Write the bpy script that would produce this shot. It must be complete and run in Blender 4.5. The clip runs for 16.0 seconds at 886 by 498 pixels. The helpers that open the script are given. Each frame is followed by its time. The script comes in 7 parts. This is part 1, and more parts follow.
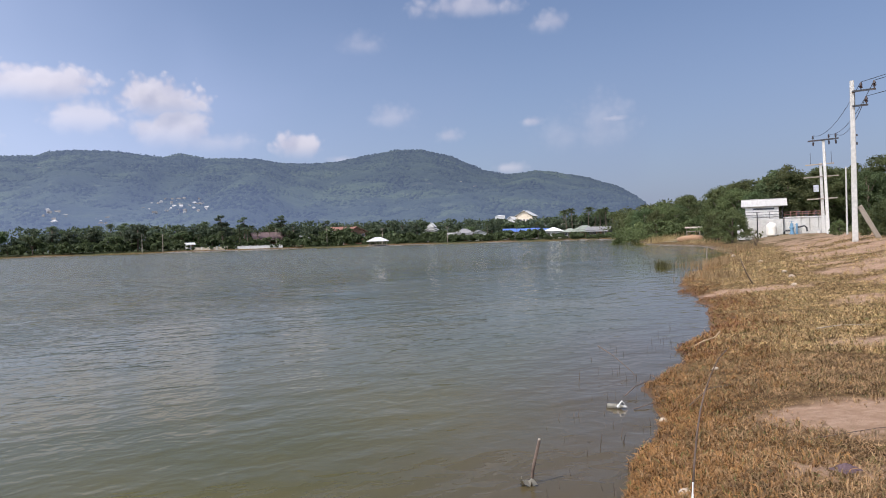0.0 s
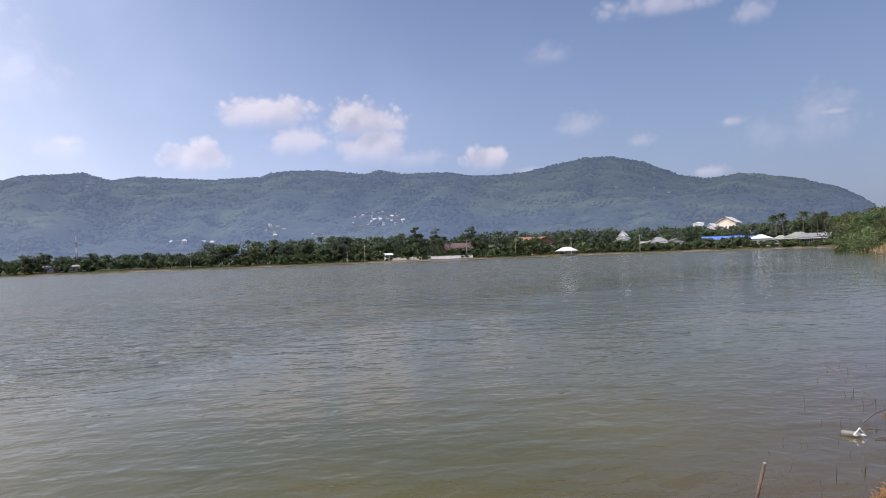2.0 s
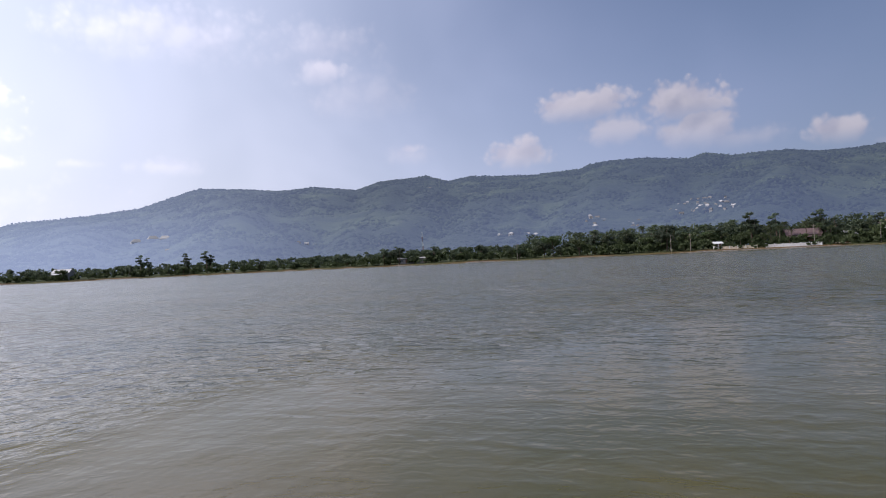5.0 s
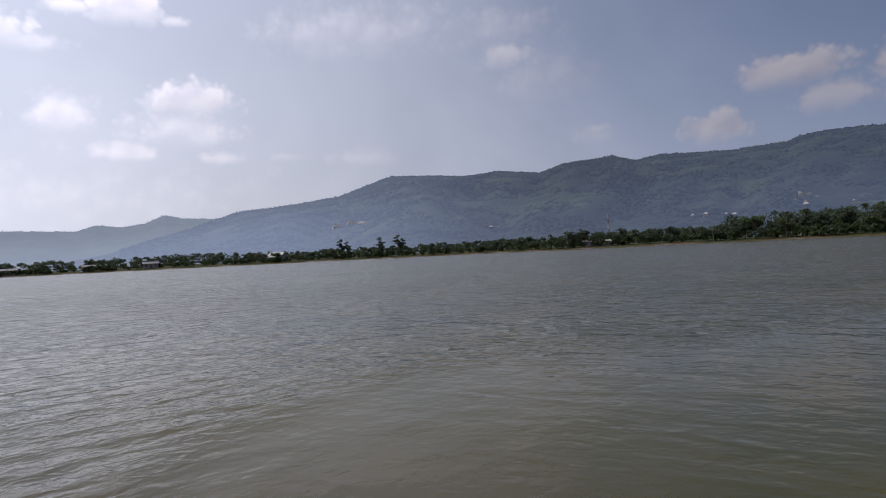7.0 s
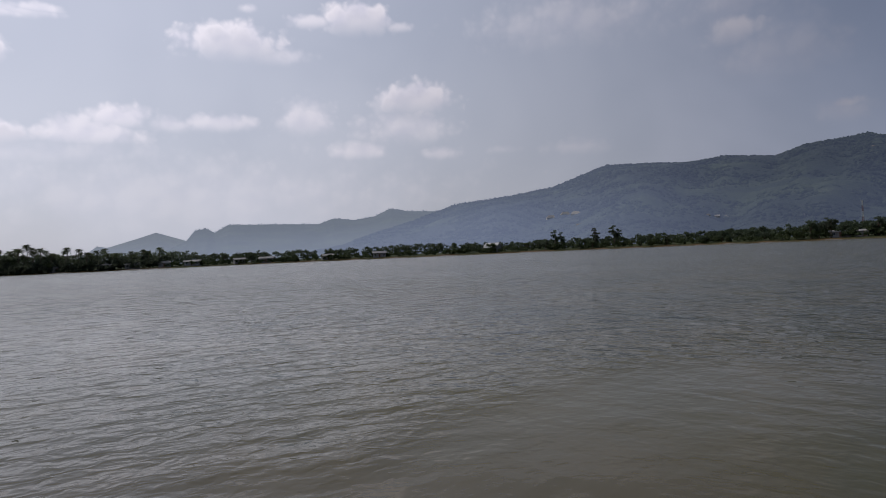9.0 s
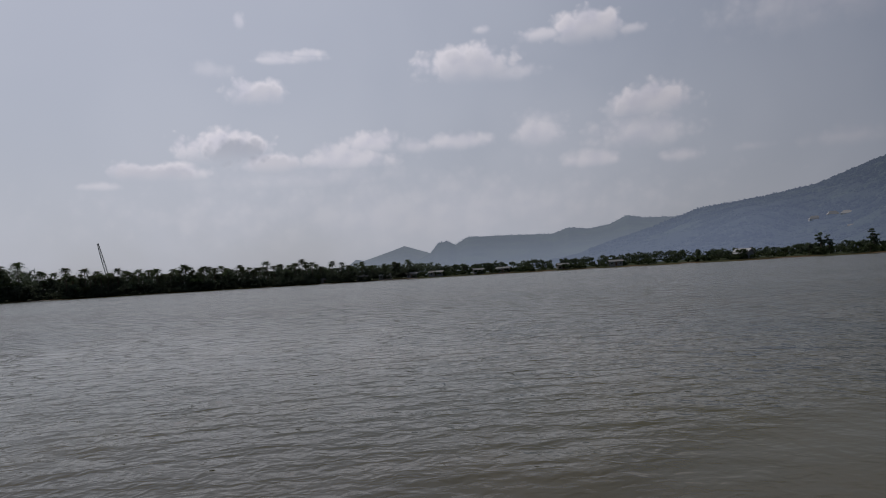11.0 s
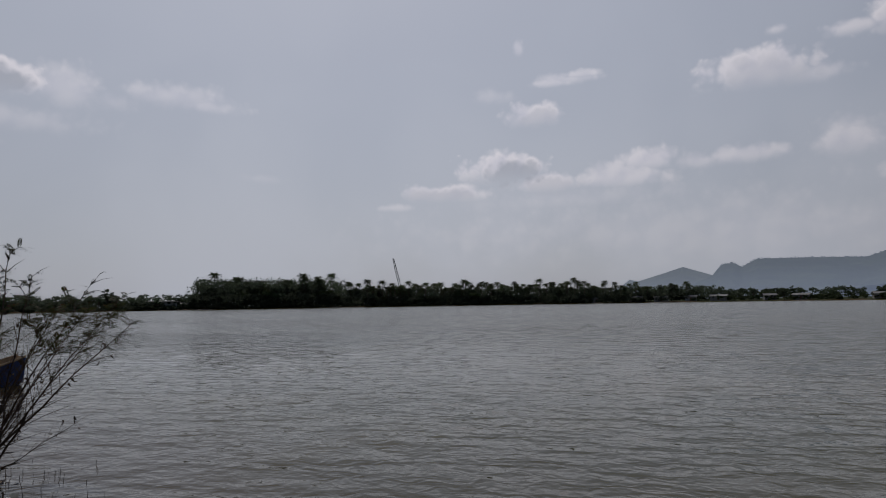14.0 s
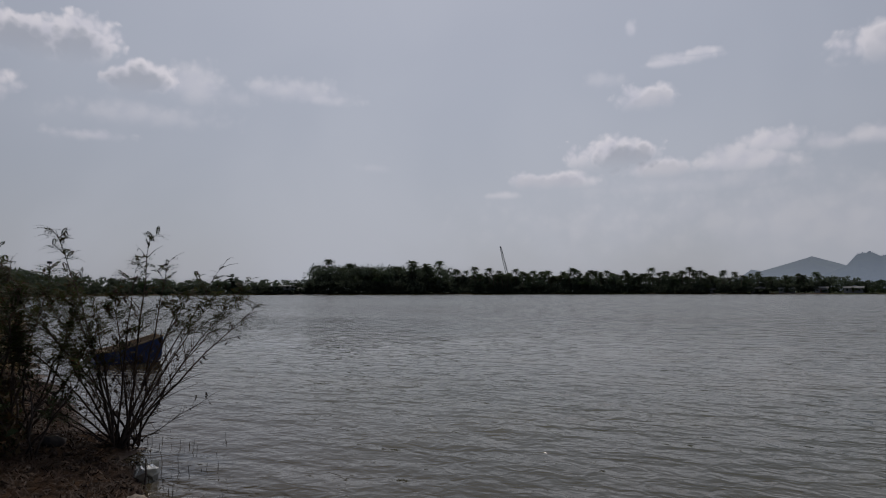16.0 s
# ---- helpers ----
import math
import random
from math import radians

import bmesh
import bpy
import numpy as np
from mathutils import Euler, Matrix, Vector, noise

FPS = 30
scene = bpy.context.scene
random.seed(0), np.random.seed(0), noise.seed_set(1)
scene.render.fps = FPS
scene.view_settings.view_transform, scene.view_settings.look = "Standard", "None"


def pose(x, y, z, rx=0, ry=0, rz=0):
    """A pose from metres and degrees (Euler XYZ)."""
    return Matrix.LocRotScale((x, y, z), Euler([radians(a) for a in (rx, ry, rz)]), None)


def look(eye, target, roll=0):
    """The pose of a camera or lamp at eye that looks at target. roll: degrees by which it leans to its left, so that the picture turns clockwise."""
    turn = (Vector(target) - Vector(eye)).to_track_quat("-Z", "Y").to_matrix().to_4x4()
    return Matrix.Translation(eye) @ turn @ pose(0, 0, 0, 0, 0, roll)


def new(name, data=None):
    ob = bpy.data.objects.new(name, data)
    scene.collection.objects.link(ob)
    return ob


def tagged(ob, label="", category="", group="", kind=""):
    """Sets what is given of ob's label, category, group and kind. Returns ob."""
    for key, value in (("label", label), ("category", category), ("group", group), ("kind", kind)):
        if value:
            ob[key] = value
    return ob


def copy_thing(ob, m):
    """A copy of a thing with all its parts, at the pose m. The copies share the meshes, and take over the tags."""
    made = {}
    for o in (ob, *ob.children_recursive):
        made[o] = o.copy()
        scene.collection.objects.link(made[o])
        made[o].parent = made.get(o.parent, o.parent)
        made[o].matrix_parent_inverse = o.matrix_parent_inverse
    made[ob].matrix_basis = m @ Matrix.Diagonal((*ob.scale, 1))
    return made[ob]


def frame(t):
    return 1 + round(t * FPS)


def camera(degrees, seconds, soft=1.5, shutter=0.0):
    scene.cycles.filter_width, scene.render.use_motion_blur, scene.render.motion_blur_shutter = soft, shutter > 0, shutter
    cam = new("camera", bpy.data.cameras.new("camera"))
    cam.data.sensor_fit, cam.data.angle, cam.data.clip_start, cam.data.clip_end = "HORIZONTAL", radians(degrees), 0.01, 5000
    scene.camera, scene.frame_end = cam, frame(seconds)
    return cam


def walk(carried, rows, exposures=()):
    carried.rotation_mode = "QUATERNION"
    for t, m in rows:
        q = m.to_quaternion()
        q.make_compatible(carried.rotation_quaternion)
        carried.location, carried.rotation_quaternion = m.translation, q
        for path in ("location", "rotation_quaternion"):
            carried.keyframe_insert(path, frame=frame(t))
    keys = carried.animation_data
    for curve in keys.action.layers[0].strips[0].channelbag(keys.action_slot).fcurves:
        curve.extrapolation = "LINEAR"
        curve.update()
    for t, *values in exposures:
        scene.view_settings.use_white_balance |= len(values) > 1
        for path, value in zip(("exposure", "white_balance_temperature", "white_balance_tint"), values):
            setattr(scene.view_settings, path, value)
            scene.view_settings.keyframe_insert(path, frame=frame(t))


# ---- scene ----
cam = camera(67.52, 16.0, soft=1.0)
PATH = [
    (0.0, pose(-0.000, -0.000, 1.800, 89.20, 1.82, -0.02)),
    (0.5, pose(-0.032, -0.020, 1.813, 89.61, 1.96, 2.29)),
    (1.0, pose(-0.062, -0.061, 1.815, 89.58, 1.93, 6.78)),
    (1.5, pose(-0.096, -0.108, 1.824, 89.94, 2.28, 11.81)),
    (2.0, pose(-0.137, -0.140, 1.816, 90.61, 2.15, 16.14)),
    (2.5, pose(-0.173, -0.164, 1.810, 90.32, 2.54, 19.49)),
    (3.0, pose(-0.209, -0.179, 1.808, 90.74, 3.06, 21.57)),
    (3.5, pose(-0.237, -0.192, 1.805, 91.14, 2.84, 26.27)),
    (4.0, pose(-0.260, -0.203, 1.802, 91.26, 2.53, 33.00)),
    (6.5, pose(-0.354, -0.252, 1.800, 90.31, 3.27, 54.72)),
    (7.0, pose(-0.369, -0.261, 1.800, 90.27, 2.88, 59.14)),
    (7.5, pose(-0.381, -0.269, 1.800, 90.62, 2.57, 63.43)),
    (8.0, pose(-0.390, -0.277, 1.800, 90.80, 2.82, 67.36)),
    (8.5, pose(-0.397, -0.285, 1.800, 90.49, 2.98, 71.63)),
    (9.0, pose(-0.403, -0.293, 1.800, 90.35, 2.59, 77.47)),
    (9.5, pose(-0.407, -0.302, 1.800, 91.66, 1.92, 82.63)),
    (10.0, pose(-0.410, -0.312, 1.800, 91.99, 2.27, 87.85)),
    (12.5, pose(-0.416, -0.369, 1.804, 93.79, 2.49, 110.73)),
    (13.0, pose(-0.416, -0.383, 1.806, 94.46, 1.52, 114.59)),
    (13.5, pose(-0.415, -0.398, 1.808, 94.52, 1.57, 117.31)),
    (14.0, pose(-0.440, -0.399, 1.794, 94.68, 0.88, 120.74)),
    (14.5, pose(-0.443, -0.419, 1.795, 94.25, 0.96, 123.22)),
    (15.0, pose(-0.443, -0.421, 1.794, 93.81, 0.63, 125.23)),
    (15.5, pose(-0.454, -0.443, 1.796, 93.46, 0.42, 128.15)),
    (16.0, pose(-0.456, -0.455, 1.796, 93.69, 0.07, 129.94)),
]
EXPOSURES = [(0.0, 0.23, 6150, 16), (1.5, 0.29, 6150, 18), (2.5, 0.04, 6150, 19), (3.0, -0.04, 6140, 20), (3.5, -0.03, 6130, 20), (4.0, -0.06, 6130, 20), (7.0, -0.92, 6200, 18), (9.0, -1.42, 6250, 17), (12.5, -1.97, 6300, 14), (16.0, -1.97, 6300, 14)]
walk(cam, PATH, EXPOSURES)

# ---- sky and sun ----
# Bearings are degrees to the left of +y, seen from the bank where the camera stands.
SUN_BEARING, SUN_HEIGHT = 130.0, 54.0


def bearing(az, d, z=0.0):
    """The point at a bearing and a distance from the bank."""
    return Vector((-d * math.sin(radians(az)), d * math.cos(radians(az)), z))


sun = new("sun", bpy.data.lights.new("sun", "SUN"))
sun.data.energy, sun.data.angle, sun.data.color = 3.2, radians(0.6), (1.0, 0.93, 0.82)
sun.matrix_world = look(bearing(SUN_BEARING, 100 * math.cos(radians(SUN_HEIGHT)), 100 * math.sin(radians(SUN_HEIGHT))), (0, 0, 0))


class Nodes:
    """A short way to write node trees."""

    def __init__(self, tree):
        self.tree = tree
        tree.nodes.clear()

    def add(self, kind, props=None, **inputs):
        n = self.tree.nodes.new(kind)
        p = props or {}
        if "operation" in p:
            n.operation = p["operation"]
        if "use_clamp" in p:
            n.use_clamp = p["use_clamp"]
        if "interpolation_type" in p:
            n.interpolation_type = p["interpolation_type"]
        if "data_type" in p:
            n.data_type = p["data_type"]
        if "blend_type" in p:
            n.blend_type = p["blend_type"]
        if "attribute_name" in p:
            n.attribute_name = p["attribute_name"]
        for k, v in inputs.items():
            key = int(k[1:]) if k[0] == "i" and k[1:].isdigit() else k.replace("_", " ")
            self.set(n, key, v)
        return n

    def set(self, n, key, v):
        if isinstance(v, bpy.types.NodeSocket):
            self.tree.links.new(v, n.inputs[key])
        else:
            n.inputs[key].default_value = v

    def math(self, op, a, b=0.0, c=0.0, clamp=False):
        n = self.add("ShaderNodeMath", {"operation": op, "use_clamp": clamp}, i0=a, i1=b, i2=c)
        return n.outputs[0]

    def smooth(self, v, lo, hi, a=0.0, b=1.0):
        n = self.add("ShaderNodeMapRange", {"interpolation_type": "SMOOTHSTEP"}, Value=v)
        for key, x in (("From Min", lo), ("From Max", hi), ("To Min", a), ("To Max", b)):
            n.inputs[key].default_value = x
        return n.outputs[0]

    def mix(self, fac, a, b, mode="MIX"):
        n = self.add("ShaderNodeMix", {"data_type": "RGBA", "blend_type": mode})
        self.set(n, 0, fac), self.set(n, 6, a), self.set(n, 7, b)
        return n.outputs[2]

    def noise(self, vector, scale, detail=4.0, rough=0.55, distort=0.0):
        n = self.add("ShaderNodeTexNoise", None, Vector=vector, Scale=scale, Detail=detail, Roughness=rough, Distortion=distort)
        return n.outputs[0]


world = bpy.data.worlds.new("sky")
scene.world = world
world.use_nodes = True
w = Nodes(world.node_tree)
way = w.add("ShaderNodeTexCoord").outputs["Generated"]
split = w.add("ShaderNodeSeparateXYZ", None, Vector=way)
az_n = w.math("MULTIPLY", w.math("ARCTAN2", w.math("MULTIPLY", split.outputs[0], -1.0), split.outputs[1]), 57.2958)
el_n = w.math("MULTIPLY", w.math("ARCSINE", split.outputs[2]), 57.2958)
plane = w.add("ShaderNodeCombineXYZ", None, X=az_n, Y=el_n, Z=0.0).outputs[0]
nishita = w.add("ShaderNodeTexSky")
nishita.sky_type, nishita.sun_disc = "NISHITA", False
nishita.sun_elevation, nishita.sun_rotation = radians(SUN_HEIGHT), radians(-SUN_BEARING)
nishita.air_density, nishita.dust_density, nishita.ozone_density = 1.0, 2.0, 2.0
clear = w.add("ShaderNodeBackground", None, Color=nishita.outputs[0], Strength=0.10)
# pale haze low over the horizon, and the bright hazy air round the sun
mottle = w.smooth(w.noise(plane, 0.06, 3.0, 0.5, 0.4), 0.3, 0.7, 0.85, 1.2)
flat_sun = bearing(SUN_BEARING, 1.0)
level = w.add("ShaderNodeVectorMath", {"operation": "NORMALIZE"}, i0=w.add("ShaderNodeCombineXYZ", None, X=split.outputs[0], Y=split.outputs[1], Z=0.0).outputs[0]).outputs[0]
sunward = w.add("ShaderNodeVectorMath", {"operation": "DOT_PRODUCT"}, i0=level, i1=tuple(flat_sun)).outputs["Value"]
haze_fac = w.math("MULTIPLY", w.math("ADD", w.smooth(el_n, -3.0, 26.0, 0.52, 0.0), w.smooth(sunward, -0.8, 0.5, 0.08, 0.32)), mottle)
haze_col = w.mix(w.smooth(sunward, -0.5, 0.6), (0.39, 0.46, 0.66, 1), (0.485, 0.507, 0.546, 1))
haze = w.add("ShaderNodeBackground", None, Color=haze_col, Strength=w.math("ADD", w.smooth(sunward, -0.9, 0.1, 0.62, 1.40), w.smooth(sunward, -0.45, 0.95, 0.0, 1.0)))
veiled = w.add("ShaderNodeMixShader", None, Fac=haze_fac, i1=clear.outputs[0], i2=haze.outputs[0])
to_sun = bearing(SUN_BEARING, math.cos(radians(SUN_HEIGHT)), math.sin(radians(SUN_HEIGHT)))
near_sun = w.add("ShaderNodeVectorMath", {"operation": "DOT_PRODUCT"}, i0=way, i1=tuple(to_sun)).outputs["Value"]
aureole = w.add("ShaderNodeBackground", None, Color=(0.90, 0.95, 1.02, 1), Strength=w.math("MULTIPLY", w.smooth(near_sun, 0.22, 1.05), 1.02))

def cells(vector, scale, soft=0.5):
    """Rounded cells: the distance to the nearest of scattered points."""
    n = w.add("ShaderNodeTexVoronoi", None, Vector=vector, Scale=scale)
    n.voronoi_dimensions, n.feature = "2D", "SMOOTH_F1"
    n.inputs["Smoothness"].default_value = soft
    return n.outputs["Distance"]


# cauliflower lumps on a ragged body
fray = w.noise(plane, 0.30, 6.0, 0.55, 0.2)
warp = w.add("ShaderNodeTexNoise", None, Vector=plane, Scale=0.7, Detail=3.0).outputs["Color"]
lumpy = w.add("ShaderNodeVectorMath", {"operation": "MULTIPLY_ADD"}, i0=warp, i1=(1.0, 1.0, 0), i2=plane).outputs[0]
big_lumps = cells(lumpy, 0.50, 0.7)
lumps_in = w.math("MULTIPLY_ADD", cells(lumpy, 1.5), -0.40, w.math("MULTIPLY", big_lumps, -0.62))
ragged = w.math("ADD", w.math("MULTIPLY_ADD", fray, 1.2, -0.6), w.math("ADD", lumps_in, 0.42))
CLOUDS, CORES = [], []


def cloud(az, el, wide, high, weight=1.0):
    """One cumulus or wisp: its middle, half width and half height in degrees, and how solid it is."""
    el, high = el - 0.16 * high, 0.86 * high
    v = w.add("ShaderNodeVectorMath", {"operation": "MULTIPLY_ADD"}, i0=plane, i1=(1 / wide, 1 / high, 0), i2=(-az / wide, -el / high, 0)).outputs[0]
    d = w.add("ShaderNodeVectorMath", {"operation": "LENGTH"}, i0=v).outputs["Value"]
    low = w.smooth(w.add("ShaderNodeVectorMath", {"operation": "DOT_PRODUCT"}, i0=v, i1=(0, 1, 0)).outputs["Value"], -1.1, 0.25)
    puffed = w.smooth(w.math("SUBTRACT", w.math("ADD", ragged, 1.22), d), 0.0, 1.50 - 0.92 * min(weight, 1.0) - 0.5 * max(weight - 1.0, 0.0), 0.0, min(weight, 1.0))
    CLOUDS.append(w.math("MULTIPLY", puffed, low))
    if weight > 0.85:
        sunk = w.add("ShaderNodeVectorMath", {"operation": "ADD"}, i0=v, i1=(-0.12 if az > 118 else 0.12, 0.26, 0)).outputs[0]
        deep = w.add("ShaderNodeVectorMath", {"operation": "LENGTH"}, i0=sunk).outputs["Value"]
        CORES.append(w.smooth(w.math("SUBTRACT", w.math("MULTIPLY_ADD", ragged, 0.8, 1.0), deep), 0.0, 0.55, 0.0, 1.0 if weight > 1.1 else 0.5))


# cumulus over the hills, a thin veil and broken cumulus towards the sun
cloud(-14.9, 9.6, 1.3, 0.4, 0.50), cloud(-13.5, 9.4, 3.1, 3.2, 0.26), cloud(-10.3, 8.6, 2.4, 2.1, 0.20), cloud(-9.6, 17.7, 1.9, 1.2, 0.50)
cloud(-8.0, 9.8, 1.1, 0.6, 0.60), cloud(-5.9, 6.0, 1.4, 0.7, 0.50), cloud(-2.9, 19.3, 4.9, 1.2, 0.60), cloud(-0.8, 8.9, 1.2, 0.8, 0.50)
cloud(3.8, 10.7, 1.9, 1.5, 0.38), cloud(6.4, 16.5, 2.2, 1.1, 0.30), cloud(6.7, 16.8, 1.5, 1.0, 0.25), cloud(8.6, 7.1, 1.4, 0.5, 0.45), cloud(12.3, 8.4, 2.0, 1.4, 0.95)
cloud(18.9, 8.7, 3.8, 1.3, 0.40), cloud(21.5, 9.8, 3.3, 2.1, 0.85), cloud(22.8, 11.8, 3.6, 2.1, 1.15), cloud(28.0, 10.3, 2.7, 1.8, 0.75)
cloud(30.8, 12.5, 3.7, 1.8, 1.00), cloud(36.4, 8.8, 2.8, 1.7, 0.90), cloud(45.7, 9.7, 1.0, 0.7, 0.55), cloud(45.9, 9.3, 1.7, 1.4, 0.32)
cloud(49.4, 14.4, 4.7, 3.1, 0.22), cloud(51.3, 13.7, 3.3, 2.0, 0.22), cloud(52.6, 16.5, 1.9, 1.5, 0.60), cloud(52.9, 18.4, 4.7, 2.5, 0.32)
cloud(53.4, 16.4, 2.0, 1.9, 0.50), cloud(65.2, 18.9, 8.6, 3.3, 0.36), cloud(65.3, 8.7, 2.3, 0.7, 0.25), cloud(65.7, 8.6, 3.0, 1.1, 0.28)
cloud(71.9, 8.7, 1.6, 0.6, 0.30), cloud(77.0, 8.8, 1.5, 0.6, 0.40), cloud(77.1, 8.6, 1.8, 0.8, 0.50), cloud(79.7, 13.4, 3.7, 1.9, 0.90)
cloud(80.2, 11.0, 4.4, 2.1, 0.55), cloud(80.3, 19.0, 1.4, 0.6, 0.60), cloud(84.0, 19.9, 3.2, 1.8, 1.00), cloud(84.3, 9.0, 2.6, 1.0, 0.60)
cloud(84.7, 9.2, 2.5, 1.0, 0.45), cloud(87.7, 19.5, 2.1, 0.8, 0.75), cloud(88.5, 12.4, 2.1, 1.8, 0.45), cloud(88.6, 11.7, 2.5, 1.7, 0.62)
cloud(90.3, 16.8, 2.6, 1.1, 0.50), cloud(93.0, 20.3, 0.9, 0.5, 0.60), cloud(94.4, 17.8, 4.2, 1.9, 0.95), cloud(95.9, 11.4, 3.3, 1.0, 0.65)
cloud(99.2, 11.2, 2.2, 0.9, 0.55), cloud(102.7, 12.1, 1.7, 0.8, 0.60), cloud(103.4, 11.7, 2.3, 1.3, 0.85), cloud(105.7, 10.7, 3.0, 1.2, 0.70)
cloud(105.7, 10.3, 4.5, 1.2, 0.70), cloud(108.5, 18.9, 1.8, 0.5, 0.70), cloud(108.6, 8.9, 10.3, 1.6, 0.30), cloud(109.6, 18.6, 2.9, 0.6, 0.60)
cloud(110.8, 18.4, 2.0, 0.5, 0.70), cloud(111.6, 10.2, 3.4, 1.2, 0.90), cloud(112.6, 16.0, 2.3, 1.3, 0.95), cloud(113.0, 15.8, 2.2, 1.2, 0.90)
cloud(113.7, 21.3, 0.5, 0.9, 0.60), cloud(115.2, 11.6, 3.6, 1.7, 1.15), cloud(115.9, 17.6, 1.5, 0.4, 0.30), cloud(116.1, 17.5, 2.0, 1.0, 0.30)
cloud(120.4, 9.5, 3.9, 1.0, 0.90), cloud(124.8, 8.3, 1.7, 0.5, 0.50), cloud(135.7, 10.6, 2.2, 0.6, 0.20), cloud(140.6, 16.2, 3.1, 0.8, 0.50)
cloud(141.9, 16.6, 4.1, 1.3, 0.42), cloud(143.1, 16.8, 4.7, 1.2, 0.50), cloud(147.5, 16.0, 2.1, 1.1, 0.35), cloud(150.8, 16.6, 3.0, 2.1, 0.55)
cloud(154.7, 14.0, 6.8, 1.4, 0.34), cloud(154.8, 16.7, 2.7, 1.6, 1.12), cloud(158.1, 12.0, 2.7, 0.7, 0.60), cloud(158.9, 18.9, 2.6, 2.1, 1.25)
cloud(162.6, 18.6, 3.3, 1.8, 1.25), cloud(167.2, 15.4, 3.9, 2.2, 1.00)
cloud(100.0, 6.0, 26.0, 5.0, 0.25)
mask = CLOUDS[0]
for c in CLOUDS[1:]:
    mask = w.math("MAXIMUM", mask, c)
core = CORES[0]
for c in CORES[1:]:
    core = w.math("MAXIMUM", core, c)
dense = w.math("MULTIPLY", mask, w.smooth(sunward, -0.1, 0.8, 0.70, 0.72))
lifted = w.add("ShaderNodeVectorMath", {"operation": "ADD"}, i0=lumpy, i1=(0.35, 0.6, 0)).outputs[0]
relief = w.smooth(w.math("ADD", w.math("SUBTRACT", cells(lifted, 0.50, 0.7), big_lumps), w.math("MULTIPLY_ADD", fray, 0.8, -0.4)), -0.50, 0.36)
# against the sun the thick middle is grey and the rim bright, away from it the tops are white
shade = w.math("MULTIPLY", core, w.smooth(az_n, 40.0, 130.0, 0.18, 0.85), clamp=True)
pale = w.mix(relief, (0.66, 0.63, 0.69, 1), (0.93, 0.86, 0.85, 1))
puff = w.add("ShaderNodeBackground", None, Color=w.mix(shade, pale, (0.215, 0.235, 0.275, 1)), Strength=w.smooth(sunward, -0.3, 1.0, 0.84, 2.3))
whole = w.add("ShaderNodeMixShader", None, Fac=dense, i1=veiled.outputs[0], i2=puff.outputs[0])
lit = w.add("ShaderNodeAddShader", None, i0=whole.outputs[0], i1=aureole.outputs[0])
w.add("ShaderNodeOutputWorld", None, Surface=lit.outputs[0])

# ---- materials ----
def material(name):
    m = bpy.data.materials.new(name)
    m.use_nodes = True
    return m, Nodes(m.node_tree)


def finish(n, shader):
    n.add("ShaderNodeOutputMaterial", None, Surface=shader)


def surface(name, a, b, scale=4.0, rough=0.8, bump=0.2, metal=0.0, grime=None, grime_amount=0.35, stretch=(1, 1, 1), spread=0.12):
    """A painted, wooden, metal or stone surface: two tones of grain, larger stains, fine relief, and a little difference between pieces."""
    m, n = material(name)
    at = n.add("ShaderNodeTexCoord").outputs["Object"]
    grainy = n.add("ShaderNodeVectorMath", {"operation": "MULTIPLY"}, i0=at, i1=stretch).outputs[0]
    fine = n.noise(grainy, scale, 6.0, 0.65)
    coarse = n.noise(grainy, scale * 0.17, 4.0, 0.6)
    col = n.mix(n.smooth(fine, 0.3, 0.7), (*a, 1), (*b, 1))
    if grime:
        col = n.mix(n.smooth(coarse, 0.48, 0.72, 0.0, grime_amount), col, (*grime, 1))
    rand = n.add("ShaderNodeObjectInfo").outputs["Random"]
    hue = n.add("ShaderNodeHueSaturation", None, Color=col, Value=n.smooth(rand, 0.0, 1.0, 1.0 - spread, 1.0 + spread))
    relief = n.add("ShaderNodeBump", None, Strength=bump, Distance=0.02, Height=fine)
    p = n.add("ShaderNodeBsdfPrincipled", None, Base_Color=hue.outputs[0], Metallic=metal, Normal=relief.outputs[0])
    n.set(p, "Roughness", n.smooth(coarse, 0.3, 0.7, max(0.05, rough - 0.12), min(1.0, rough + 0.1)))
    finish(n, p.outputs[0])
    return m


def leafy(name, dark, light, through_leaf=0.3, dry=None, dry_amount=0.0, single=0.5, patch=0.45):
    """Leaves: each differs a little in tone, some light comes through."""
    m, n = material(name)
    isle = n.add("ShaderNodeNewGeometry").outputs["Random Per Island"]
    rand = n.add("ShaderNodeObjectInfo").outputs["Random"]
    at = n.add("ShaderNodeTexCoord").outputs["Object"]
    clumps = n.noise(at, patch, 4.0, 0.65)
    tone = n.math("MULTIPLY_ADD", isle, single, n.math("MULTIPLY", n.smooth(clumps, 0.3, 0.7), 1.0 - single))
    col = n.mix(tone, (*dark, 1), (*light, 1))
    if dry:
        col = n.mix(n.smooth(isle, 1.0 - dry_amount, 1.0 - dry_amount + 0.02), col, (*dry, 1))
    hue = n.add("ShaderNodeHueSaturation", None, Color=col, Hue=n.smooth(rand, 0, 1, 0.485, 0.515), Value=n.smooth(rand, 0.0, 1.0, 0.75, 1.25))
    p = n.add("ShaderNodeBsdfPrincipled", None, Base_Color=hue.outputs[0], Roughness=0.6)
    p.inputs["Specular IOR Level"].default_value = 0.2
    t = n.add("ShaderNodeBsdfTranslucent", None, Color=hue.outputs[0])
    finish(n, n.add("ShaderNodeMixShader", None, Fac=through_leaf, i1=p.outputs[0], i2=t.outputs[0]).outputs[0])
    return m


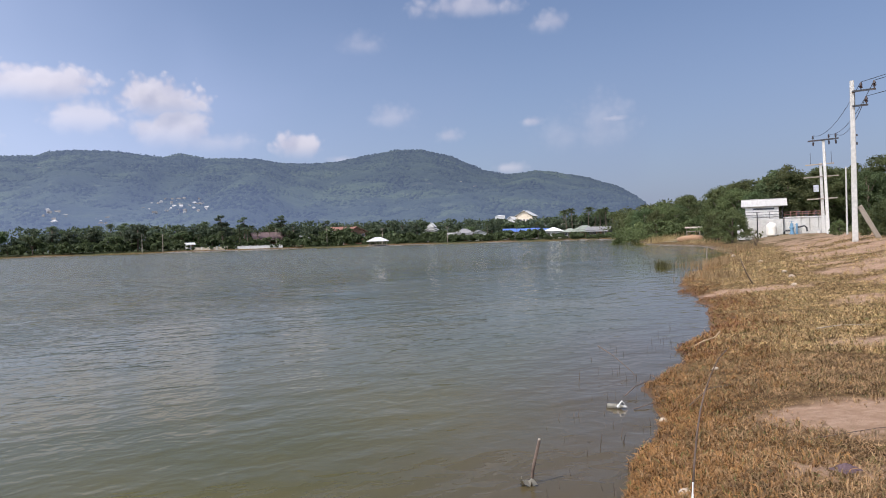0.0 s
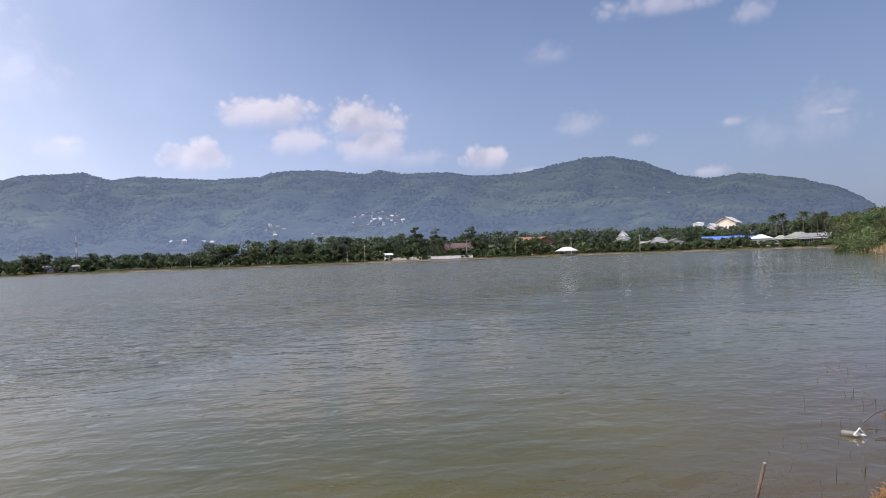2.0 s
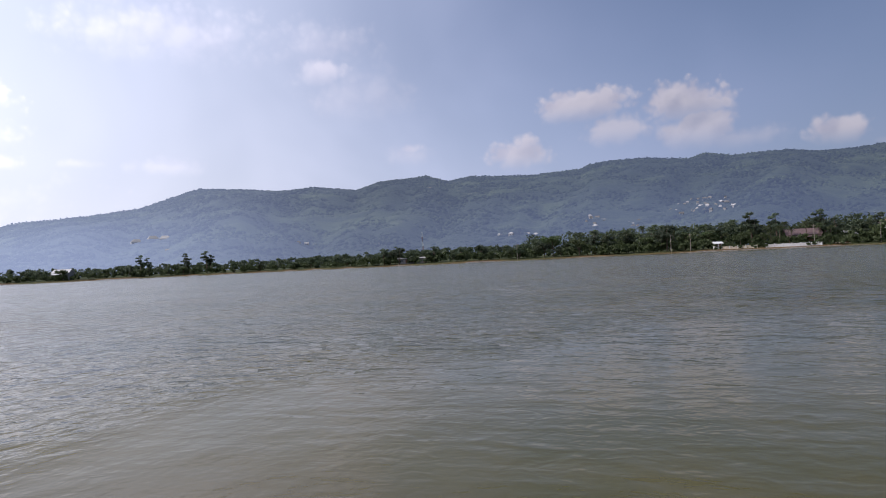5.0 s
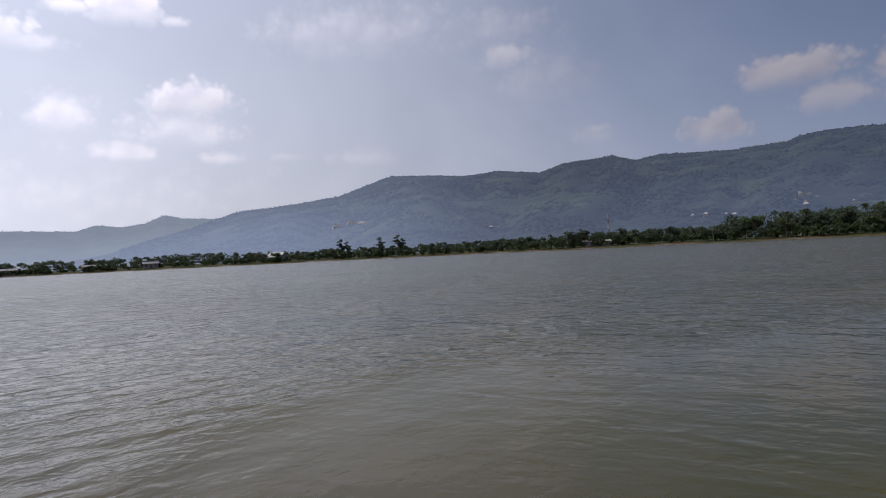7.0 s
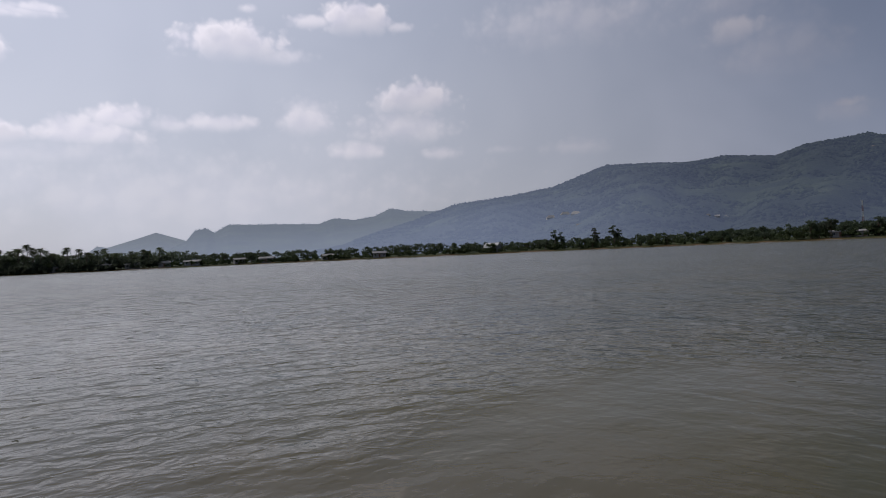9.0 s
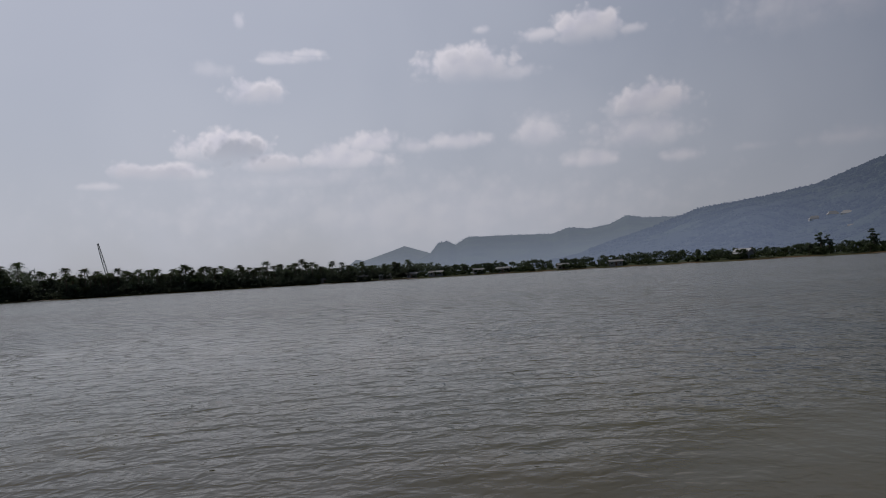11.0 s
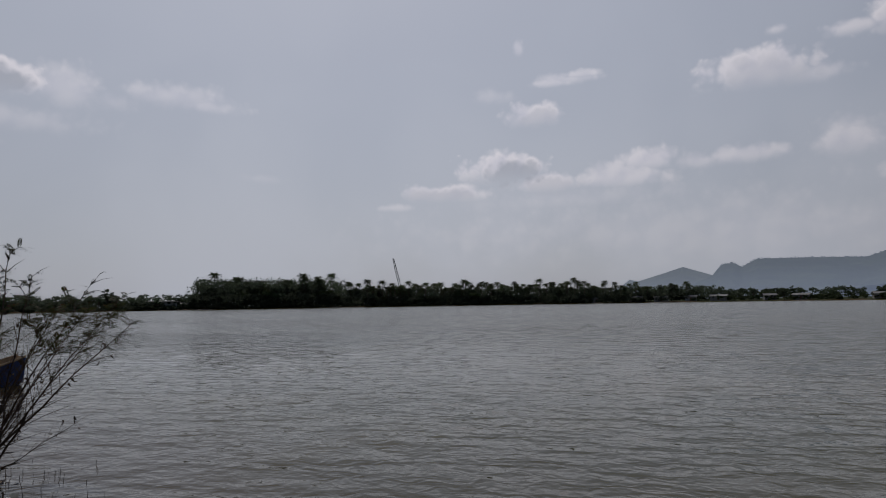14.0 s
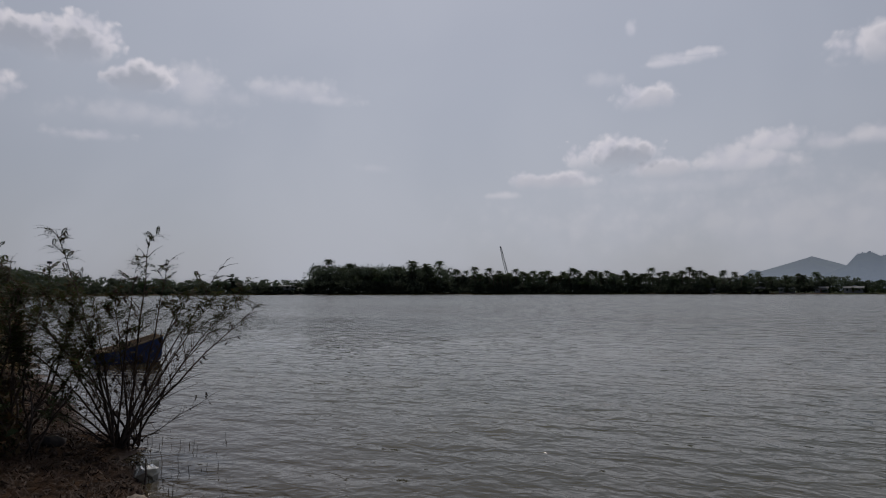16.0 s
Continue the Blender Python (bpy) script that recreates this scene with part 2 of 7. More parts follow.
def hill_material(name, dark, light, air, haze_glow, sun_haze_glow):
    """Wooded slopes in the far distance; the haze before this backdrop is painted on as a faint emission, more of it
    towards the sun.
    """
    m, n = material(name)
    at = n.add("ShaderNodeNewGeometry").outputs["Position"]
    isle = n.add("ShaderNodeNewGeometry").outputs["Random Per Island"]
    crowns = n.noise(at, 0.075, 7.0, 0.75)
    stands = n.noise(at, 0.0045, 5.0, 0.6, 0.4)
    glades = n.noise(at, 0.022, 4.0, 0.65, 0.5)
    col = n.mix(n.smooth(n.math("MULTIPLY_ADD", isle, 0.35, n.math("MULTIPLY", crowns, 0.8)), 0.34, 0.78), (*dark, 1), (*light, 1))
    col = n.mix(n.smooth(stands, 0.48, 0.66, 0.0, 0.45), col, (0.062, 0.080, 0.030, 1))
    col = n.mix(n.smooth(glades, 0.58, 0.70, 0.0, 0.4), col, (0.080, 0.092, 0.048, 1))
    bare = n.noise(at, 0.013, 5.0, 0.7, 0.6)
    col = n.mix(n.smooth(bare, 0.68, 0.74, 0.0, 0.6), col, (0.30, 0.22, 0.14, 1))
    relief = n.add("ShaderNodeBump", None, Strength=0.9, Distance=6.0, Height=crowns)
    p = n.add("ShaderNodeBsdfPrincipled", None, Base_Color=col, Roughness=0.95, Normal=relief.outputs[0])
    p.inputs["Specular IOR Level"].default_value = 0.1
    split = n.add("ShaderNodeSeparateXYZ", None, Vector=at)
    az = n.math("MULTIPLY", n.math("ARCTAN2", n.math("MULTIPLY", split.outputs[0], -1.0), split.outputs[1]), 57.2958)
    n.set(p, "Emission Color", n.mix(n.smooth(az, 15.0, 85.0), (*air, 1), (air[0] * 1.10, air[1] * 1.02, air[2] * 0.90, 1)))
    # the painted haze glow is strongest low down
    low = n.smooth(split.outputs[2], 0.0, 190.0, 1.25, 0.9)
    n.set(p, "Emission Strength", n.math("MULTIPLY", low, n.math("ADD", n.smooth(az, -14.0, 36.0, haze_glow * 0.72, haze_glow), n.smooth(az, 47.0, 80.0, 0.0, sun_haze_glow - haze_glow))))
    finish(n, p.outputs[0])
    return m


def water_material():
    """Murky lake water, ruffled by the wind, browner where the mud lies shallow."""
    m, n = material("lake_water")
    at = n.add("ShaderNodeNewGeometry").outputs["Position"]
    shallow = n.add("ShaderNodeAttribute", {"attribute_name": "shallow"}).outputs["Fac"]
    silt = n.noise(at, 0.16, 4.0, 0.6, 0.8)
    streak = n.add("ShaderNodeVectorMath", {"operation": "MULTIPLY"}, i0=at, i1=(0.16, 0.5, 1)).outputs[0]
    bands = n.noise(streak, 0.9, 3.0, 0.6, 0.5)
    col = n.mix(n.smooth(silt, 0.35, 0.65), (0.055, 0.052, 0.0110, 1), (0.080, 0.066, 0.0140, 1))
    col = n.mix(n.smooth(bands, 0.5, 0.75, 0.0, 0.4), col, (0.112, 0.088, 0.020, 1))
    col = n.mix(shallow, col, (0.076, 0.055, 0.033, 1))
    gust = n.add("ShaderNodeAttribute", {"attribute_name": "gust"}).outputs["Fac"]
    fetch = n.add("ShaderNodeAttribute", {"attribute_name": "fetch"}).outputs["Fac"]
    bend = n.add("ShaderNodeAttribute", {"attribute_name": "bend"}).outputs["Fac"]

    def wind_waves(az):
        """Wavelets that run from one bearing, finer chop on top: their height, and the slopes of countless small ones."""
        to, across = bearing(az, 1.0), bearing(az + 90, 1.0)
        u = n.add("ShaderNodeVectorMath", {"operation": "DOT_PRODUCT"}, i0=at, i1=tuple(to)).outputs["Value"]
        v = n.add("ShaderNodeVectorMath", {"operation": "DOT_PRODUCT"}, i0=at, i1=tuple(across)).outputs["Value"]
        q = n.add("ShaderNodeCombineXYZ", None, X=n.math("MULTIPLY", u, 1.30), Y=n.math("MULTIPLY", v, 0.62), Z=0.0).outputs[0]
        short = n.add("ShaderNodeCombineXYZ", None, X=n.math("MULTIPLY", u, 1.2), Y=n.math("MULTIPLY", v, 0.9), Z=0.0).outputs[0]
        high = n.math("MULTIPLY_ADD", n.noise(q, 1.55, 1.0, 0.5, 0.4), 0.056, n.math("MULTIPLY", n.noise(short, 4.3, 1.0, 0.5, 0.6), 0.020))
        high = n.math("MULTIPLY_ADD", n.noise(short, 9.0, 1.0, 0.5, 0.5), 0.0060, high)
        high = n.math("MULTIPLY_ADD", n.noise(q, 0.5, 2.0, 0.5, 0.3), 0.035, high)
        fine = n.add("ShaderNodeTexNoise", None, Vector=q, Scale=1.4, Detail=2.5)
        parts = n.add("ShaderNodeSeparateColor", None, Color=fine.outputs["Color"])
        along = n.add("ShaderNodeVectorMath", {"operation": "SCALE"}, i0=tuple(to))
        n.set(along, "Scale", n.math("SUBTRACT", parts.outputs[0], 0.5))
        aside = n.add("ShaderNodeVectorMath", {"operation": "SCALE"}, i0=tuple(across))
        n.set(aside, "Scale", n.math("MULTIPLY_ADD", parts.outputs[1], 0.4, -0.2))
        return high, n.add("ShaderNodeVectorMath", {"operation": "ADD"}, i0=along.outputs[0], i1=aside.outputs[0]).outputs[0]

    # two wave directions blended by bearing, so crests lie across the camera's view
    (h0, s0), (h1, s1) = wind_waves(28.0), wind_waves(104.0)
    high = n.math("ADD", h0, n.math("MULTIPLY", bend, n.math("SUBTRACT", h1, h0)))
    tilt = n.add("ShaderNodeMix", {"data_type": "VECTOR"}, i0=bend)
    n.set(tilt, 4, s0), n.set(tilt, 5, s1)
    lively = n.smooth(n.noise(at, 0.05, 3.0, 0.55, 0.5), 0.35, 0.65, 0.75, 1.2)
    strength = n.math("MULTIPLY", lively, n.smooth(gust, 0.0, 1.0, 0.42, 1.6))
    slope = n.add("ShaderNodeVectorMath", {"operation": "SCALE"}, i0=tilt.outputs[1])
    n.set(slope, "Scale", n.math("MULTIPLY_ADD", gust, 0.15, n.smooth(fetch, 0.0, 1.0, 0.0, 0.56)))
    # wave normals lean towards the camera at the origin, to mirror higher sky
    from_camera = n.add("ShaderNodeVectorMath", {"operation": "NORMALIZE"}, i0=at).outputs[0]
    front = n.add("ShaderNodeVectorMath", {"operation": "SCALE"}, i0=from_camera)
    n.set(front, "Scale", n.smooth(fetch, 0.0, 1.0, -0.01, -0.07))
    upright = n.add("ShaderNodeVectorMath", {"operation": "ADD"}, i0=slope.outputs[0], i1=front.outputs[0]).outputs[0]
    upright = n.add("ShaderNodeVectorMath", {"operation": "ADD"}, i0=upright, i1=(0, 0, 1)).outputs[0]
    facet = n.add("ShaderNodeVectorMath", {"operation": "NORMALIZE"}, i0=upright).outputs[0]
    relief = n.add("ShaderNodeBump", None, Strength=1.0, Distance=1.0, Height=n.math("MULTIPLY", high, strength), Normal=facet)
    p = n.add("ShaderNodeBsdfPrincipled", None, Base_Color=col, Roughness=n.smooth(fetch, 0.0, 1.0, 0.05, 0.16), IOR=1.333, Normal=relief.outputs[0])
    finish(n, p.outputs[0])
    return m


def ground_material():
    """Dry trampled grass, bare sandy soil and wet mud on the near bank; rough green land further off."""
    m, n = material("bank_ground")
    at = n.add("ShaderNodeNewGeometry").outputs["Position"]
    inland = n.add("ShaderNodeAttribute", {"attribute_name": "inland"}).outputs["Fac"]
    bare = n.add("ShaderNodeAttribute", {"attribute_name": "bare"}).outputs["Fac"]
    green = n.add("ShaderNodeAttribute", {"attribute_name": "green"}).outputs["Fac"]
    fine = n.noise(at, 38.0, 5.0, 0.7)
    tuft = n.noise(at, 7.0, 5.0, 0.65, 0.4)
    patch = n.noise(at, 0.9, 5.0, 0.6, 0.3)
    grass = n.mix(n.smooth(tuft, 0.35, 0.65), (0.062, 0.036, 0.016, 1), (0.145, 0.090, 0.040, 1))
    grass = n.mix(n.smooth(patch, 0.45, 0.7, 0.0, 0.5), grass, (0.19, 0.145, 0.065, 1))
    sand = n.mix(n.smooth(tuft, 0.3, 0.75), (0.26, 0.165, 0.105, 1), (0.38, 0.262, 0.180, 1))
    ruts = n.noise(n.add("ShaderNodeVectorMath", {"operation": "MULTIPLY"}, i0=at, i1=(0.22, 1.0, 1)).outputs[0], 1.1, 5.0, 0.65, 0.6)
    sand = n.mix(n.smooth(ruts, 0.53, 0.66, 0.0, 0.75), sand, (0.155, 0.098, 0.055, 1))
    sand = n.mix(n.smooth(ruts, 0.30, 0.42, 0.35, 0.0), sand, (0.44, 0.33, 0.24, 1))
    sand = n.mix(n.smooth(fine, 0.55, 0.75, 0.0, 0.4), sand, (0.25, 0.155, 0.085, 1))
    straw = n.noise(n.add("ShaderNodeVectorMath", {"operation": "MULTIPLY"}, i0=at, i1=(1, 0.55, 1)).outputs[0], 70.0, 3.0, 0.7, 1.2)
    grass = n.mix(n.smooth(straw, 0.52, 0.66, 0.0, 0.6), grass, (0.28, 0.19, 0.09, 1))
    grass = n.mix(n.smooth(straw, 0.34, 0.46, 0.75, 0.0), grass, (0.055, 0.030, 0.013, 1))
    edge = n.math("ADD", bare, n.math("MULTIPLY", n.math("SUBTRACT", patch, 0.5), 0.9))
    col = n.mix(n.smooth(edge, 0.35, 0.62), grass, sand)
    lawn = n.mix(n.smooth(n.noise(at, 0.5, 5.0, 0.65), 0.35, 0.65), (0.028, 0.040, 0.016, 1), (0.070, 0.078, 0.032, 1))
    col = n.mix(green, col, lawn)
    col = n.mix(n.smooth(fine, 0.62, 0.8, 0.0, 0.45), col, (0.08, 0.045, 0.02, 1))
    # fallen leaves and the bushes' shade, both put into the ground colour
    litter = n.add("ShaderNodeAttribute", {"attribute_name": "litter"}).outputs["Fac"]
    leaves = n.mix(n.smooth(tuft, 0.35, 0.7), (0.028, 0.017, 0.010, 1), (0.095, 0.055, 0.030, 1))
    col = n.mix(n.smooth(n.math("ADD", litter, n.math("MULTIPLY", n.math("SUBTRACT", tuft, 0.5), 0.5)), 0.3, 0.55), col, leaves)
    wet = n.smooth(inland, -0.05, 0.35, 1.0, 0.0)
    col = n.mix(n.math("MULTIPLY", wet, 0.75), col, (0.10, 0.052, 0.024, 1))
    stony = n.add("ShaderNodeAttribute", {"attribute_name": "stony"}).outputs["Fac"]
    rocks = n.mix(n.smooth(patch, 0.4, 0.6), (0.060, 0.054, 0.046, 1), (0.20, 0.18, 0.155, 1))
    col = n.mix(n.math("MULTIPLY", stony, n.smooth(inland, 0.2, 1.0, 1.0, 0.0)), col, rocks)
    high = n.math("ADD", n.math("MULTIPLY", tuft, 0.6), n.math("MULTIPLY", fine, 0.4))
    relief = n.add("ShaderNodeBump", None, Strength=0.9, Distance=0.06, Height=high)
    p = n.add("ShaderNodeBsdfPrincipled", None, Base_Color=col, Normal=relief.outputs[0])
    n.set(p, "Roughness", n.smooth(inland, -0.05, 0.3, 0.5, 0.95))
    n.set(p, "Specular IOR Level", n.smooth(inland, -0.05, 0.3, 0.5, 0.08))
    finish(n, p.outputs[0])
    return m


GROUND, WATER = ground_material(), water_material()
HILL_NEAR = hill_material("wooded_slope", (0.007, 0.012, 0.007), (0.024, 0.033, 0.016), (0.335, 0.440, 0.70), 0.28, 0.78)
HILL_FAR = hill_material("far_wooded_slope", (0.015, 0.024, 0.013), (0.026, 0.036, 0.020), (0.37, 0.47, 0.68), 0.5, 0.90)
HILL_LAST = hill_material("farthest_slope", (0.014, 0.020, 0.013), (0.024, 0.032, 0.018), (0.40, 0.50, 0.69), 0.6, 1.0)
BARK = surface("bark", (0.09, 0.065, 0.045), (0.17, 0.13, 0.095), 9.0, 0.9, 0.6)
LEAF = leafy("broad_leaves", (0.046, 0.065, 0.036), (0.115, 0.142, 0.080), 0.4)
WOOD_LEAF = leafy("wood_leaves", (0.050, 0.066, 0.024), (0.145, 0.165, 0.064), 0.35)
LEAF_BRIGHT = leafy("bright_leaves", (0.046, 0.068, 0.028), (0.115, 0.148, 0.062), 0.35)
# leaf colour and translucency raised in place of haze over the far trees
LEAF_HAZED = leafy("hazed_leaves", (0.068, 0.090, 0.060), (0.155, 0.190, 0.125), 0.7)
FROND = leafy("palm_fronds", (0.050, 0.070, 0.030), (0.130, 0.155, 0.075), 0.55)
PINNATE = leafy("feathery_leaves", (0.045, 0.060, 0.020), (0.115, 0.130, 0.046), 0.38, (0.14, 0.06, 0.035), 0.14)
TWIG = surface("dark_twig", (0.065, 0.044, 0.031), (0.13, 0.09, 0.065), 14.0, 0.85, 0.4)
EDGE_GRASS = leafy("rusty_grass", (0.034, 0.017, 0.008), (0.40, 0.198, 0.076), 0.15, (0.10, 0.11, 0.03), 0.06, 0.6, 3.5)
DEAD_LITTER = leafy("dead_litter", (0.018, 0.011, 0.007), (0.120, 0.070, 0.038), 0.1, patch=2.5)
DRY_GRASS = leafy("dry_grass", (0.050, 0.030, 0.013), (0.62, 0.410, 0.195), 0.15, (0.16, 0.14, 0.05), 0.12, 0.6, 3.0)
TWIG_LEAF = leafy("dead_stalks", (0.045, 0.032, 0.022), (0.10, 0.075, 0.05), 0.1)
REED = leafy("reed_blades", (0.050, 0.062, 0.020), (0.16, 0.15, 0.055), 0.25)
STRAW = leafy("straw_reeds", (0.24, 0.17, 0.075), (0.44, 0.33, 0.16), 0.2)
CONCRETE = surface("weathered_concrete", (0.46, 0.45, 0.41), (0.60, 0.58, 0.53), 6.0, 0.85, 0.3, grime=(0.27, 0.24, 0.20))
WHITE_WALL = surface("white_render", (0.60, 0.59, 0.56), (0.72, 0.71, 0.68), 5.0, 0.8, 0.15, grime=(0.42, 0.39, 0.33), grime_amount=0.3)
# wall colour darkened to stand for shade under the veranda roofs
SHADED_WALL = surface("shaded_boards", (0.085, 0.075, 0.065), (0.16, 0.145, 0.125), 5.0, 0.85, 0.2, grime=(0.06, 0.05, 0.04))
CREAM_WALL = surface("cream_render", (0.62, 0.52, 0.38), (0.72, 0.62, 0.47), 5.0, 0.8, 0.15, grime=(0.35, 0.29, 0.21))
GREY_WALL = surface("grey_boards", (0.30, 0.28, 0.26), (0.42, 0.40, 0.37), 5.0, 0.85, 0.2, grime=(0.16, 0.14, 0.12))
SHEET_ROOF = surface("pale_sheet_roof", (0.40, 0.385, 0.355), (0.50, 0.485, 0.45), 4.0, 0.55, 0.2, grime=(0.33, 0.28, 0.23), stretch=(4, 0.6, 1))
FAR_SHEET = surface("dull_sheet_roof", (0.22, 0.215, 0.20), (0.33, 0.32, 0.30), 4.0, 0.75, 0.2, grime=(0.15, 0.12, 0.10), stretch=(4, 0.6, 1))
GREY_ROOF = surface("grey_tile_roof", (0.14, 0.14, 0.14), (0.24, 0.23, 0.22), 4.0, 0.75, 0.3, grime=(0.13, 0.12, 0.11))
GREEN_ROOF = surface("mossy_roof", (0.17, 0.19, 0.15), (0.27, 0.29, 0.23), 4.0, 0.75, 0.3, grime=(0.13, 0.13, 0.10))
WHITE_ROOF = surface("white_roof", (0.50, 0.50, 0.48), (0.66, 0.65, 0.62), 3.0, 0.7, 0.1, grime=(0.36, 0.34, 0.30))
BLUE_ROOF = surface("blue_sheet_roof", (0.070, 0.13, 0.36), (0.10, 0.18, 0.46), 3.0, 0.5, 0.1, grime=(0.10, 0.16, 0.34))
RED_ROOF = surface("red_brown_roof", (0.20, 0.090, 0.062), (0.28, 0.135, 0.095), 4.0, 0.75, 0.3, grime=(0.16, 0.08, 0.06))
DARK_ROOF = surface("dark_maroon_roof", (0.075, 0.045, 0.045), (0.13, 0.085, 0.08), 4.0, 0.75, 0.3)
TEAK = surface("stained_timber", (0.15, 0.075, 0.042), (0.25, 0.135, 0.08), 6.0, 0.7, 0.3, stretch=(1, 1, 5))
OLD_WOOD = surface("old_grey_wood", (0.24, 0.20, 0.155), (0.36, 0.31, 0.245), 9.0, 0.9, 0.4, stretch=(1, 1, 6))
TAN_WOOD = surface("tan_boards", (0.34, 0.235, 0.135), (0.47, 0.34, 0.21), 9.0, 0.85, 0.4, stretch=(5, 1, 1))
DARK_STEEL = surface("dark_steel", (0.035, 0.037, 0.042), (0.065, 0.067, 0.07), 10.0, 0.55, 0.1, metal=0.6, grime=(0.16, 0.08, 0.04))
GALVANISED = surface("galvanised_steel", (0.36, 0.37, 0.38), (0.48, 0.49, 0.50), 10.0, 0.5, 0.1, metal=0.7)
PORCELAIN = surface("brown_porcelain", (0.035, 0.024, 0.022), (0.07, 0.048, 0.042), 8.0, 0.25, 0.0)
WIRE = surface("black_wire", (0.018, 0.018, 0.02), (0.03, 0.03, 0.032), 8.0, 0.6, 0.0)
PLASTIC_TANK = surface("cream_plastic", (0.74, 0.70, 0.60), (0.80, 0.76, 0.67), 3.0, 0.45, 0.05, grime=(0.58, 0.52, 0.42))
BLUE_PAINT = surface("blue_pump_paint", (0.10, 0.21, 0.31), (0.16, 0.30, 0.41), 7.0, 0.5, 0.1, grime=(0.20, 0.14, 0.09))
BOAT_BLUE = surface("boat_blue_paint", (0.032, 0.058, 0.19), (0.052, 0.090, 0.27), 6.0, 0.5, 0.15, grime=(0.09, 0.07, 0.06))
WINDOW_DARK = surface("dark_window_glass", (0.022, 0.027, 0.032), (0.045, 0.052, 0.06), 2.0, 0.15, 0.0)
BRICK_RED = surface("dull_red_paint", (0.20, 0.095, 0.075), (0.29, 0.15, 0.12), 6.0, 0.8, 0.2, grime=(0.2, 0.12, 0.09))
STONE = surface("pale_stone", (0.36, 0.29, 0.21), (0.50, 0.42, 0.32), 16.0, 0.9, 0.6, grime=(0.27, 0.21, 0.15))
CLOTH = surface("faded_purple_cloth", (0.060, 0.034, 0.038), (0.11, 0.070, 0.072), 30.0, 0.95, 0.5)
DARK_STONE = surface("dark_stone", (0.045, 0.036, 0.028), (0.10, 0.08, 0.065), 20.0, 0.9, 0.3)
PAPER = surface("white_litter", (0.70, 0.68, 0.64), (0.82, 0.80, 0.77), 20.0, 0.6, 0.2, grime=(0.45, 0.38, 0.3))


def clear_plastic():
    m, n = material("clear_plastic")
    p = n.add("ShaderNodeBsdfPrincipled", None, Base_Color=(0.36, 0.33, 0.26, 1), Roughness=0.3, IOR=1.4)
    p.inputs["Transmission Weight"].default_value = 0.6
    finish(n, p.outputs[0])
    return m


CLEAR_PLASTIC = clear_plastic()

# ---- meshes ----
def mesh_object(name, verts, faces, mat, parent=None, label="", smooth=False, at=None):
    me = bpy.data.meshes.new(name)
    me.from_pydata(verts, [], faces)
    if smooth:
        me.polygons.foreach_set("use_smooth", [True] * len(me.polygons))
    me.materials.append(mat)
    ob = new(name, me)
    if at is not None:
        ob.matrix_world = at
    if parent is not None:
        ob.parent = parent
    if label:
        ob["label"] = label
    return ob


def base(name, at, label, category, group=""):
    """The Empty at a thing's foot."""
    ob = new(name)
    ob.empty_display_size = 0.3
    ob.matrix_world = at
    return tagged(ob, label, category, group)


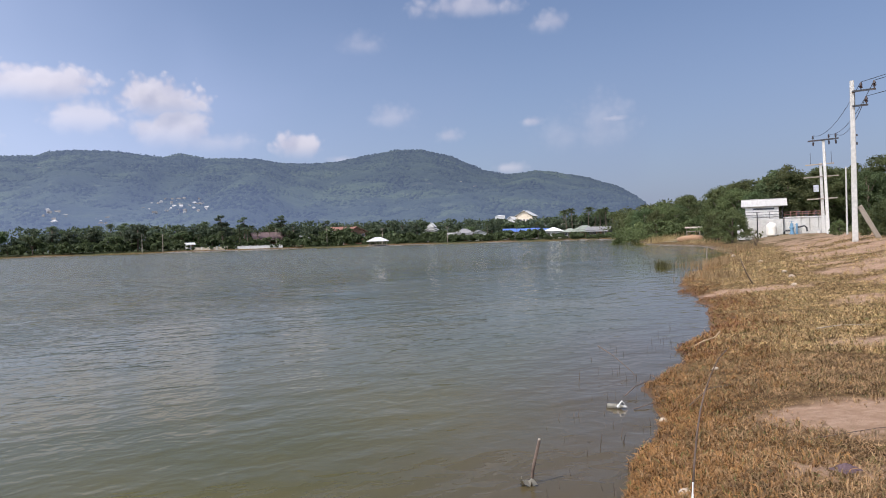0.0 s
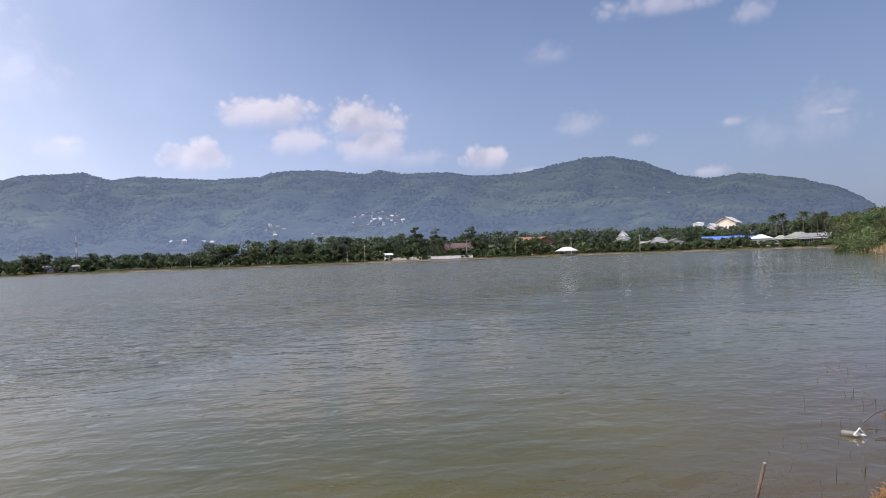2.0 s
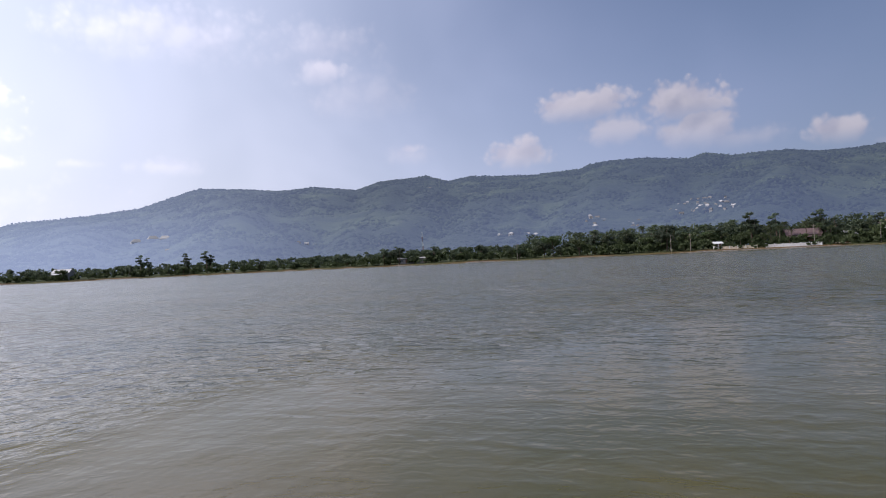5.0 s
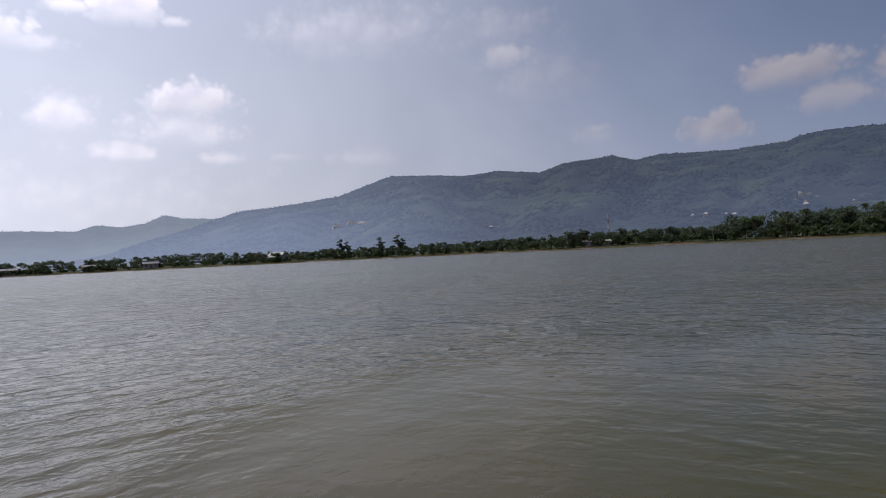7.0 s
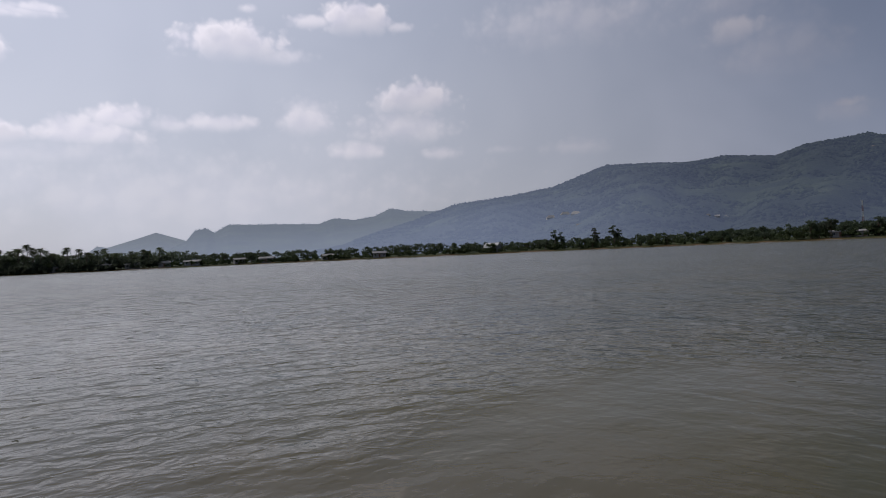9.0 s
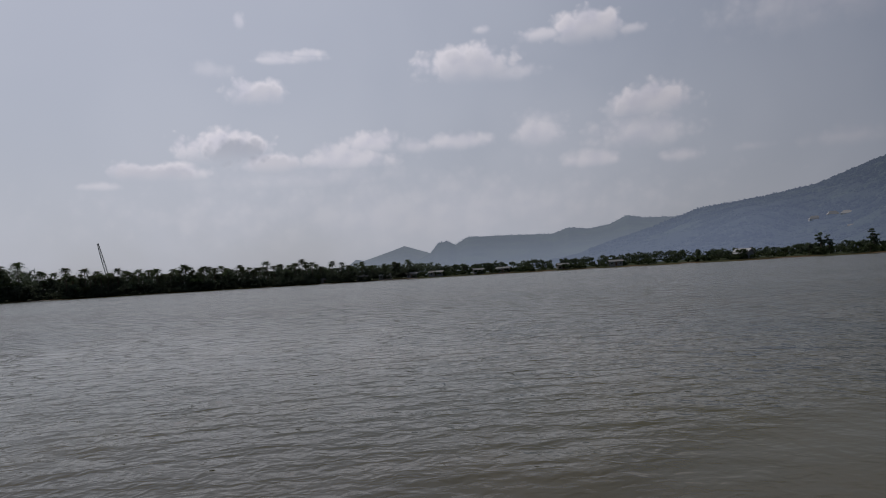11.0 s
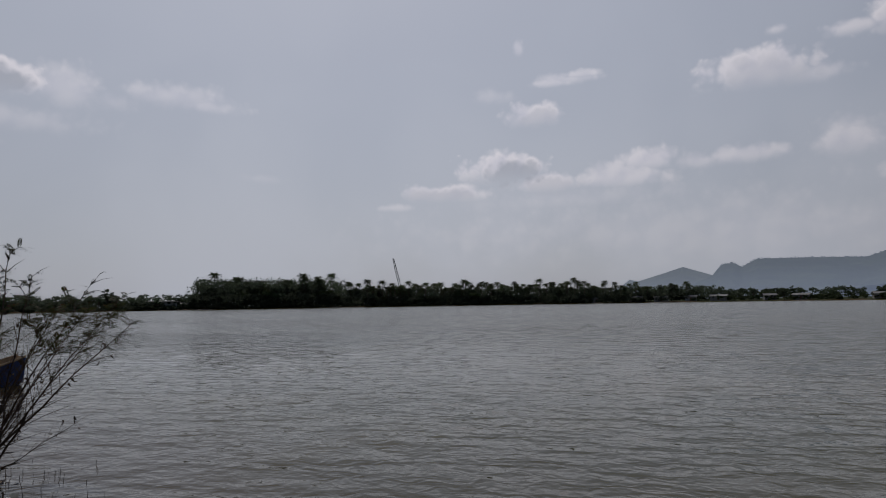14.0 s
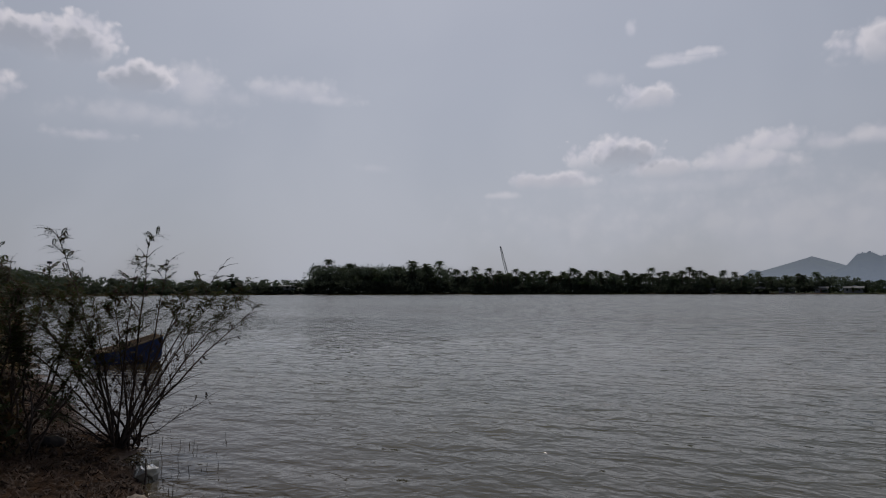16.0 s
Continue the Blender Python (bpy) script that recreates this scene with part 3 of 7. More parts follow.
class Shape:
    """Collects boxes, tubes and sheets into one mesh."""

    def __init__(self):
        self.v, self.f = [], []

    def add(self, verts, faces):
        k = len(self.v)
        self.v += [tuple(p) for p in verts]
        self.f += [tuple(i + k for i in f) for f in faces]
        return self

    def box(self, x0, x1, y0, y1, z0, z1, bevel=0.0):
        """A box whose upright edges and top are chamfered."""
        b = min(bevel, 0.45 * min(x1 - x0, y1 - y0, z1 - z0))
        if b <= 0:
            p = [(x, y, z) for z in (z0, z1) for x, y in ((x0, y0), (x1, y0), (x1, y1), (x0, y1))]
            return self.add(p, [(0, 3, 2, 1), (4, 5, 6, 7), (0, 1, 5, 4), (1, 2, 6, 5), (2, 3, 7, 6), (3, 0, 4, 7)])
        ring = [(x0 + b, y0), (x1 - b, y0), (x1, y0 + b), (x1, y1 - b), (x1 - b, y1), (x0 + b, y1), (x0, y1 - b), (x0, y0 + b)]
        cx, cy = (x0 + x1) / 2, (y0 + y1) / 2
        sx, sy = 1 - 2 * b / (x1 - x0), 1 - 2 * b / (y1 - y0)
        top = [(cx + (x - cx) * sx, cy + (y - cy) * sy) for x, y in ring]
        p = [(x, y, z0) for x, y in ring] + [(x, y, z1 - b) for x, y in ring] + [(x, y, z1) for x, y in top]
        f = [tuple(range(7, -1, -1)), tuple(range(16, 24))]
        for k in (0, 8):
            f += [(k + i, k + (i + 1) % 8, k + 8 + (i + 1) % 8, k + 8 + i) for i in range(8)]
        return self.add(p, f)

    def tube(self, points, radii, sides=8, cap=True):
        """A tapering tube along points."""
        pts = [Vector(p) for p in points]
        verts, faces = [], []
        for i, p in enumerate(pts):
            d = (pts[min(i + 1, len(pts) - 1)] - pts[max(i - 1, 0)]).normalized()
            a = d.cross(Vector((0, 0, 1)) if abs(d.z) < 0.92 else Vector((1, 0, 0))).normalized()
            b = d.cross(a)
            r = radii[i] if isinstance(radii, (list, tuple)) else radii
            verts += [p + a * (r * math.cos(2 * math.pi * k / sides)) + b * (r * math.sin(2 * math.pi * k / sides)) for k in range(sides)]
        for i in range(len(pts) - 1):
            k = i * sides
            faces += [(k + j, k + (j + 1) % sides, k + sides + (j + 1) % sides, k + sides + j) for j in range(sides)]
        if cap:
            faces += [tuple(range(sides - 1, -1, -1)), tuple(range((len(pts) - 1) * sides, len(pts) * sides))]
        return self.add(verts, faces)

    def lathe(self, profile, x=0.0, y=0.0, sides=16):
        """Turned about the upright through x, y: rows of radius and height."""
        verts, faces = [], []
        for r, z in profile:
            verts += [(x + r * math.cos(2 * math.pi * k / sides), y + r * math.sin(2 * math.pi * k / sides), z) for k in range(sides)]
        for i in range(len(profile) - 1):
            k = i * sides
            faces += [(k + j, k + (j + 1) % sides, k + sides + (j + 1) % sides, k + sides + j) for j in range(sides)]
        faces += [tuple(range(sides - 1, -1, -1)), tuple(range((len(profile) - 1) * sides, len(profile) * sides))]
        return self.add(verts, faces)

    def slab(self, quad, thick):
        """A quad of four corners, given a thickness downwards along its normal."""
        q = [Vector(p) for p in quad]
        nrm = (q[1] - q[0]).cross(q[3] - q[0]).normalized()
        low = [p - nrm * thick for p in q]
        return self.add(q + low, [(0, 1, 2, 3), (7, 6, 5, 4), (0, 4, 5, 1), (1, 5, 6, 2), (2, 6, 7, 3), (3, 7, 4, 0)])

    def done(self, name, mat, parent=None, label="", smooth=False, at=None):
        return mesh_object(name, self.v, self.f, mat, parent, label, smooth, at)


# ---- the lie of the land ----
def lattice(x, y, seed):
    h = np.sin(x * 127.1 + y * 311.7 + seed * 74.7) * 43758.5453
    return h - np.floor(h)


def value_noise(x, y, seed=0):
    xi, yi = np.floor(x), np.floor(y)
    u, v = x - xi, y - yi
    u, v = u * u * (3 - 2 * u), v * v * (3 - 2 * v)
    a, b = lattice(xi, yi, seed), lattice(xi + 1, yi, seed)
    c, d = lattice(xi, yi + 1, seed), lattice(xi + 1, yi + 1, seed)
    return (a * (1 - u) + b * u) * (1 - v) + (c * (1 - u) + d * u) * v - 0.5


def fbm(x, y, octaves=4, seed=0):
    s, k = 0.0, 1.0
    for o in range(octaves):
        s = s + value_noise(x * 2**o + 17.3 * o, y * 2**o - 9.1 * o, seed + o) * k
        k *= 0.5
    return s


def ramp(v, lo, hi):
    t = np.clip((v - lo) / (hi - lo), 0, 1)
    return t * t * (3 - 2 * t)


# the near bank, from the mouth of the inlet to the end of the lake beyond the boat
NEAR_SHORE = [(31, 101), (32, 82), (27, 64), (21, 50), (16.5, 40), (12.0, 31), (9.0, 25.2), (7.3, 20.6), (6.6, 17), (5.7, 14), (4.8, 12),
              (3.7, 10.5), (3.0, 8.8), (2.35, 7.1), (1.95, 6.1), (1.48, 5.05), (1.2, 4.4), (0.4, 2.6), (-0.75, 0.4), (-1.7, -2), (-2.6, -4.4), (-3.35, -6.2),
              (-3.65, -7.0), (-4.15, -8.1), (-4.35, -10), (-5.0, -12.8), (-5.35, -14.5), (-7.6, -22), (-15, -46), (-42, -130)]
# the far bank as bearings and distances
FAR_SHORE = [(163, 210), (160, 340), (152, 400), (144, 425), (137, 430), (129, 440), (120, 455), (111, 470), (104, 470), (95, 465), (86, 430), (77, 400), (66, 385),
             (59, 355), (50, 318), (35, 300), (25, 288), (13, 285), (0, 275), (-10, 262), (-14.8, 238), (-16.6, 150), (-17.2, 112)]
LAKE = NEAR_SHORE + [tuple(bearing(a, d)[:2]) for a, d in FAR_SHORE]


def inland(x, y):
    """Metres from the water's edge, over land positive."""
    best = np.full(x.shape, 1e18)
    inside = np.zeros(x.shape, bool)
    for (ax, ay), (bx, by) in zip(LAKE, LAKE[1:] + LAKE[:1]):
        ex, ey = bx - ax, by - ay
        t = np.clip(((x - ax) * ex + (y - ay) * ey) / (ex * ex + ey * ey), 0, 1)
        best = np.minimum(best, (x - ax - t * ex) ** 2 + (y - ay - t * ey) ** 2)
        crosses = ((ay > y) != (by > y)) & (x < (bx - ax) * (y - ay) / (by - ay + 1e-12) + ax)
        inside ^= crosses
    d = np.sqrt(best)
    r = np.hypot(x, y)
    # the water's edge is ragged
    rag = fbm(x * 1.3, y * 1.3, 4, 3) * 0.45 * np.clip(r / 8, 0.3, 1) + fbm(x * 0.12, y * 0.12, 3, 9) * 1.5 * ramp(r, 15, 60)
    return np.where(inside, -d, d) + rag


def bare_soil(x, y, s):
    b = 0.12 + 0.0 * x
    for cx, cy, rx, ry in ((3.5, 5.5, 1.0, 0.75), (2.5, 4.3, 0.55, 0.35), (5.8, 8.8, 0.9, 0.6), (6.4, 7.2, 1.2, 0.8), (9.2, 13.4, 1.6, 0.7), (7.6, 17.5, 2.8, 0.85)):
        b = np.maximum(b, 0.95 * np.exp(-((x - cx) / rx) ** 2 - ((y - cy) / ry) ** 2))
    track = ramp(s, 2.6, 5.0) * (1 - ramp(s, 22.0, 27.0)) * ramp(y, 11.5, 16.0)
    return np.maximum(b, track * (0.66 + 0.9 * fbm(x * 0.25 + y * 0.1, y * 0.9, 3, 21)))


def litter_and_shade(x, y):
    """Dark earth and fallen leaves under the bushes beyond the boat, with the bushes' shade painted in."""
    a = np.exp(-((x + 3.0) / 1.3) ** 2 - ((y + 8.4) / 2.0) ** 2) + np.exp(-((x + 2.4) / 1.9) ** 2 - ((y + 11.5) / 3.0) ** 2) + np.exp(-((x + 3.4) / 2.2) ** 2 - ((y + 16) / 3.5) ** 2)
    a = a + np.exp(-((x + 2.9) / 1.5) ** 2 - ((y + 6.4) / 1.6) ** 2) + np.exp(-((x + 4.0) / 1.3) ** 2 - ((y + 10.8) / 3.0) ** 2)
    return np.clip(1.25 * a, 0, 1)


def land(x, y, s=None):
    """The height of the ground."""
    x, y = np.asarray(x, float), np.asarray(y, float)
    s = inland(x, y) if s is None else s
    r = np.hypot(x, y)
    far = ramp(r, 110, 170)
    near_z = 0.27 * (1 - np.exp(-np.maximum(s, 0) / 0.9)) + 0.95 * ramp(s, 1.5, 11)
    far_z = 0.5 * ramp(s, 0.0, 0.9) + 0.5 * ramp(s, 2.0, 9.0) + 1.2 * ramp(s, 30, 120)
    z = near_z * (1 - far) + far_z * far
    z = z + np.where(s > 0, fbm(x * 2.2, y * 2.2, 4, 5) * 0.07 * ramp(s, 0.0, 0.8) + fbm(x * 0.25, y * 0.25, 3, 6) * 0.22 * ramp(s, 3, 10), 0)
    return np.where(s > 0, z, np.maximum(s * 0.16, -1.6))


def height(x, y):
    return float(land(np.array([x]), np.array([y]))[0])


def polar_sheet(radii, angles):
    """Points and quads of a sheet of rings round the bank."""
    r, a = np.meshgrid(radii, np.radians(angles), indexing="ij")
    x, y = -r * np.sin(a), r * np.cos(a)
    n, m = len(radii), len(angles)
    i = (np.arange(n - 1)[:, None] * m + np.arange(m - 1)[None, :]).ravel()
    quads = np.stack([i, i + m, i + m + 1, i + 1], 1)
    return x.ravel(), y.ravel(), quads


def sheet_object(name, x, y, z, quads, mat, fields=()):
    me = bpy.data.meshes.new(name)
    me.vertices.add(len(x))
    me.vertices.foreach_set("co", np.stack([x, y, z], 1).ravel())
    me.loops.add(quads.size)
    me.loops.foreach_set("vertex_index", quads.ravel().astype(np.int32))
    me.polygons.add(len(quads))
    me.polygons.foreach_set("loop_start", np.arange(0, quads.size, quads.shape[1], dtype=np.int32))
    me.polygons.foreach_set("use_smooth", np.ones(len(quads), bool))
    me.update(calc_edges=True)
    me.validate()
    for key, values in fields:
        me.attributes.new(key, "FLOAT", "POINT").data.foreach_set("value", values.astype(np.float32))
    me.materials.append(mat)
    return new(name, me)


rings = np.concatenate([[0.0005], np.geomspace(0.5, 60, 270), np.geomspace(61.5, 700, 80), np.geomspace(760, 4800, 12)])
turns = np.concatenate([np.arange(-40, -8, 0.2), np.arange(-8, 150, 0.7), np.arange(150, 170, 0.2), np.arange(170, 320.01, 2.0)])
gx, gy, gq = polar_sheet(rings, turns)
gs = inland(gx, gy)
g_far = ramp(np.hypot(gx, gy), 45, 130)
g_green = np.clip(g_far * ramp(gs, 2.2, 4.0) + ramp(gs, 26, 34) * 0.8, 0, 1)
ground = sheet_object("ground", gx, gy, land(gx, gy, gs), gq, GROUND,
                      (("inland", gs), ("bare", np.where(g_far > 0.5, np.where((gx < -150) & (gy < 150), 0.0, 0.12), bare_soil(gx, gy, gs))), ("green", g_green), ("stony", g_far), ("litter", litter_and_shade(gx, gy))))
tagged(ground, "dry brown grass and sandy soil round the lake", "ground", kind="structure")

# water, with the wind's ripples in its shape where the camera is near enough to see them
wx, wy, wq = polar_sheet(np.concatenate([np.linspace(0.02, 1.15, 8), np.geomspace(1.2, 80, 500), np.geomspace(82, 620, 60)]), np.arange(-42, 170.01, 0.55))
rng = np.random.RandomState(4)
wz = np.zeros_like(wx)
wr = np.hypot(wx, wy)
w_az = np.degrees(np.arctan2(-wx, wy))
w_bend = ramp(w_az, 30, 105)
for k in range(80):
    length = 0.13 * (4.5 ** rng.rand())
    heading = radians((28, 104)[k % 2] + rng.randn() * 52)
    kx, ky = -math.sin(heading) * 2 * math.pi / length, math.cos(heading) * 2 * math.pi / length
    fade = (1 - ramp(wr, 30 * length, 85 * length)) * (w_bend if k % 2 else 1 - w_bend)
    wz += (0.0085 if length < 0.33 else 0.0092) * length**0.95 * fade * (np.exp(1.5 * (np.sin(kx * wx + ky * wy + rng.rand() * 6.3 + 2.0 * fbm(wx * 0.15, wy * 0.15, 2, 31)) - 1)) - 0.37)
wz *= 0.75 + 0.7 * fbm(wx * 0.08, wy * 0.08, 2, 41)
ws = inland(wx, wy)
wz *= 0.25 + 0.75 * ramp(-ws, 0.0, 3.0)
mud = np.interp(w_az, [10, 40, 65, 105, 135], [3.0, 4.0, 8.0, 9.0, 5.0])
shallow = np.clip(1 - ramp(-ws, 0.2, mud), 0, 1) * (1 - ramp(wr, 20, 45)) * 0.75
# the wind reaches the water only out of the lee of the bank
lee = np.interp(w_az, [-25, -8, 0, 12, 30, 40, 60, 90, 130, 170], [60, 38, 29, 20, 15, 11.5, 10, 6, 3.5, 3.5])
gusty = ramp(wr / lee + 0.35 * fbm(wx * 0.10, wy * 0.25, 3, 19), 0.85, 1.35) * np.interp(w_az, [70, 112], [1.0, 0.62])
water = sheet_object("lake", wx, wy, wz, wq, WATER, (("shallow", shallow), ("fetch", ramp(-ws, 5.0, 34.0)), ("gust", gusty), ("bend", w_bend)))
tagged(water, "murky olive lake water ruffled by small wind ripples", "lake", kind="structure")

# ---- hills ----
# bearings and rise of the crest in degrees
CREST = [(-19, 0.8), (-16.3, 3.13), (-14.8, 4.0), (-12.5, 4.78), (-10.6, 5.11), (-8.2, 5.69), (-5.8, 5.46), (-3.7, 5.94), (-1, 7.18), (1.6, 7.84), (3.8, 7.84),
         (6.2, 7.46), (8.7, 6.98), (11, 6.81), (13.4, 6.83), (15.6, 7.25), (19.4, 7.25), (21.3, 7.62), (22.6, 7.31), (26.2, 7.66), (28.5, 7.67), (30.5, 7.5),
         (31.2, 7.18), (35.3, 6.96), (40.7, 7.14), (42.6, 6.8), (44.5, 7.38), (48.6, 6.91), (50.5, 6.26), (54, 6.63), (56.9, 6.45), (63.3, 6.75), (65.9, 5.84),
         (67.8, 5.24), (71.2, 4.73), (76.2, 4.2), (81, 2.6), (86, 1.2), (90, 0.5)]
FAR_CREST = [(70, 3.0), (77.6, 3.67), (80.6, 3.81), (81.8, 4.11), (83.3, 3.44), (84.9, 3.22), (86.7, 3.42), (88, 2.98), (92, 3.1), (95.3, 3.15), (96.4, 2.56), (97.0, 2.9),
             (97.9, 2.79), (98.6, 1.95), (100, 1.3), (103, 0.5)]
LAST_CREST = [(94, 0.6), (97, 1.4), (99, 2.1), (100.8, 2.69), (102, 2.3), (104.3, 1.61), (105, 1.75), (105.8, 1.15), (107.5, 0.4)]


def hill_height(az, t, crest, foot, top, seed):
    """Height of a slope at a bearing; t runs from its foot to its crest and on down behind it."""
    rise = np.interp(az, [a for a, _ in crest], [e for _, e in crest])
    zc = top * np.tan(np.radians(rise)) - 1.5
    up = np.where(t < 1, 0.55 * t + 0.45 * ramp(t, 0.1, 1.05), 1.0 - 1.3 * (t - 1.0))
    folds = fbm(az * 0.16 + t * 0.8, t * 1.3 + az * 0.05, 3, seed) * np.clip(t * (1.0 - t) * 4, 0, 1)
    return zc * np.clip(up + 0.20 * folds, -0.1, 1.0) - 3.0 * np.maximum(t - 1, 0)


def hill(name, crest, foot, top, mat, seed, label):
    az = np.arange(crest[0][0], crest[-1][0], 0.22)
    t = np.concatenate([np.linspace(0, 1, 60), [1.06, 1.2, 1.5]])
    x, y, q = polar_sheet(foot + t * (top - foot), az)
    tt, aa = np.meshgrid(t, az, indexing="ij")
    z = hill_height(aa.ravel(), tt.ravel(), crest, foot, top, seed)
    z = z + fbm(x * 0.02, y * 0.02, 3, seed + 3) * 9.0 * np.clip(tt.ravel() * (1 - tt.ravel()) * 5, 0, 1)
    return tagged(sheet_object(name, x, y, z, q, mat), label, "hill", kind="structure")


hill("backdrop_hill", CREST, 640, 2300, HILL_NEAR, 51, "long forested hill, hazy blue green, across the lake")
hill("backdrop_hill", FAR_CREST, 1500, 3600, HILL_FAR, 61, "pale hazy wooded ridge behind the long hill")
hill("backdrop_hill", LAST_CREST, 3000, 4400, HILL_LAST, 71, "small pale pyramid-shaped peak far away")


# the forest on the long hill: rounded crowns, thickest along the crest
def hill_crowns(name, crest, foot, top, mat, seed, count, edge, size, label):
    rng = np.random.RandomState(seed)
    phi = (1 + 5**0.5) / 2
    ico = np.array([(-1, phi, 0), (1, phi, 0), (-1, -phi, 0), (1, -phi, 0), (0, -1, phi), (0, 1, phi), (0, -1, -phi), (0, 1, -phi), (phi, 0, -1), (phi, 0, 1), (-phi, 0, -1), (-phi, 0, 1)]) / 1.9
    tri = np.array([(0, 11, 5), (0, 5, 1), (0, 1, 7), (0, 7, 10), (0, 10, 11), (1, 5, 9), (5, 11, 4), (11, 10, 2), (10, 7, 6), (7, 1, 8),
                    (3, 9, 4), (3, 4, 2), (3, 2, 6), (3, 6, 8), (3, 8, 9), (4, 9, 5), (2, 4, 11), (6, 2, 10), (8, 6, 7), (9, 8, 1)])
    az = rng.uniform(crest[0][0] + 2, crest[-1][0] - 5, count + edge)
    t = np.concatenate([0.02 + 0.97 * rng.rand(count) ** 0.8, 1.0 - 0.012 * rng.rand(edge)])
    r = foot + t * (top - foot)
    z = hill_height(az, t, crest, foot, top, seed)
    s = rng.uniform(0.6, 1.4, count + edge) * size
    s[count:] *= 0.5
    s[:count] *= 0.8 + 0.5 * t[:count]
    lift = np.where(np.arange(count + edge) < count, -0.25 * s, rng.uniform(0.2, 1.5, count + edge) * s)
    x, y = -r * np.sin(np.radians(az)), r * np.cos(np.radians(az))
    v = ico[None] * (1 + 0.35 * rng.randn(count + edge, 12, 1).clip(-1, 1)) * s[:, None, None] * np.array([1, 1, 0.8])
    v = v + np.stack([x, y, z + lift], 1)[:, None, :]
    f = tri[None] + (np.arange(count + edge) * 12)[:, None, None]
    flat = v.reshape(-1, 3)
    ob = sheet_object(name, flat[:, 0], flat[:, 1], flat[:, 2], f.reshape(-1, 3), mat)
    return tagged(ob, label, "forest", kind="stuff")


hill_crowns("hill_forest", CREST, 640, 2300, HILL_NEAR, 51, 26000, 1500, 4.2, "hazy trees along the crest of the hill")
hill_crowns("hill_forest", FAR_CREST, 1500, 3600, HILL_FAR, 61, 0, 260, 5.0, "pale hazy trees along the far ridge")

# ---- plants ----
def leaf_cloud(rng, centres, radii, count, size, flat=0.75, dome=1.0):
    """Many small leaves on the shells of clumps: points and four-cornered leaves."""
    c = rng.randint(0, len(centres), count)
    d = rng.randn(count, 3)
    d /= np.linalg.norm(d, axis=1)[:, None]
    up = np.abs(d[:, 2]) * 0.85 - 0.28 * (rng.rand(count) < 0.4)
    d[:, 2] = np.where(rng.rand(count) < dome, up, d[:, 2])
    p = np.array(centres)[c] + d * np.array(radii)[c][:, None] * rng.uniform(0.45, 1.08, count)[:, None] * np.array([1, 1, flat])
    nrm = d + 0.7 * rng.randn(count, 3)
    nrm /= np.linalg.norm(nrm, axis=1)[:, None]
    a = np.cross(nrm, rng.randn(count, 3))
    a /= np.linalg.norm(a, axis=1)[:, None] + 1e-9
    b = np.cross(nrm, a)
    s = size * rng.uniform(0.6, 1.4, count)[:, None]
    quad = np.stack([p - a * s, p + b * s * 0.5, p + a * s, p - b * s * 0.5], 1)
    return quad.reshape(-1, 3), np.arange(count * 4).reshape(-1, 4)


def crown_mesh(name, v, f, mat):
    me = bpy.data.meshes.new(name)
    me.vertices.add(len(v))
    me.vertices.foreach_set("co", np.asarray(v, float).ravel())
    me.loops.add(f.size)
    me.loops.foreach_set("vertex_index", f.ravel().astype(np.int32))
    me.polygons.add(len(f))
    me.polygons.foreach_set("loop_start", np.arange(0, f.size, f.shape[1], dtype=np.int32))
    me.update(calc_edges=True)
    me.materials.append(mat)
    return me


def broadleaf(seed, tall, spread, leaves, leaf, mat, label, bole=0.3, limbs=7):
    """A tree one can copy: tapered trunk with limbs, and a crown of leafy clumps."""
    rng = np.random.RandomState(seed)
    thing = base("tree", Matrix(), label, "tree")
    wood = Shape()
    lean = rng.randn(2) * 0.04 * tall
    fork = tall * bole
    r0 = 0.022 * tall + 0.03
    wood.tube([(0, 0, -0.3), (lean[0] * 0.3, lean[1] * 0.3, fork * 0.5), (lean[0] * 0.6, lean[1] * 0.6, fork), (lean[0], lean[1], tall * 0.82)], [r0 * 1.25, r0, r0 * 0.8, r0 * 0.2], 7)
    centres, radii = [(lean[0], lean[1], tall * 0.84)], [spread * 0.42]
    for k in range(limbs):
        a = 2 * math.pi * (k + rng.rand() * 0.7) / limbs
        out = spread * rng.uniform(0.45, 0.85)
        z0, z1 = fork * rng.uniform(0.8, 1.3), tall * rng.uniform(0.42, 0.86)
        end = (lean[0] * 0.7 + out * math.cos(a), lean[1] * 0.7 + out * math.sin(a), z1)
        mid = (end[0] * 0.45, end[1] * 0.45, z0 + (z1 - z0) * 0.6)
        wood.tube([(lean[0] * 0.5, lean[1] * 0.5, z0), mid, end], [r0 * 0.5, r0 * 0.32, r0 * 0.1], 5)
        centres.append(end)
        radii.append(spread * rng.uniform(0.26, 0.46))
        centres.append((mid[0] * 1.2, mid[1] * 1.2, z1 * 0.86))
        radii.append(spread * rng.uniform(0.2, 0.34))
    wood.done("trunk", BARK, thing, smooth=True)
    crown = new("crown", crown_mesh("crown", *leaf_cloud(rng, centres, radii, leaves, leaf), mat))
    crown.parent = thing
    return thing


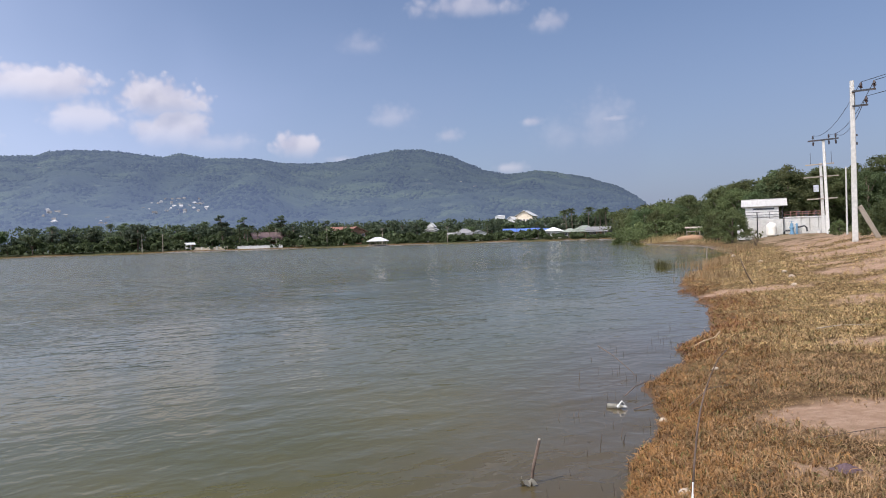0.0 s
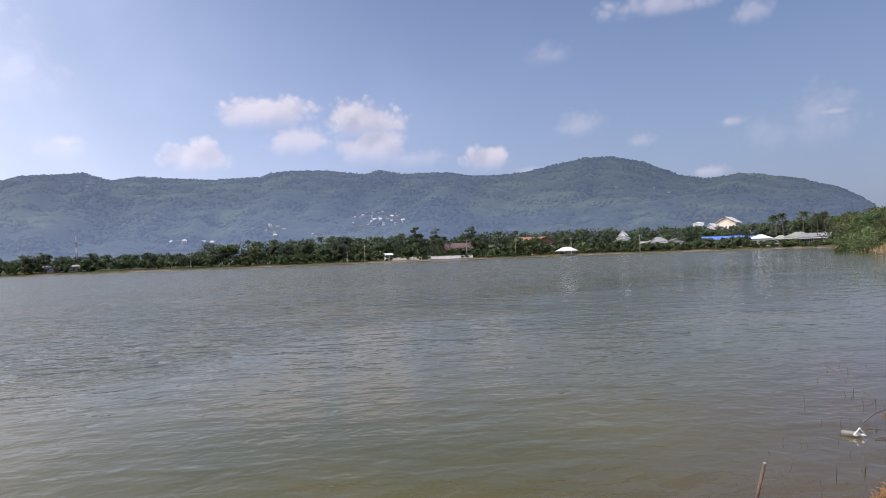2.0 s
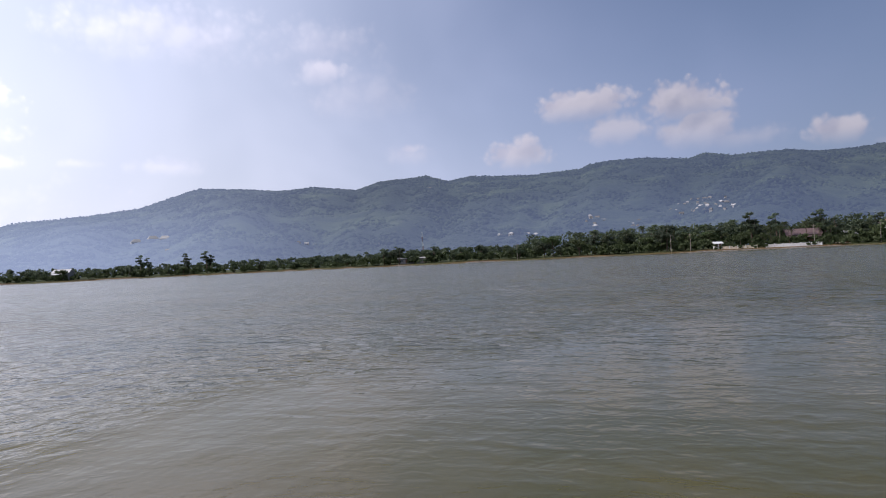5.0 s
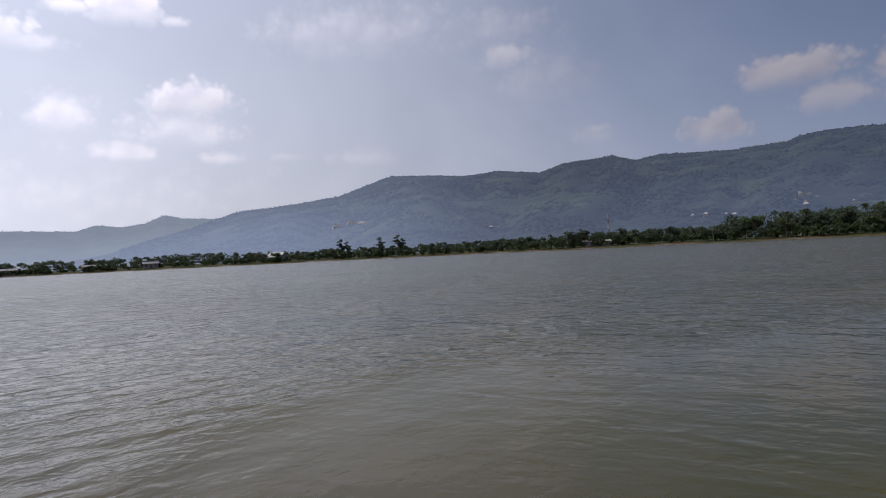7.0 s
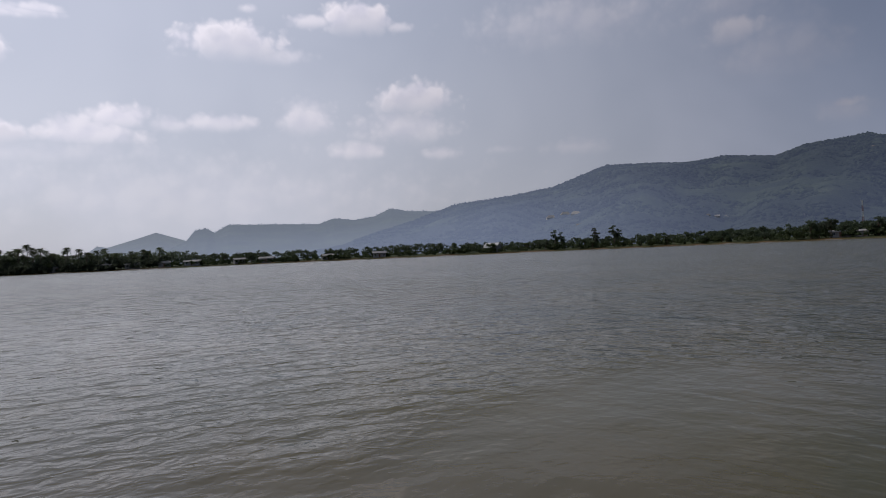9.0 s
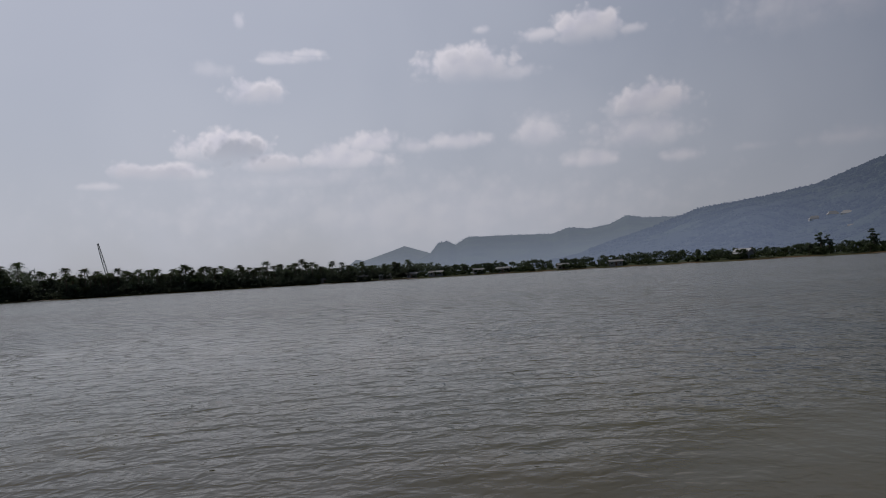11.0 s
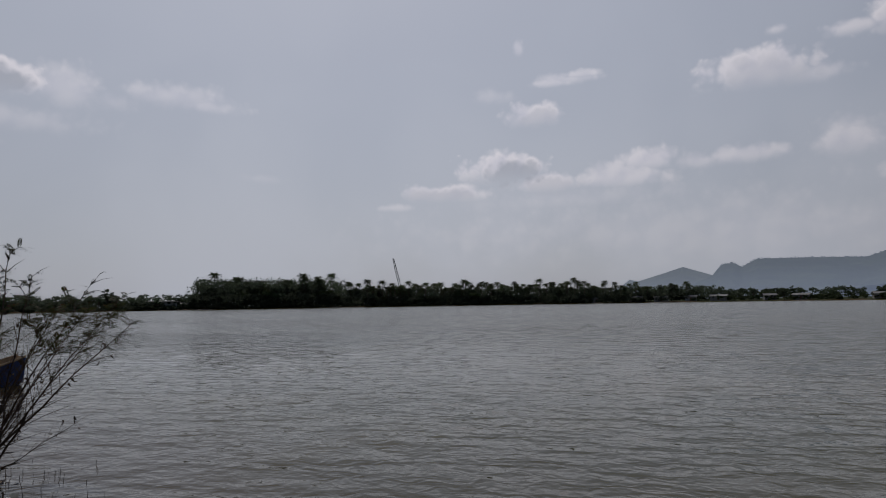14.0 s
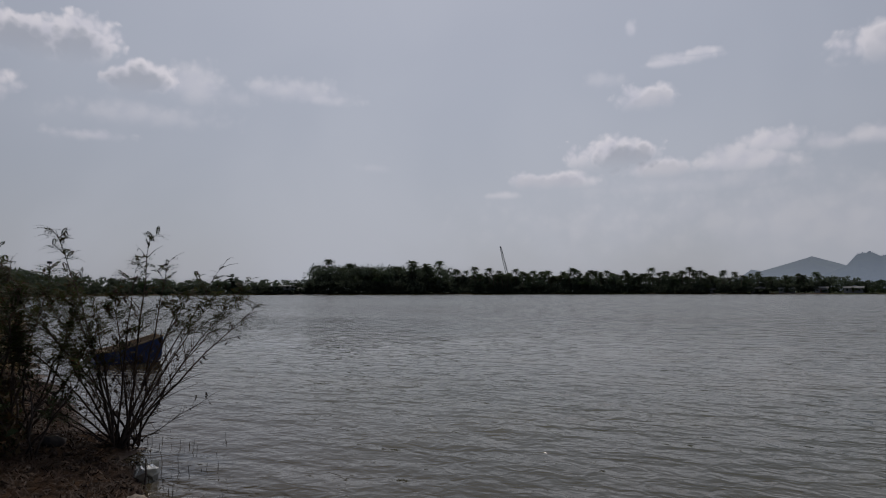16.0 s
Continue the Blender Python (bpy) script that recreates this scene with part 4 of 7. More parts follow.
def round_tree(seed, tall, spread, leaves, leaf, mat, label, low=0.16, clumps=34):
    """A dense tree with a domed crown that reaches far down: limbs run to clumps all over the dome."""
    rng = np.random.RandomState(seed)
    thing = base("tree", Matrix(), label, "tree")
    wood = Shape()
    r0 = 0.020 * tall + 0.03
    lean = rng.randn(2) * 0.03 * tall
    wood.tube([(0, 0, -0.3), (lean[0] * 0.4, lean[1] * 0.4, tall * 0.3), (lean[0], lean[1], tall * 0.75)], [r0 * 1.3, r0, r0 * 0.3], 7)
    centres, radii = [], []
    for k in range(clumps):
        h = (k + 0.5) / clumps
        a = 2.4 * k + rng.uniform(-0.4, 0.4)
        out = spread * (0.72 * math.sqrt(max(0.0, 1 - (1.15 * h - 0.28) ** 2 * 1.25)) if h < 0.97 else 0.1) * rng.uniform(0.7, 1.12)
        z = tall * (low + (0.90 - low) * h) * rng.uniform(0.94, 1.05)
        centres.append((lean[0] * h + out * math.cos(a), lean[1] * h + out * math.sin(a), z))
        radii.append(spread * rng.uniform(0.20, 0.34))
        if k % 4 == 1:
            e = centres[-1]
            wood.tube([(lean[0] * 0.5, lean[1] * 0.5, z * 0.55), (e[0] * 0.5, e[1] * 0.5, z * 0.8), e], [r0 * 0.45, r0 * 0.3, r0 * 0.1], 5)
    wood.done("trunk", BARK, thing, smooth=True)
    crown = new("crown", crown_mesh("crown", *leaf_cloud(rng, centres, radii, leaves, leaf, 0.9, 0.75), mat))
    crown.parent = thing
    return thing


def palm(seed, tall, label):
    """A coconut palm: bowed trunk and arching, feathered fronds."""
    rng = np.random.RandomState(seed)
    thing = base("palm_tree", Matrix(), label, "palm tree")
    bow = rng.randn(2) * 0.07 * tall
    spine = [(bow[0] * t * t, bow[1] * t * t, tall * t - 0.3 * (1 - t)) for t in (0, 0.25, 0.5, 0.75, 1.0)]
    Shape().tube(spine, [0.28, 0.22, 0.19, 0.17, 0.16], 6).done("trunk", BARK, thing, smooth=True)
    top = Vector(spine[-1])
    v, f = [], []
    for k in range(26):
        a = 2.4 * k + rng.rand() * 0.5
        rise = radians(78 - 120 * k / 25 + rng.uniform(-9, 9))
        reach = rng.uniform(2.0, 2.8)
        prev = None
        for j in range(8):
            t = j / 7
            p = top + Vector((math.cos(a), math.sin(a), 0)) * (reach * t * (math.cos(rise) + 0.22 * t)) + Vector((0, 0, reach * (t * math.sin(rise) - 0.5 * t * t)))
            side = Vector((-math.sin(a), math.cos(a), 0)) * (0.10 + 0.62 * math.sin(math.pi * min(1, t * 0.92 + 0.06)))
            droop = Vector((0, 0, -0.55 * side.length))
            if prev:
                q, s0, d0 = prev
                gap = (p - q) * 0.62
                i = len(v)
                v += [q, q + gap, q + gap + s0 * 1.0 + d0 + gap * 0.5, q + s0 * 0.75 + d0 + gap * 0.7]
                v += [q, q + gap, q + gap - s0 * 1.0 + d0 + gap * 0.5, q - s0 * 0.75 + d0 + gap * 0.7]
                f += [(i, i + 1, i + 2, i + 3), (i + 7, i + 6, i + 5, i + 4)]
            prev = (p, side, droop)
    crown = new("crown", crown_mesh("crown", [tuple(p) for p in v], np.array(f), FROND))
    crown.parent = thing
    return thing


def at_bearing(az, d, z=None, turn=0.0, size=1.0):
    p = bearing(az, d)
    z = height(p.x, p.y) if z is None else z
    return Matrix.Translation((p.x, p.y, z)) @ Matrix.Rotation(radians(az + turn), 4, "Z") @ Matrix.Scale(size, 4)


def plant(kind, az, d, size=1.0, group="", rng=random):
    """A copy of a plant on the ground, turned at random."""
    p = bearing(az, d)
    m = Matrix.Translation((p.x, p.y, height(p.x, p.y) - 0.05)) @ Matrix.Rotation(rng.uniform(0, 6.28), 4, "Z")
    ob = copy_thing(kind, m)
    ob.scale = (size * rng.uniform(0.92, 1.08), size * rng.uniform(0.92, 1.08), size)
    if group:
        ob["group"] = group
    return ob


def drop_pattern(kinds):
    """The originals that were only copied leave the scene."""
    for k in kinds:
        for o in (*k.children_recursive, k):
            bpy.data.objects.remove(o)


FAR = "green leafy tree on the far lake shore"
far_kinds = [broadleaf(11, 9.0, 4.0, 850, 0.52, LEAF, FAR), broadleaf(12, 8.0, 4.4, 850, 0.52, LEAF_BRIGHT, FAR), broadleaf(13, 10.0, 3.8, 850, 0.5, LEAF_HAZED, FAR, 0.4),
             broadleaf(14, 6.0, 3.6, 650, 0.5, LEAF, FAR, 0.2), broadleaf(15, 5.0, 3.4, 600, 0.48, LEAF_BRIGHT, FAR, 0.15)]
airy = broadleaf(16, 16.0, 3.6, 1000, 0.55, LEAF_HAZED, "tall thin tree with layered branches above the shore", 0.55, 9)
palms = [palm(21, 10.5, "coconut palm with a slender brown trunk"), palm(22, 9.0, "coconut palm with a slender brown trunk"), palm(23, 12.0, "tall coconut palm leaning a little")]

pick = random.Random(7)
# the wooded shore over the lake: bearing from, to, how many, size from, to, how far behind the water's edge
shore_d = lambda az: float(np.interp(az, [a for a, _ in FAR_SHORE[::-1]], [d for _, d in FAR_SHORE[::-1]]))
for lo, hi, count, s0, s1, back in ((-15.5, -9.5, 9, 0.55, 0.9, 34), (-9.5, 1.0, 13, 0.5, 0.85, 36), (1.0, 10.0, 16, 0.55, 0.95, 20), (10.0, 21.0, 16, 0.6, 1.0, 26),
                                    (21.0, 36.0, 26, 0.65, 1.0, 20), (36.0, 50.0, 22, 0.55, 0.85, 26), (50.0, 80.0, 34, 0.42, 0.68, 30), (80.0, 110.0, 26, 0.5, 0.75, 36),
                                    (110.0, 129.0, 18, 0.55, 0.85, 30), (142.0, 166.0, 22, 0.55, 0.85, 30)):
    for k in range(count):
        az = lo + (hi - lo) * (k + pick.random()) / count
        d = shore_d(az) + (24 if -14.5 < az < 21 else 5) + back * pick.random() ** 1.4
        plant(pick.choice(far_kinds), az, d, pick.uniform(s0, s1) * (1.22 if lo < 36 or lo > 100 else 1.0), "trees along the far shore", pick)
# the tall dense grove
for k in range(24):
    az = 129.4 + 11.8 * (k + pick.random()) / 24
    plant(far_kinds[pick.choice((0, 2, 2, 0, 1))], az, 440 + 26 * pick.random(), pick.uniform(1.3, 1.75) * (1.0 if 130.5 < az < 140.6 else 0.75), "trees of the tall grove", pick)
# palms: a long row, and a few among the trees and houses
for k in range(130):
    az = 100.0 + 29.0 * ((k + pick.random()) / 130) ** 0.8
    plant(pick.choice(palms), az, shore_d(az) + 8 + 14 * pick.random(), pick.uniform(0.95, 1.38) * (0.85 if az < 108 else 1.0), "row of coconut palms", pick)
for k in range(16):
    plant(pick.choice(palms), 130 + 10.6 * (k + pick.random()) / 16, 452, pick.uniform(1.5, 1.85), "palms over the grove", pick)
for k in range(34):
    az = 16.0 + 16.0 * (k + pick.random()) / 34
    plant(pick.choice(palms), az, shore_d(az) + 22 + 16 * pick.random(), pick.uniform(0.72, 0.98), "palms behind the shore trees", pick)
for az, s in ((-10.6, 1.15), (-11.1, 1.2), (-11.9, 1.1), (-12.4, 1.2), (-12.9, 1.25), (-13.4, 1.22), (-13.9, 1.12), (-14.4, 1.05), (-9.8, 0.9), (12.9, 0.9), (10.4, 0.85), (9.6, 0.8)):
    plant(pick.choice(palms), az, shore_d(az) + 34, s * 0.82, "palms by the lakeside houses", pick)
    plant(pick.choice(palms), az + pick.uniform(-0.5, 0.5), shore_d(az) + 40 + 8 * pick.random(), s * pick.uniform(0.66, 0.85), "palms by the lakeside houses", pick)
for az, s in ((17.0, 0.62), (16.4, 0.7), (15.6, 0.66), (14.6, 0.72), (13.8, 0.64), (13.1, 0.7), (18.4, 0.66), (19.2, 0.6), (20.2, 0.66), (-2.6, 0.5), (-1.2, 0.55), (-3.9, 0.6), (-6.4, 0.55), (-8.2, 0.6)):
    plant(pick.choice(palms), az, shore_d(az) + 6.5 + 2 * pick.random(), s, "palms at the water's edge", pick)
for az, s in ((30.5, 0.74), (18.3, 1.0), (18.0, 0.8), (16.6, 0.92), (13.7, 0.95), (13.3, 0.8), (20.6, 0.75), (9.9, 0.75), (12.6, 0.7), (2.2, 0.66), (3.4, 0.6), (67.9, 0.80), (67.3, 0.7), (64.5, 0.78), (63.0, 0.84), (62.7, 0.7), (47.5, 0.6), (147.6, 0.82), (147.1, 0.7), (101.8, 0.85), (93.0, 0.6)):
    plant(airy, az, shore_d(az) + 12, s, "tall trees over the shore", pick)

for k in range(12):
    az = -3.9 - 5.6 * (k + pick.random()) / 12
    plant(far_kinds[pick.choice((0, 2))], az, shore_d(az) + 48 + 12 * pick.random(), pick.uniform(0.78, 0.92), "trees before the white buildings", pick)

# the wood behind the pump house on the near side
WOOD = "broad green leafy tree at the edge of the wood"
wood_kinds = [round_tree(31, 9.0, 3.9, 10500, 0.135, WOOD_LEAF, WOOD), round_tree(32, 8.2, 4.2, 10500, 0.135, LEAF_BRIGHT, WOOD, 0.12), round_tree(33, 10.0, 3.6, 10500, 0.135, WOOD_LEAF, WOOD, 0.2),
              round_tree(34, 4.6, 2.9, 6500, 0.11, WOOD_LEAF, "low spreading leafy tree beside the wood", 0.1, 26)]
for lo, hi, count, d0, d1, s0, s1 in ((-22.6, -16.0, 10, 128, 152, 0.72, 0.95), (-23.5, -17.5, 8, 118, 128, 0.55, 0.72), (-27.5, -22.4, 10, 94, 112, 0.66, 0.84), (-34.5, -26.0, 14, 92, 112, 0.86, 1.04),
                                      (-46.0, -34.0, 7, 70, 105, 0.7, 1.0)):
    for k in range(count):
        az = lo + (hi - lo) * (k + pick.random()) / count
        plant(wood_kinds[pick.randrange(3)], az, pick.uniform(d0, d1), pick.uniform(s0, s1), "trees of the near wood", pick)
for az, d, s in ((-23.6, 84, 0.86), (-22.6, 96, 0.8), (-19.3, 120, 0.8), (-16.6, 150, 0.9), (-33.2, 50, 0.40), (-34.2, 48, 0.5), (-32.4, 60, 0.34), (-35.5, 44, 0.5), (-30.9, 66, 0.3)):
    plant(wood_kinds[3], az, d, s, "low trees of the near bank", pick)
drop_pattern(far_kinds + [airy] + palms + wood_kinds)


def woods(name, spans, seed, label, mat, leaves=105, leaf=0.68):
    """Far woods whose trees cannot be told apart: trunkless masses of leafy crowns."""
    rng = np.random.RandomState(seed)
    vs, fs, k = [], [], 0
    for lo, hi, count, d0, d1, h0, h1 in spans:
        for _ in range(count):
            az = rng.uniform(lo, hi)
            d = (shore_d(az) if d0 < 60 else 0) + rng.uniform(d0, d1)
            p = bearing(az, d)
            z, h = height(p.x, p.y), rng.uniform(h0, h1)
            c = [(p.x + rng.randn() * 1.6, p.y + rng.randn() * 1.6, z + h * u) for u in (0.25, 0.45, 0.62, 0.78)]
            v, f = leaf_cloud(rng, c, [h * 0.36, h * 0.36, h * 0.32, h * 0.24], leaves, leaf)
            vs.append(v), fs.append(f + k)
            k += len(v)
    ob = new(name, crown_mesh(name, np.concatenate(vs), np.concatenate(fs), mat))
    return tagged(ob, label, "woods", kind="stuff")


woods("far_woods", ((-16, -3.5, 110, 36, 62, 7.5, 11), (-3.5, 10, 80, 26, 55, 8.5, 12), (10, 36, 150, 22, 45, 8.5, 13), (36, 50, 110, 14, 40, 5.5, 7.8), (50, 76, 150, 14, 45, 4.8, 7.2), (76, 98, 120, 14, 45, 6.0, 8.6)), 81,
      "dense belt of green trees behind the far shore", LEAF)
woods("far_woods", ((98, 108, 120, 12, 34, 8.0, 11.8), (108, 129.5, 300, 12, 34, 9.5, 13.2), (129.5, 141, 180, 12, 40, 16, 21), (141, 170, 170, 12, 45, 7, 10)), 82,
      "dark belt of trees behind the far shore", LEAF_HAZED)
woods("shore_scrub", ((-14, 21, 60, 4, 7, 0.9, 1.9), (-9.2, -4.6, 26, 6, 13, 2.6, 4.6), (-4.6, 0.6, 34, 5, 10, 1.6, 3.4), (1.4, 6.4, 26, 8, 16, 2.5, 5), (8.0, 10.6, 18, 6, 16, 5, 8.5), (10.6, 13.4, 16, 7, 14, 3, 6), (15.8, 21, 30, 8, 16, 3, 6), (6.0, 8.4, 12, 8, 14, 3, 5), (-12.2, -10.0, 8, 6, 9, 1.5, 3), (21, 50, 160, 5, 13, 2.5, 5.0), (50, 100, 250, 5, 14, 1.8, 3.6), (-0.6, 1.9, 14, 8, 13, 3.0, 5.0), (12.4, 17.2, 20, 5, 8.5, 2.4, 5.0)), 84, "low green scrub along the far bank", LEAF_BRIGHT)
woods("shore_scrub", ((100, 129, 330, 5, 13, 3, 7), (129.5, 141.5, 170, 4, 12, 4, 10), (141, 170, 260, 5, 14, 2.5, 6), (104, 166, 420, 2.5, 6, 1.2, 3.2)), 85, "low dark scrub along the far bank", LEAF_HAZED)
woods("near_woods", ((-36, -24, 110, 104, 130, 6.5, 9), (-24, -15, 70, 150, 180, 7, 9.5), (-60, -36, 50, 90, 140, 6, 9)), 83, "thick green wood behind the pump house", WOOD_LEAF, 520, 0.24)
woods("near_scrub", ((-36, -22, 90, 97, 106, 2.0, 4.0), (-23, -15.2, 60, 116, 150, 2.0, 4.5)), 86, "green undergrowth at the foot of the wood", WOOD_LEAF, 340, 0.2)

# ---- houses ----
def roof_shape(kind, w, d, h, over, z, thick=0.14):
    """Gable (ridge along x), gable_y (ridge along y) or hip roof with overhang and thickness."""
    s = Shape()
    x, y = w / 2 + over, d / 2 + over
    if kind == "gable":
        s.slab([(-x, -y, z), (x, -y, z), (x, 0, z + h), (-x, 0, z + h)], thick)
        s.slab([(x, y, z), (-x, y, z), (-x, 0, z + h), (x, 0, z + h)], thick)
        s.box(-x, x, -0.12, 0.12, z + h - 0.05, z + h + 0.07)
    elif kind == "gable_y":
        s.slab([(-x, y, z), (-x, -y, z), (0, -y, z + h), (0, y, z + h)], thick)
        s.slab([(x, -y, z), (x, y, z), (0, y, z + h), (0, -y, z + h)], thick)
        s.box(-0.12, 0.12, -y, y, z + h - 0.05, z + h + 0.07)
    else:
        k = max(0.12, x - y * 0.9)
        p = [(-x, -y, z), (x, -y, z), (x, y, z), (-x, y, z), (-k, 0, z + h), (k, 0, z + h)]
        low = [(a, b, c - thick) for a, b, c in p[:4]]
        s.add(p + low, [(0, 1, 5, 4), (1, 2, 5), (2, 3, 4, 5), (3, 0, 4), (9, 8, 7, 6), (0, 6, 7, 1), (1, 7, 8, 2), (2, 8, 9, 3), (3, 9, 6, 0)])
    return s


def gable_end(s, kind, w, d, z, h):
    if kind == "gable":
        for x, turn in ((-w / 2, 1), (w / 2, -1)):
            s.add([(x, -d / 2, z), (x, d / 2, z), (x, 0, z + h * 0.96), (x + 0.1 * turn, -d / 2, z), (x + 0.1 * turn, d / 2, z), (x + 0.1 * turn, 0, z + h * 0.96)],
                  [(0, 1, 2), (5, 4, 3), (0, 2, 5, 3), (1, 4, 5, 2)])
    elif kind == "gable_y":
        for y, turn in ((-d / 2, 1), (d / 2, -1)):
            s.add([(-w / 2, y, z), (w / 2, y, z), (0, y, z + h * 0.96), (-w / 2, y + 0.1 * turn, z), (w / 2, y + 0.1 * turn, z), (0, y + 0.1 * turn, z + h * 0.96)],
                  [(0, 1, 2), (5, 4, 3), (0, 2, 5, 3), (1, 4, 5, 2)])


def window(parent, x, y, z, w, h, frame_mat):
    """A window in a wall that faces -y: frame, sill and dark pane."""
    f = Shape()
    t = 0.07
    f.box(x - w / 2, x - w / 2 + t, y - 0.06, y + 0.04, z, z + h).box(x + w / 2 - t, x + w / 2, y - 0.06, y + 0.04, z, z + h)
    f.box(x - w / 2 + t, x + w / 2 - t, y - 0.06, y + 0.04, z + h - t, z + h).box(x - w / 2 + t, x + w / 2 - t, y - 0.06, y + 0.04, z, z + t)
    f.box(x - 0.025, x + 0.025, y - 0.05, y + 0.04, z + t, z + h - t)
    ob = f.done("window", frame_mat, parent)
    Shape().box(x - w / 2 + t, x + w / 2 - t, y - 0.02, y + 0.02, z + t, z + h - t).done("pane", WINDOW_DARK, ob, "dark window pane")
    Shape().box(x - w / 2 - 0.08, x + w / 2 + 0.08, y - 0.14, y, z - 0.08, z).done("sill", frame_mat, ob)


def house(az, d, w, deep, wall_h, roof_h, kind, wall_mat, roof_mat, label, turn=0.0, storeys=1, over=0.6, lift=0.0, openings=3, group="houses on the far shore", porch=False, name="house", category="house"):
    """A house that faces the lake."""
    thing = base(name, at_bearing(az, d, None, turn), label, category, group)
    body = Shape()
    if lift > 0.3:
        for x in np.linspace(-w / 2 + 0.2, w / 2 - 0.2, 4):
            for y in (-deep / 2 + 0.2, deep / 2 - 0.2):
                Shape().box(x - 0.12, x + 0.12, y - 0.12, y + 0.12, -0.6, lift, 0.02).done("post", CONCRETE, thing)
        body.box(-w / 2, w / 2, -deep / 2, deep / 2, lift, lift + wall_h, 0.03)
    else:
        body.box(-w / 2, w / 2, -deep / 2, deep / 2, -0.6, lift + wall_h, 0.03)
    gable_end(body, kind, w, deep, lift + wall_h, roof_h)
    body.done("wall", wall_mat, thing)
    roof_shape(kind, w, deep, roof_h, over, lift + wall_h - 0.02).done("roof", roof_mat, thing)
    step = wall_h / storeys
    for s in range(storeys):
        for k in range(openings):
            x = -w / 2 + w * (k + 0.5) / openings
            if s == 0 and k == openings // 2:
                door = Shape().box(x - 0.5, x + 0.5, -deep / 2 - 0.05, -deep / 2 + 0.02, lift + 0.05, lift + 2.05, 0.02).done("door", TEAK, thing, "dark timber door")
                Shape().box(x + 0.34, x + 0.40, -deep / 2 - 0.10, -deep / 2 - 0.05, lift + 0.95, lift + 1.1).done("handle", GALVANISED, door)
            else:
                window(thing, x, -deep / 2, lift + s * step + 0.85, min(1.3, w / openings * 0.6), min(1.25, step * 0.45), WHITE_WALL if wall_mat is not WHITE_WALL else TEAK)
    if porch:
        Shape().slab([(-w / 2, -deep / 2 - 2.2, lift + wall_h * 0.78), (w / 2, -deep / 2 - 2.2, lift + wall_h * 0.78), (w / 2, -deep / 2, lift + wall_h * 0.95), (-w / 2, -deep / 2, lift + wall_h * 0.95)], 0.1).done("porch_roof", roof_mat, thing)
        for x in np.linspace(-w / 2 + 0.15, w / 2 - 0.15, 3):
            Shape().box(x - 0.08, x + 0.08, -deep / 2 - 2.1, -deep / 2 - 1.94, -0.5, lift + wall_h * 0.78, 0.015).done("porch_post", TEAK, thing)
    return thing


S = shore_d
house(14.9, S(14.9) + 13, 12, 8, 3.8, 2.6, "gable", TEAK, DARK_ROOF, "low timber house with a dark maroon roof among trees", 12, openings=4, porch=True)
house(12.0, S(12) + 22, 8, 7, 3.0, 2.0, "hip", CREAM_WALL, GREY_ROOF, "small cream house half hidden by trees")
house(7.6, S(7.6) + 24, 9, 8, 5.4, 2.6, "gable_y", TEAK, RED_ROOF, "two-storey house with a red-brown gable roof", 18, 2, 0.9)
house(8.9, S(8.9) + 25, 7, 6, 6.6, 1.6, "gable", WHITE_WALL, RED_ROOF, "white wing of the red-roofed house", 10, 2)
house(-0.6, S(-0.6) + 16, 6, 6, 2.6, 1.2, "gable", SHADED_WALL, FAR_SHEET, "small lakeside hut with a pale sheet roof", 8, porch=True)
house(-1.9, S(-1.9) + 20, 8.0, 7, 3.4, 1.9, "hip", SHADED_WALL, GREY_ROOF, "lakeside house with a grey hipped roof", -6, openings=4, porch=True)
house(-3.1, S(-3.1) + 16, 7, 6, 2.8, 1.6, "gable_y", WHITE_WALL, GREY_ROOF, "white bungalow with a grey gabled roof", 14)
house(-5.0, S(-5.0) + 70, 4.4, 6, 11.5, 0.5, "hip", WHITE_WALL, WHITE_ROOF, "tall plain white block above the trees", 6, 3, 0.1)
house(-7.25, S(-7.25) + 78, 8.6, 10, 10.9, 3.0, "gable_y", CREAM_WALL, WHITE_ROOF, "large white gabled building above the trees", -14, 3, 0.8, openings=5)
house(-6.1, S(-6.1) + 74, 5.5, 8, 8.6, 2.4, "gable_y", WHITE_WALL, WHITE_ROOF, "white wing with a sloping roof", -20, 3, 0.5)
for k, az in enumerate((-5.75, -6.75, -7.75)):
    house(az, S(az) + 20, 4.5, 9, 3.3, 1.3, "gable", GREY_WALL, BLUE_ROOF, "open shed with a bright blue sheet-metal roof", 3, openings=3, group="blue-roofed sheds")
house(-8.7, S(-8.7) + 19, 5, 9, 3.0, 1.2, "gable", GREY_WALL, BLUE_ROOF, "low shed with a faded blue sheet roof", 3, group="blue-roofed sheds")
house(-9.5, S(-9.5) + 14, 6.2, 6, 3.0, 1.5, "hip", WHITE_WALL, WHITE_ROOF, "white pavilion with a hipped white roof", 0, over=1.0)
house(-10.4, S(-10.4) + 48, 17, 8, 5.4, 1.4, "gable", GREY_WALL, FAR_SHEET, "long low building with a pale green-grey roof", 4, openings=6)
house(-10.9, S(-10.9) + 13, 5.5, 5, 2.4, 1.4, "hip", SHADED_WALL, GREEN_ROOF, "small hut with a mossy hipped roof", 5)
house(-12.1, S(-12.1) + 16, 7.5, 6, 3.0, 1.7, "hip", CREAM_WALL, GREEN_ROOF, "cream house with a mossy grey roof", -8, porch=True)
house(-13.3, S(-13.3) + 14, 8.5, 6, 2.6, 1.3, "gable", SHADED_WALL, GREY_ROOF, "low house with a grey roof, its walls coloured as in shade", -12, openings=4, porch=True)
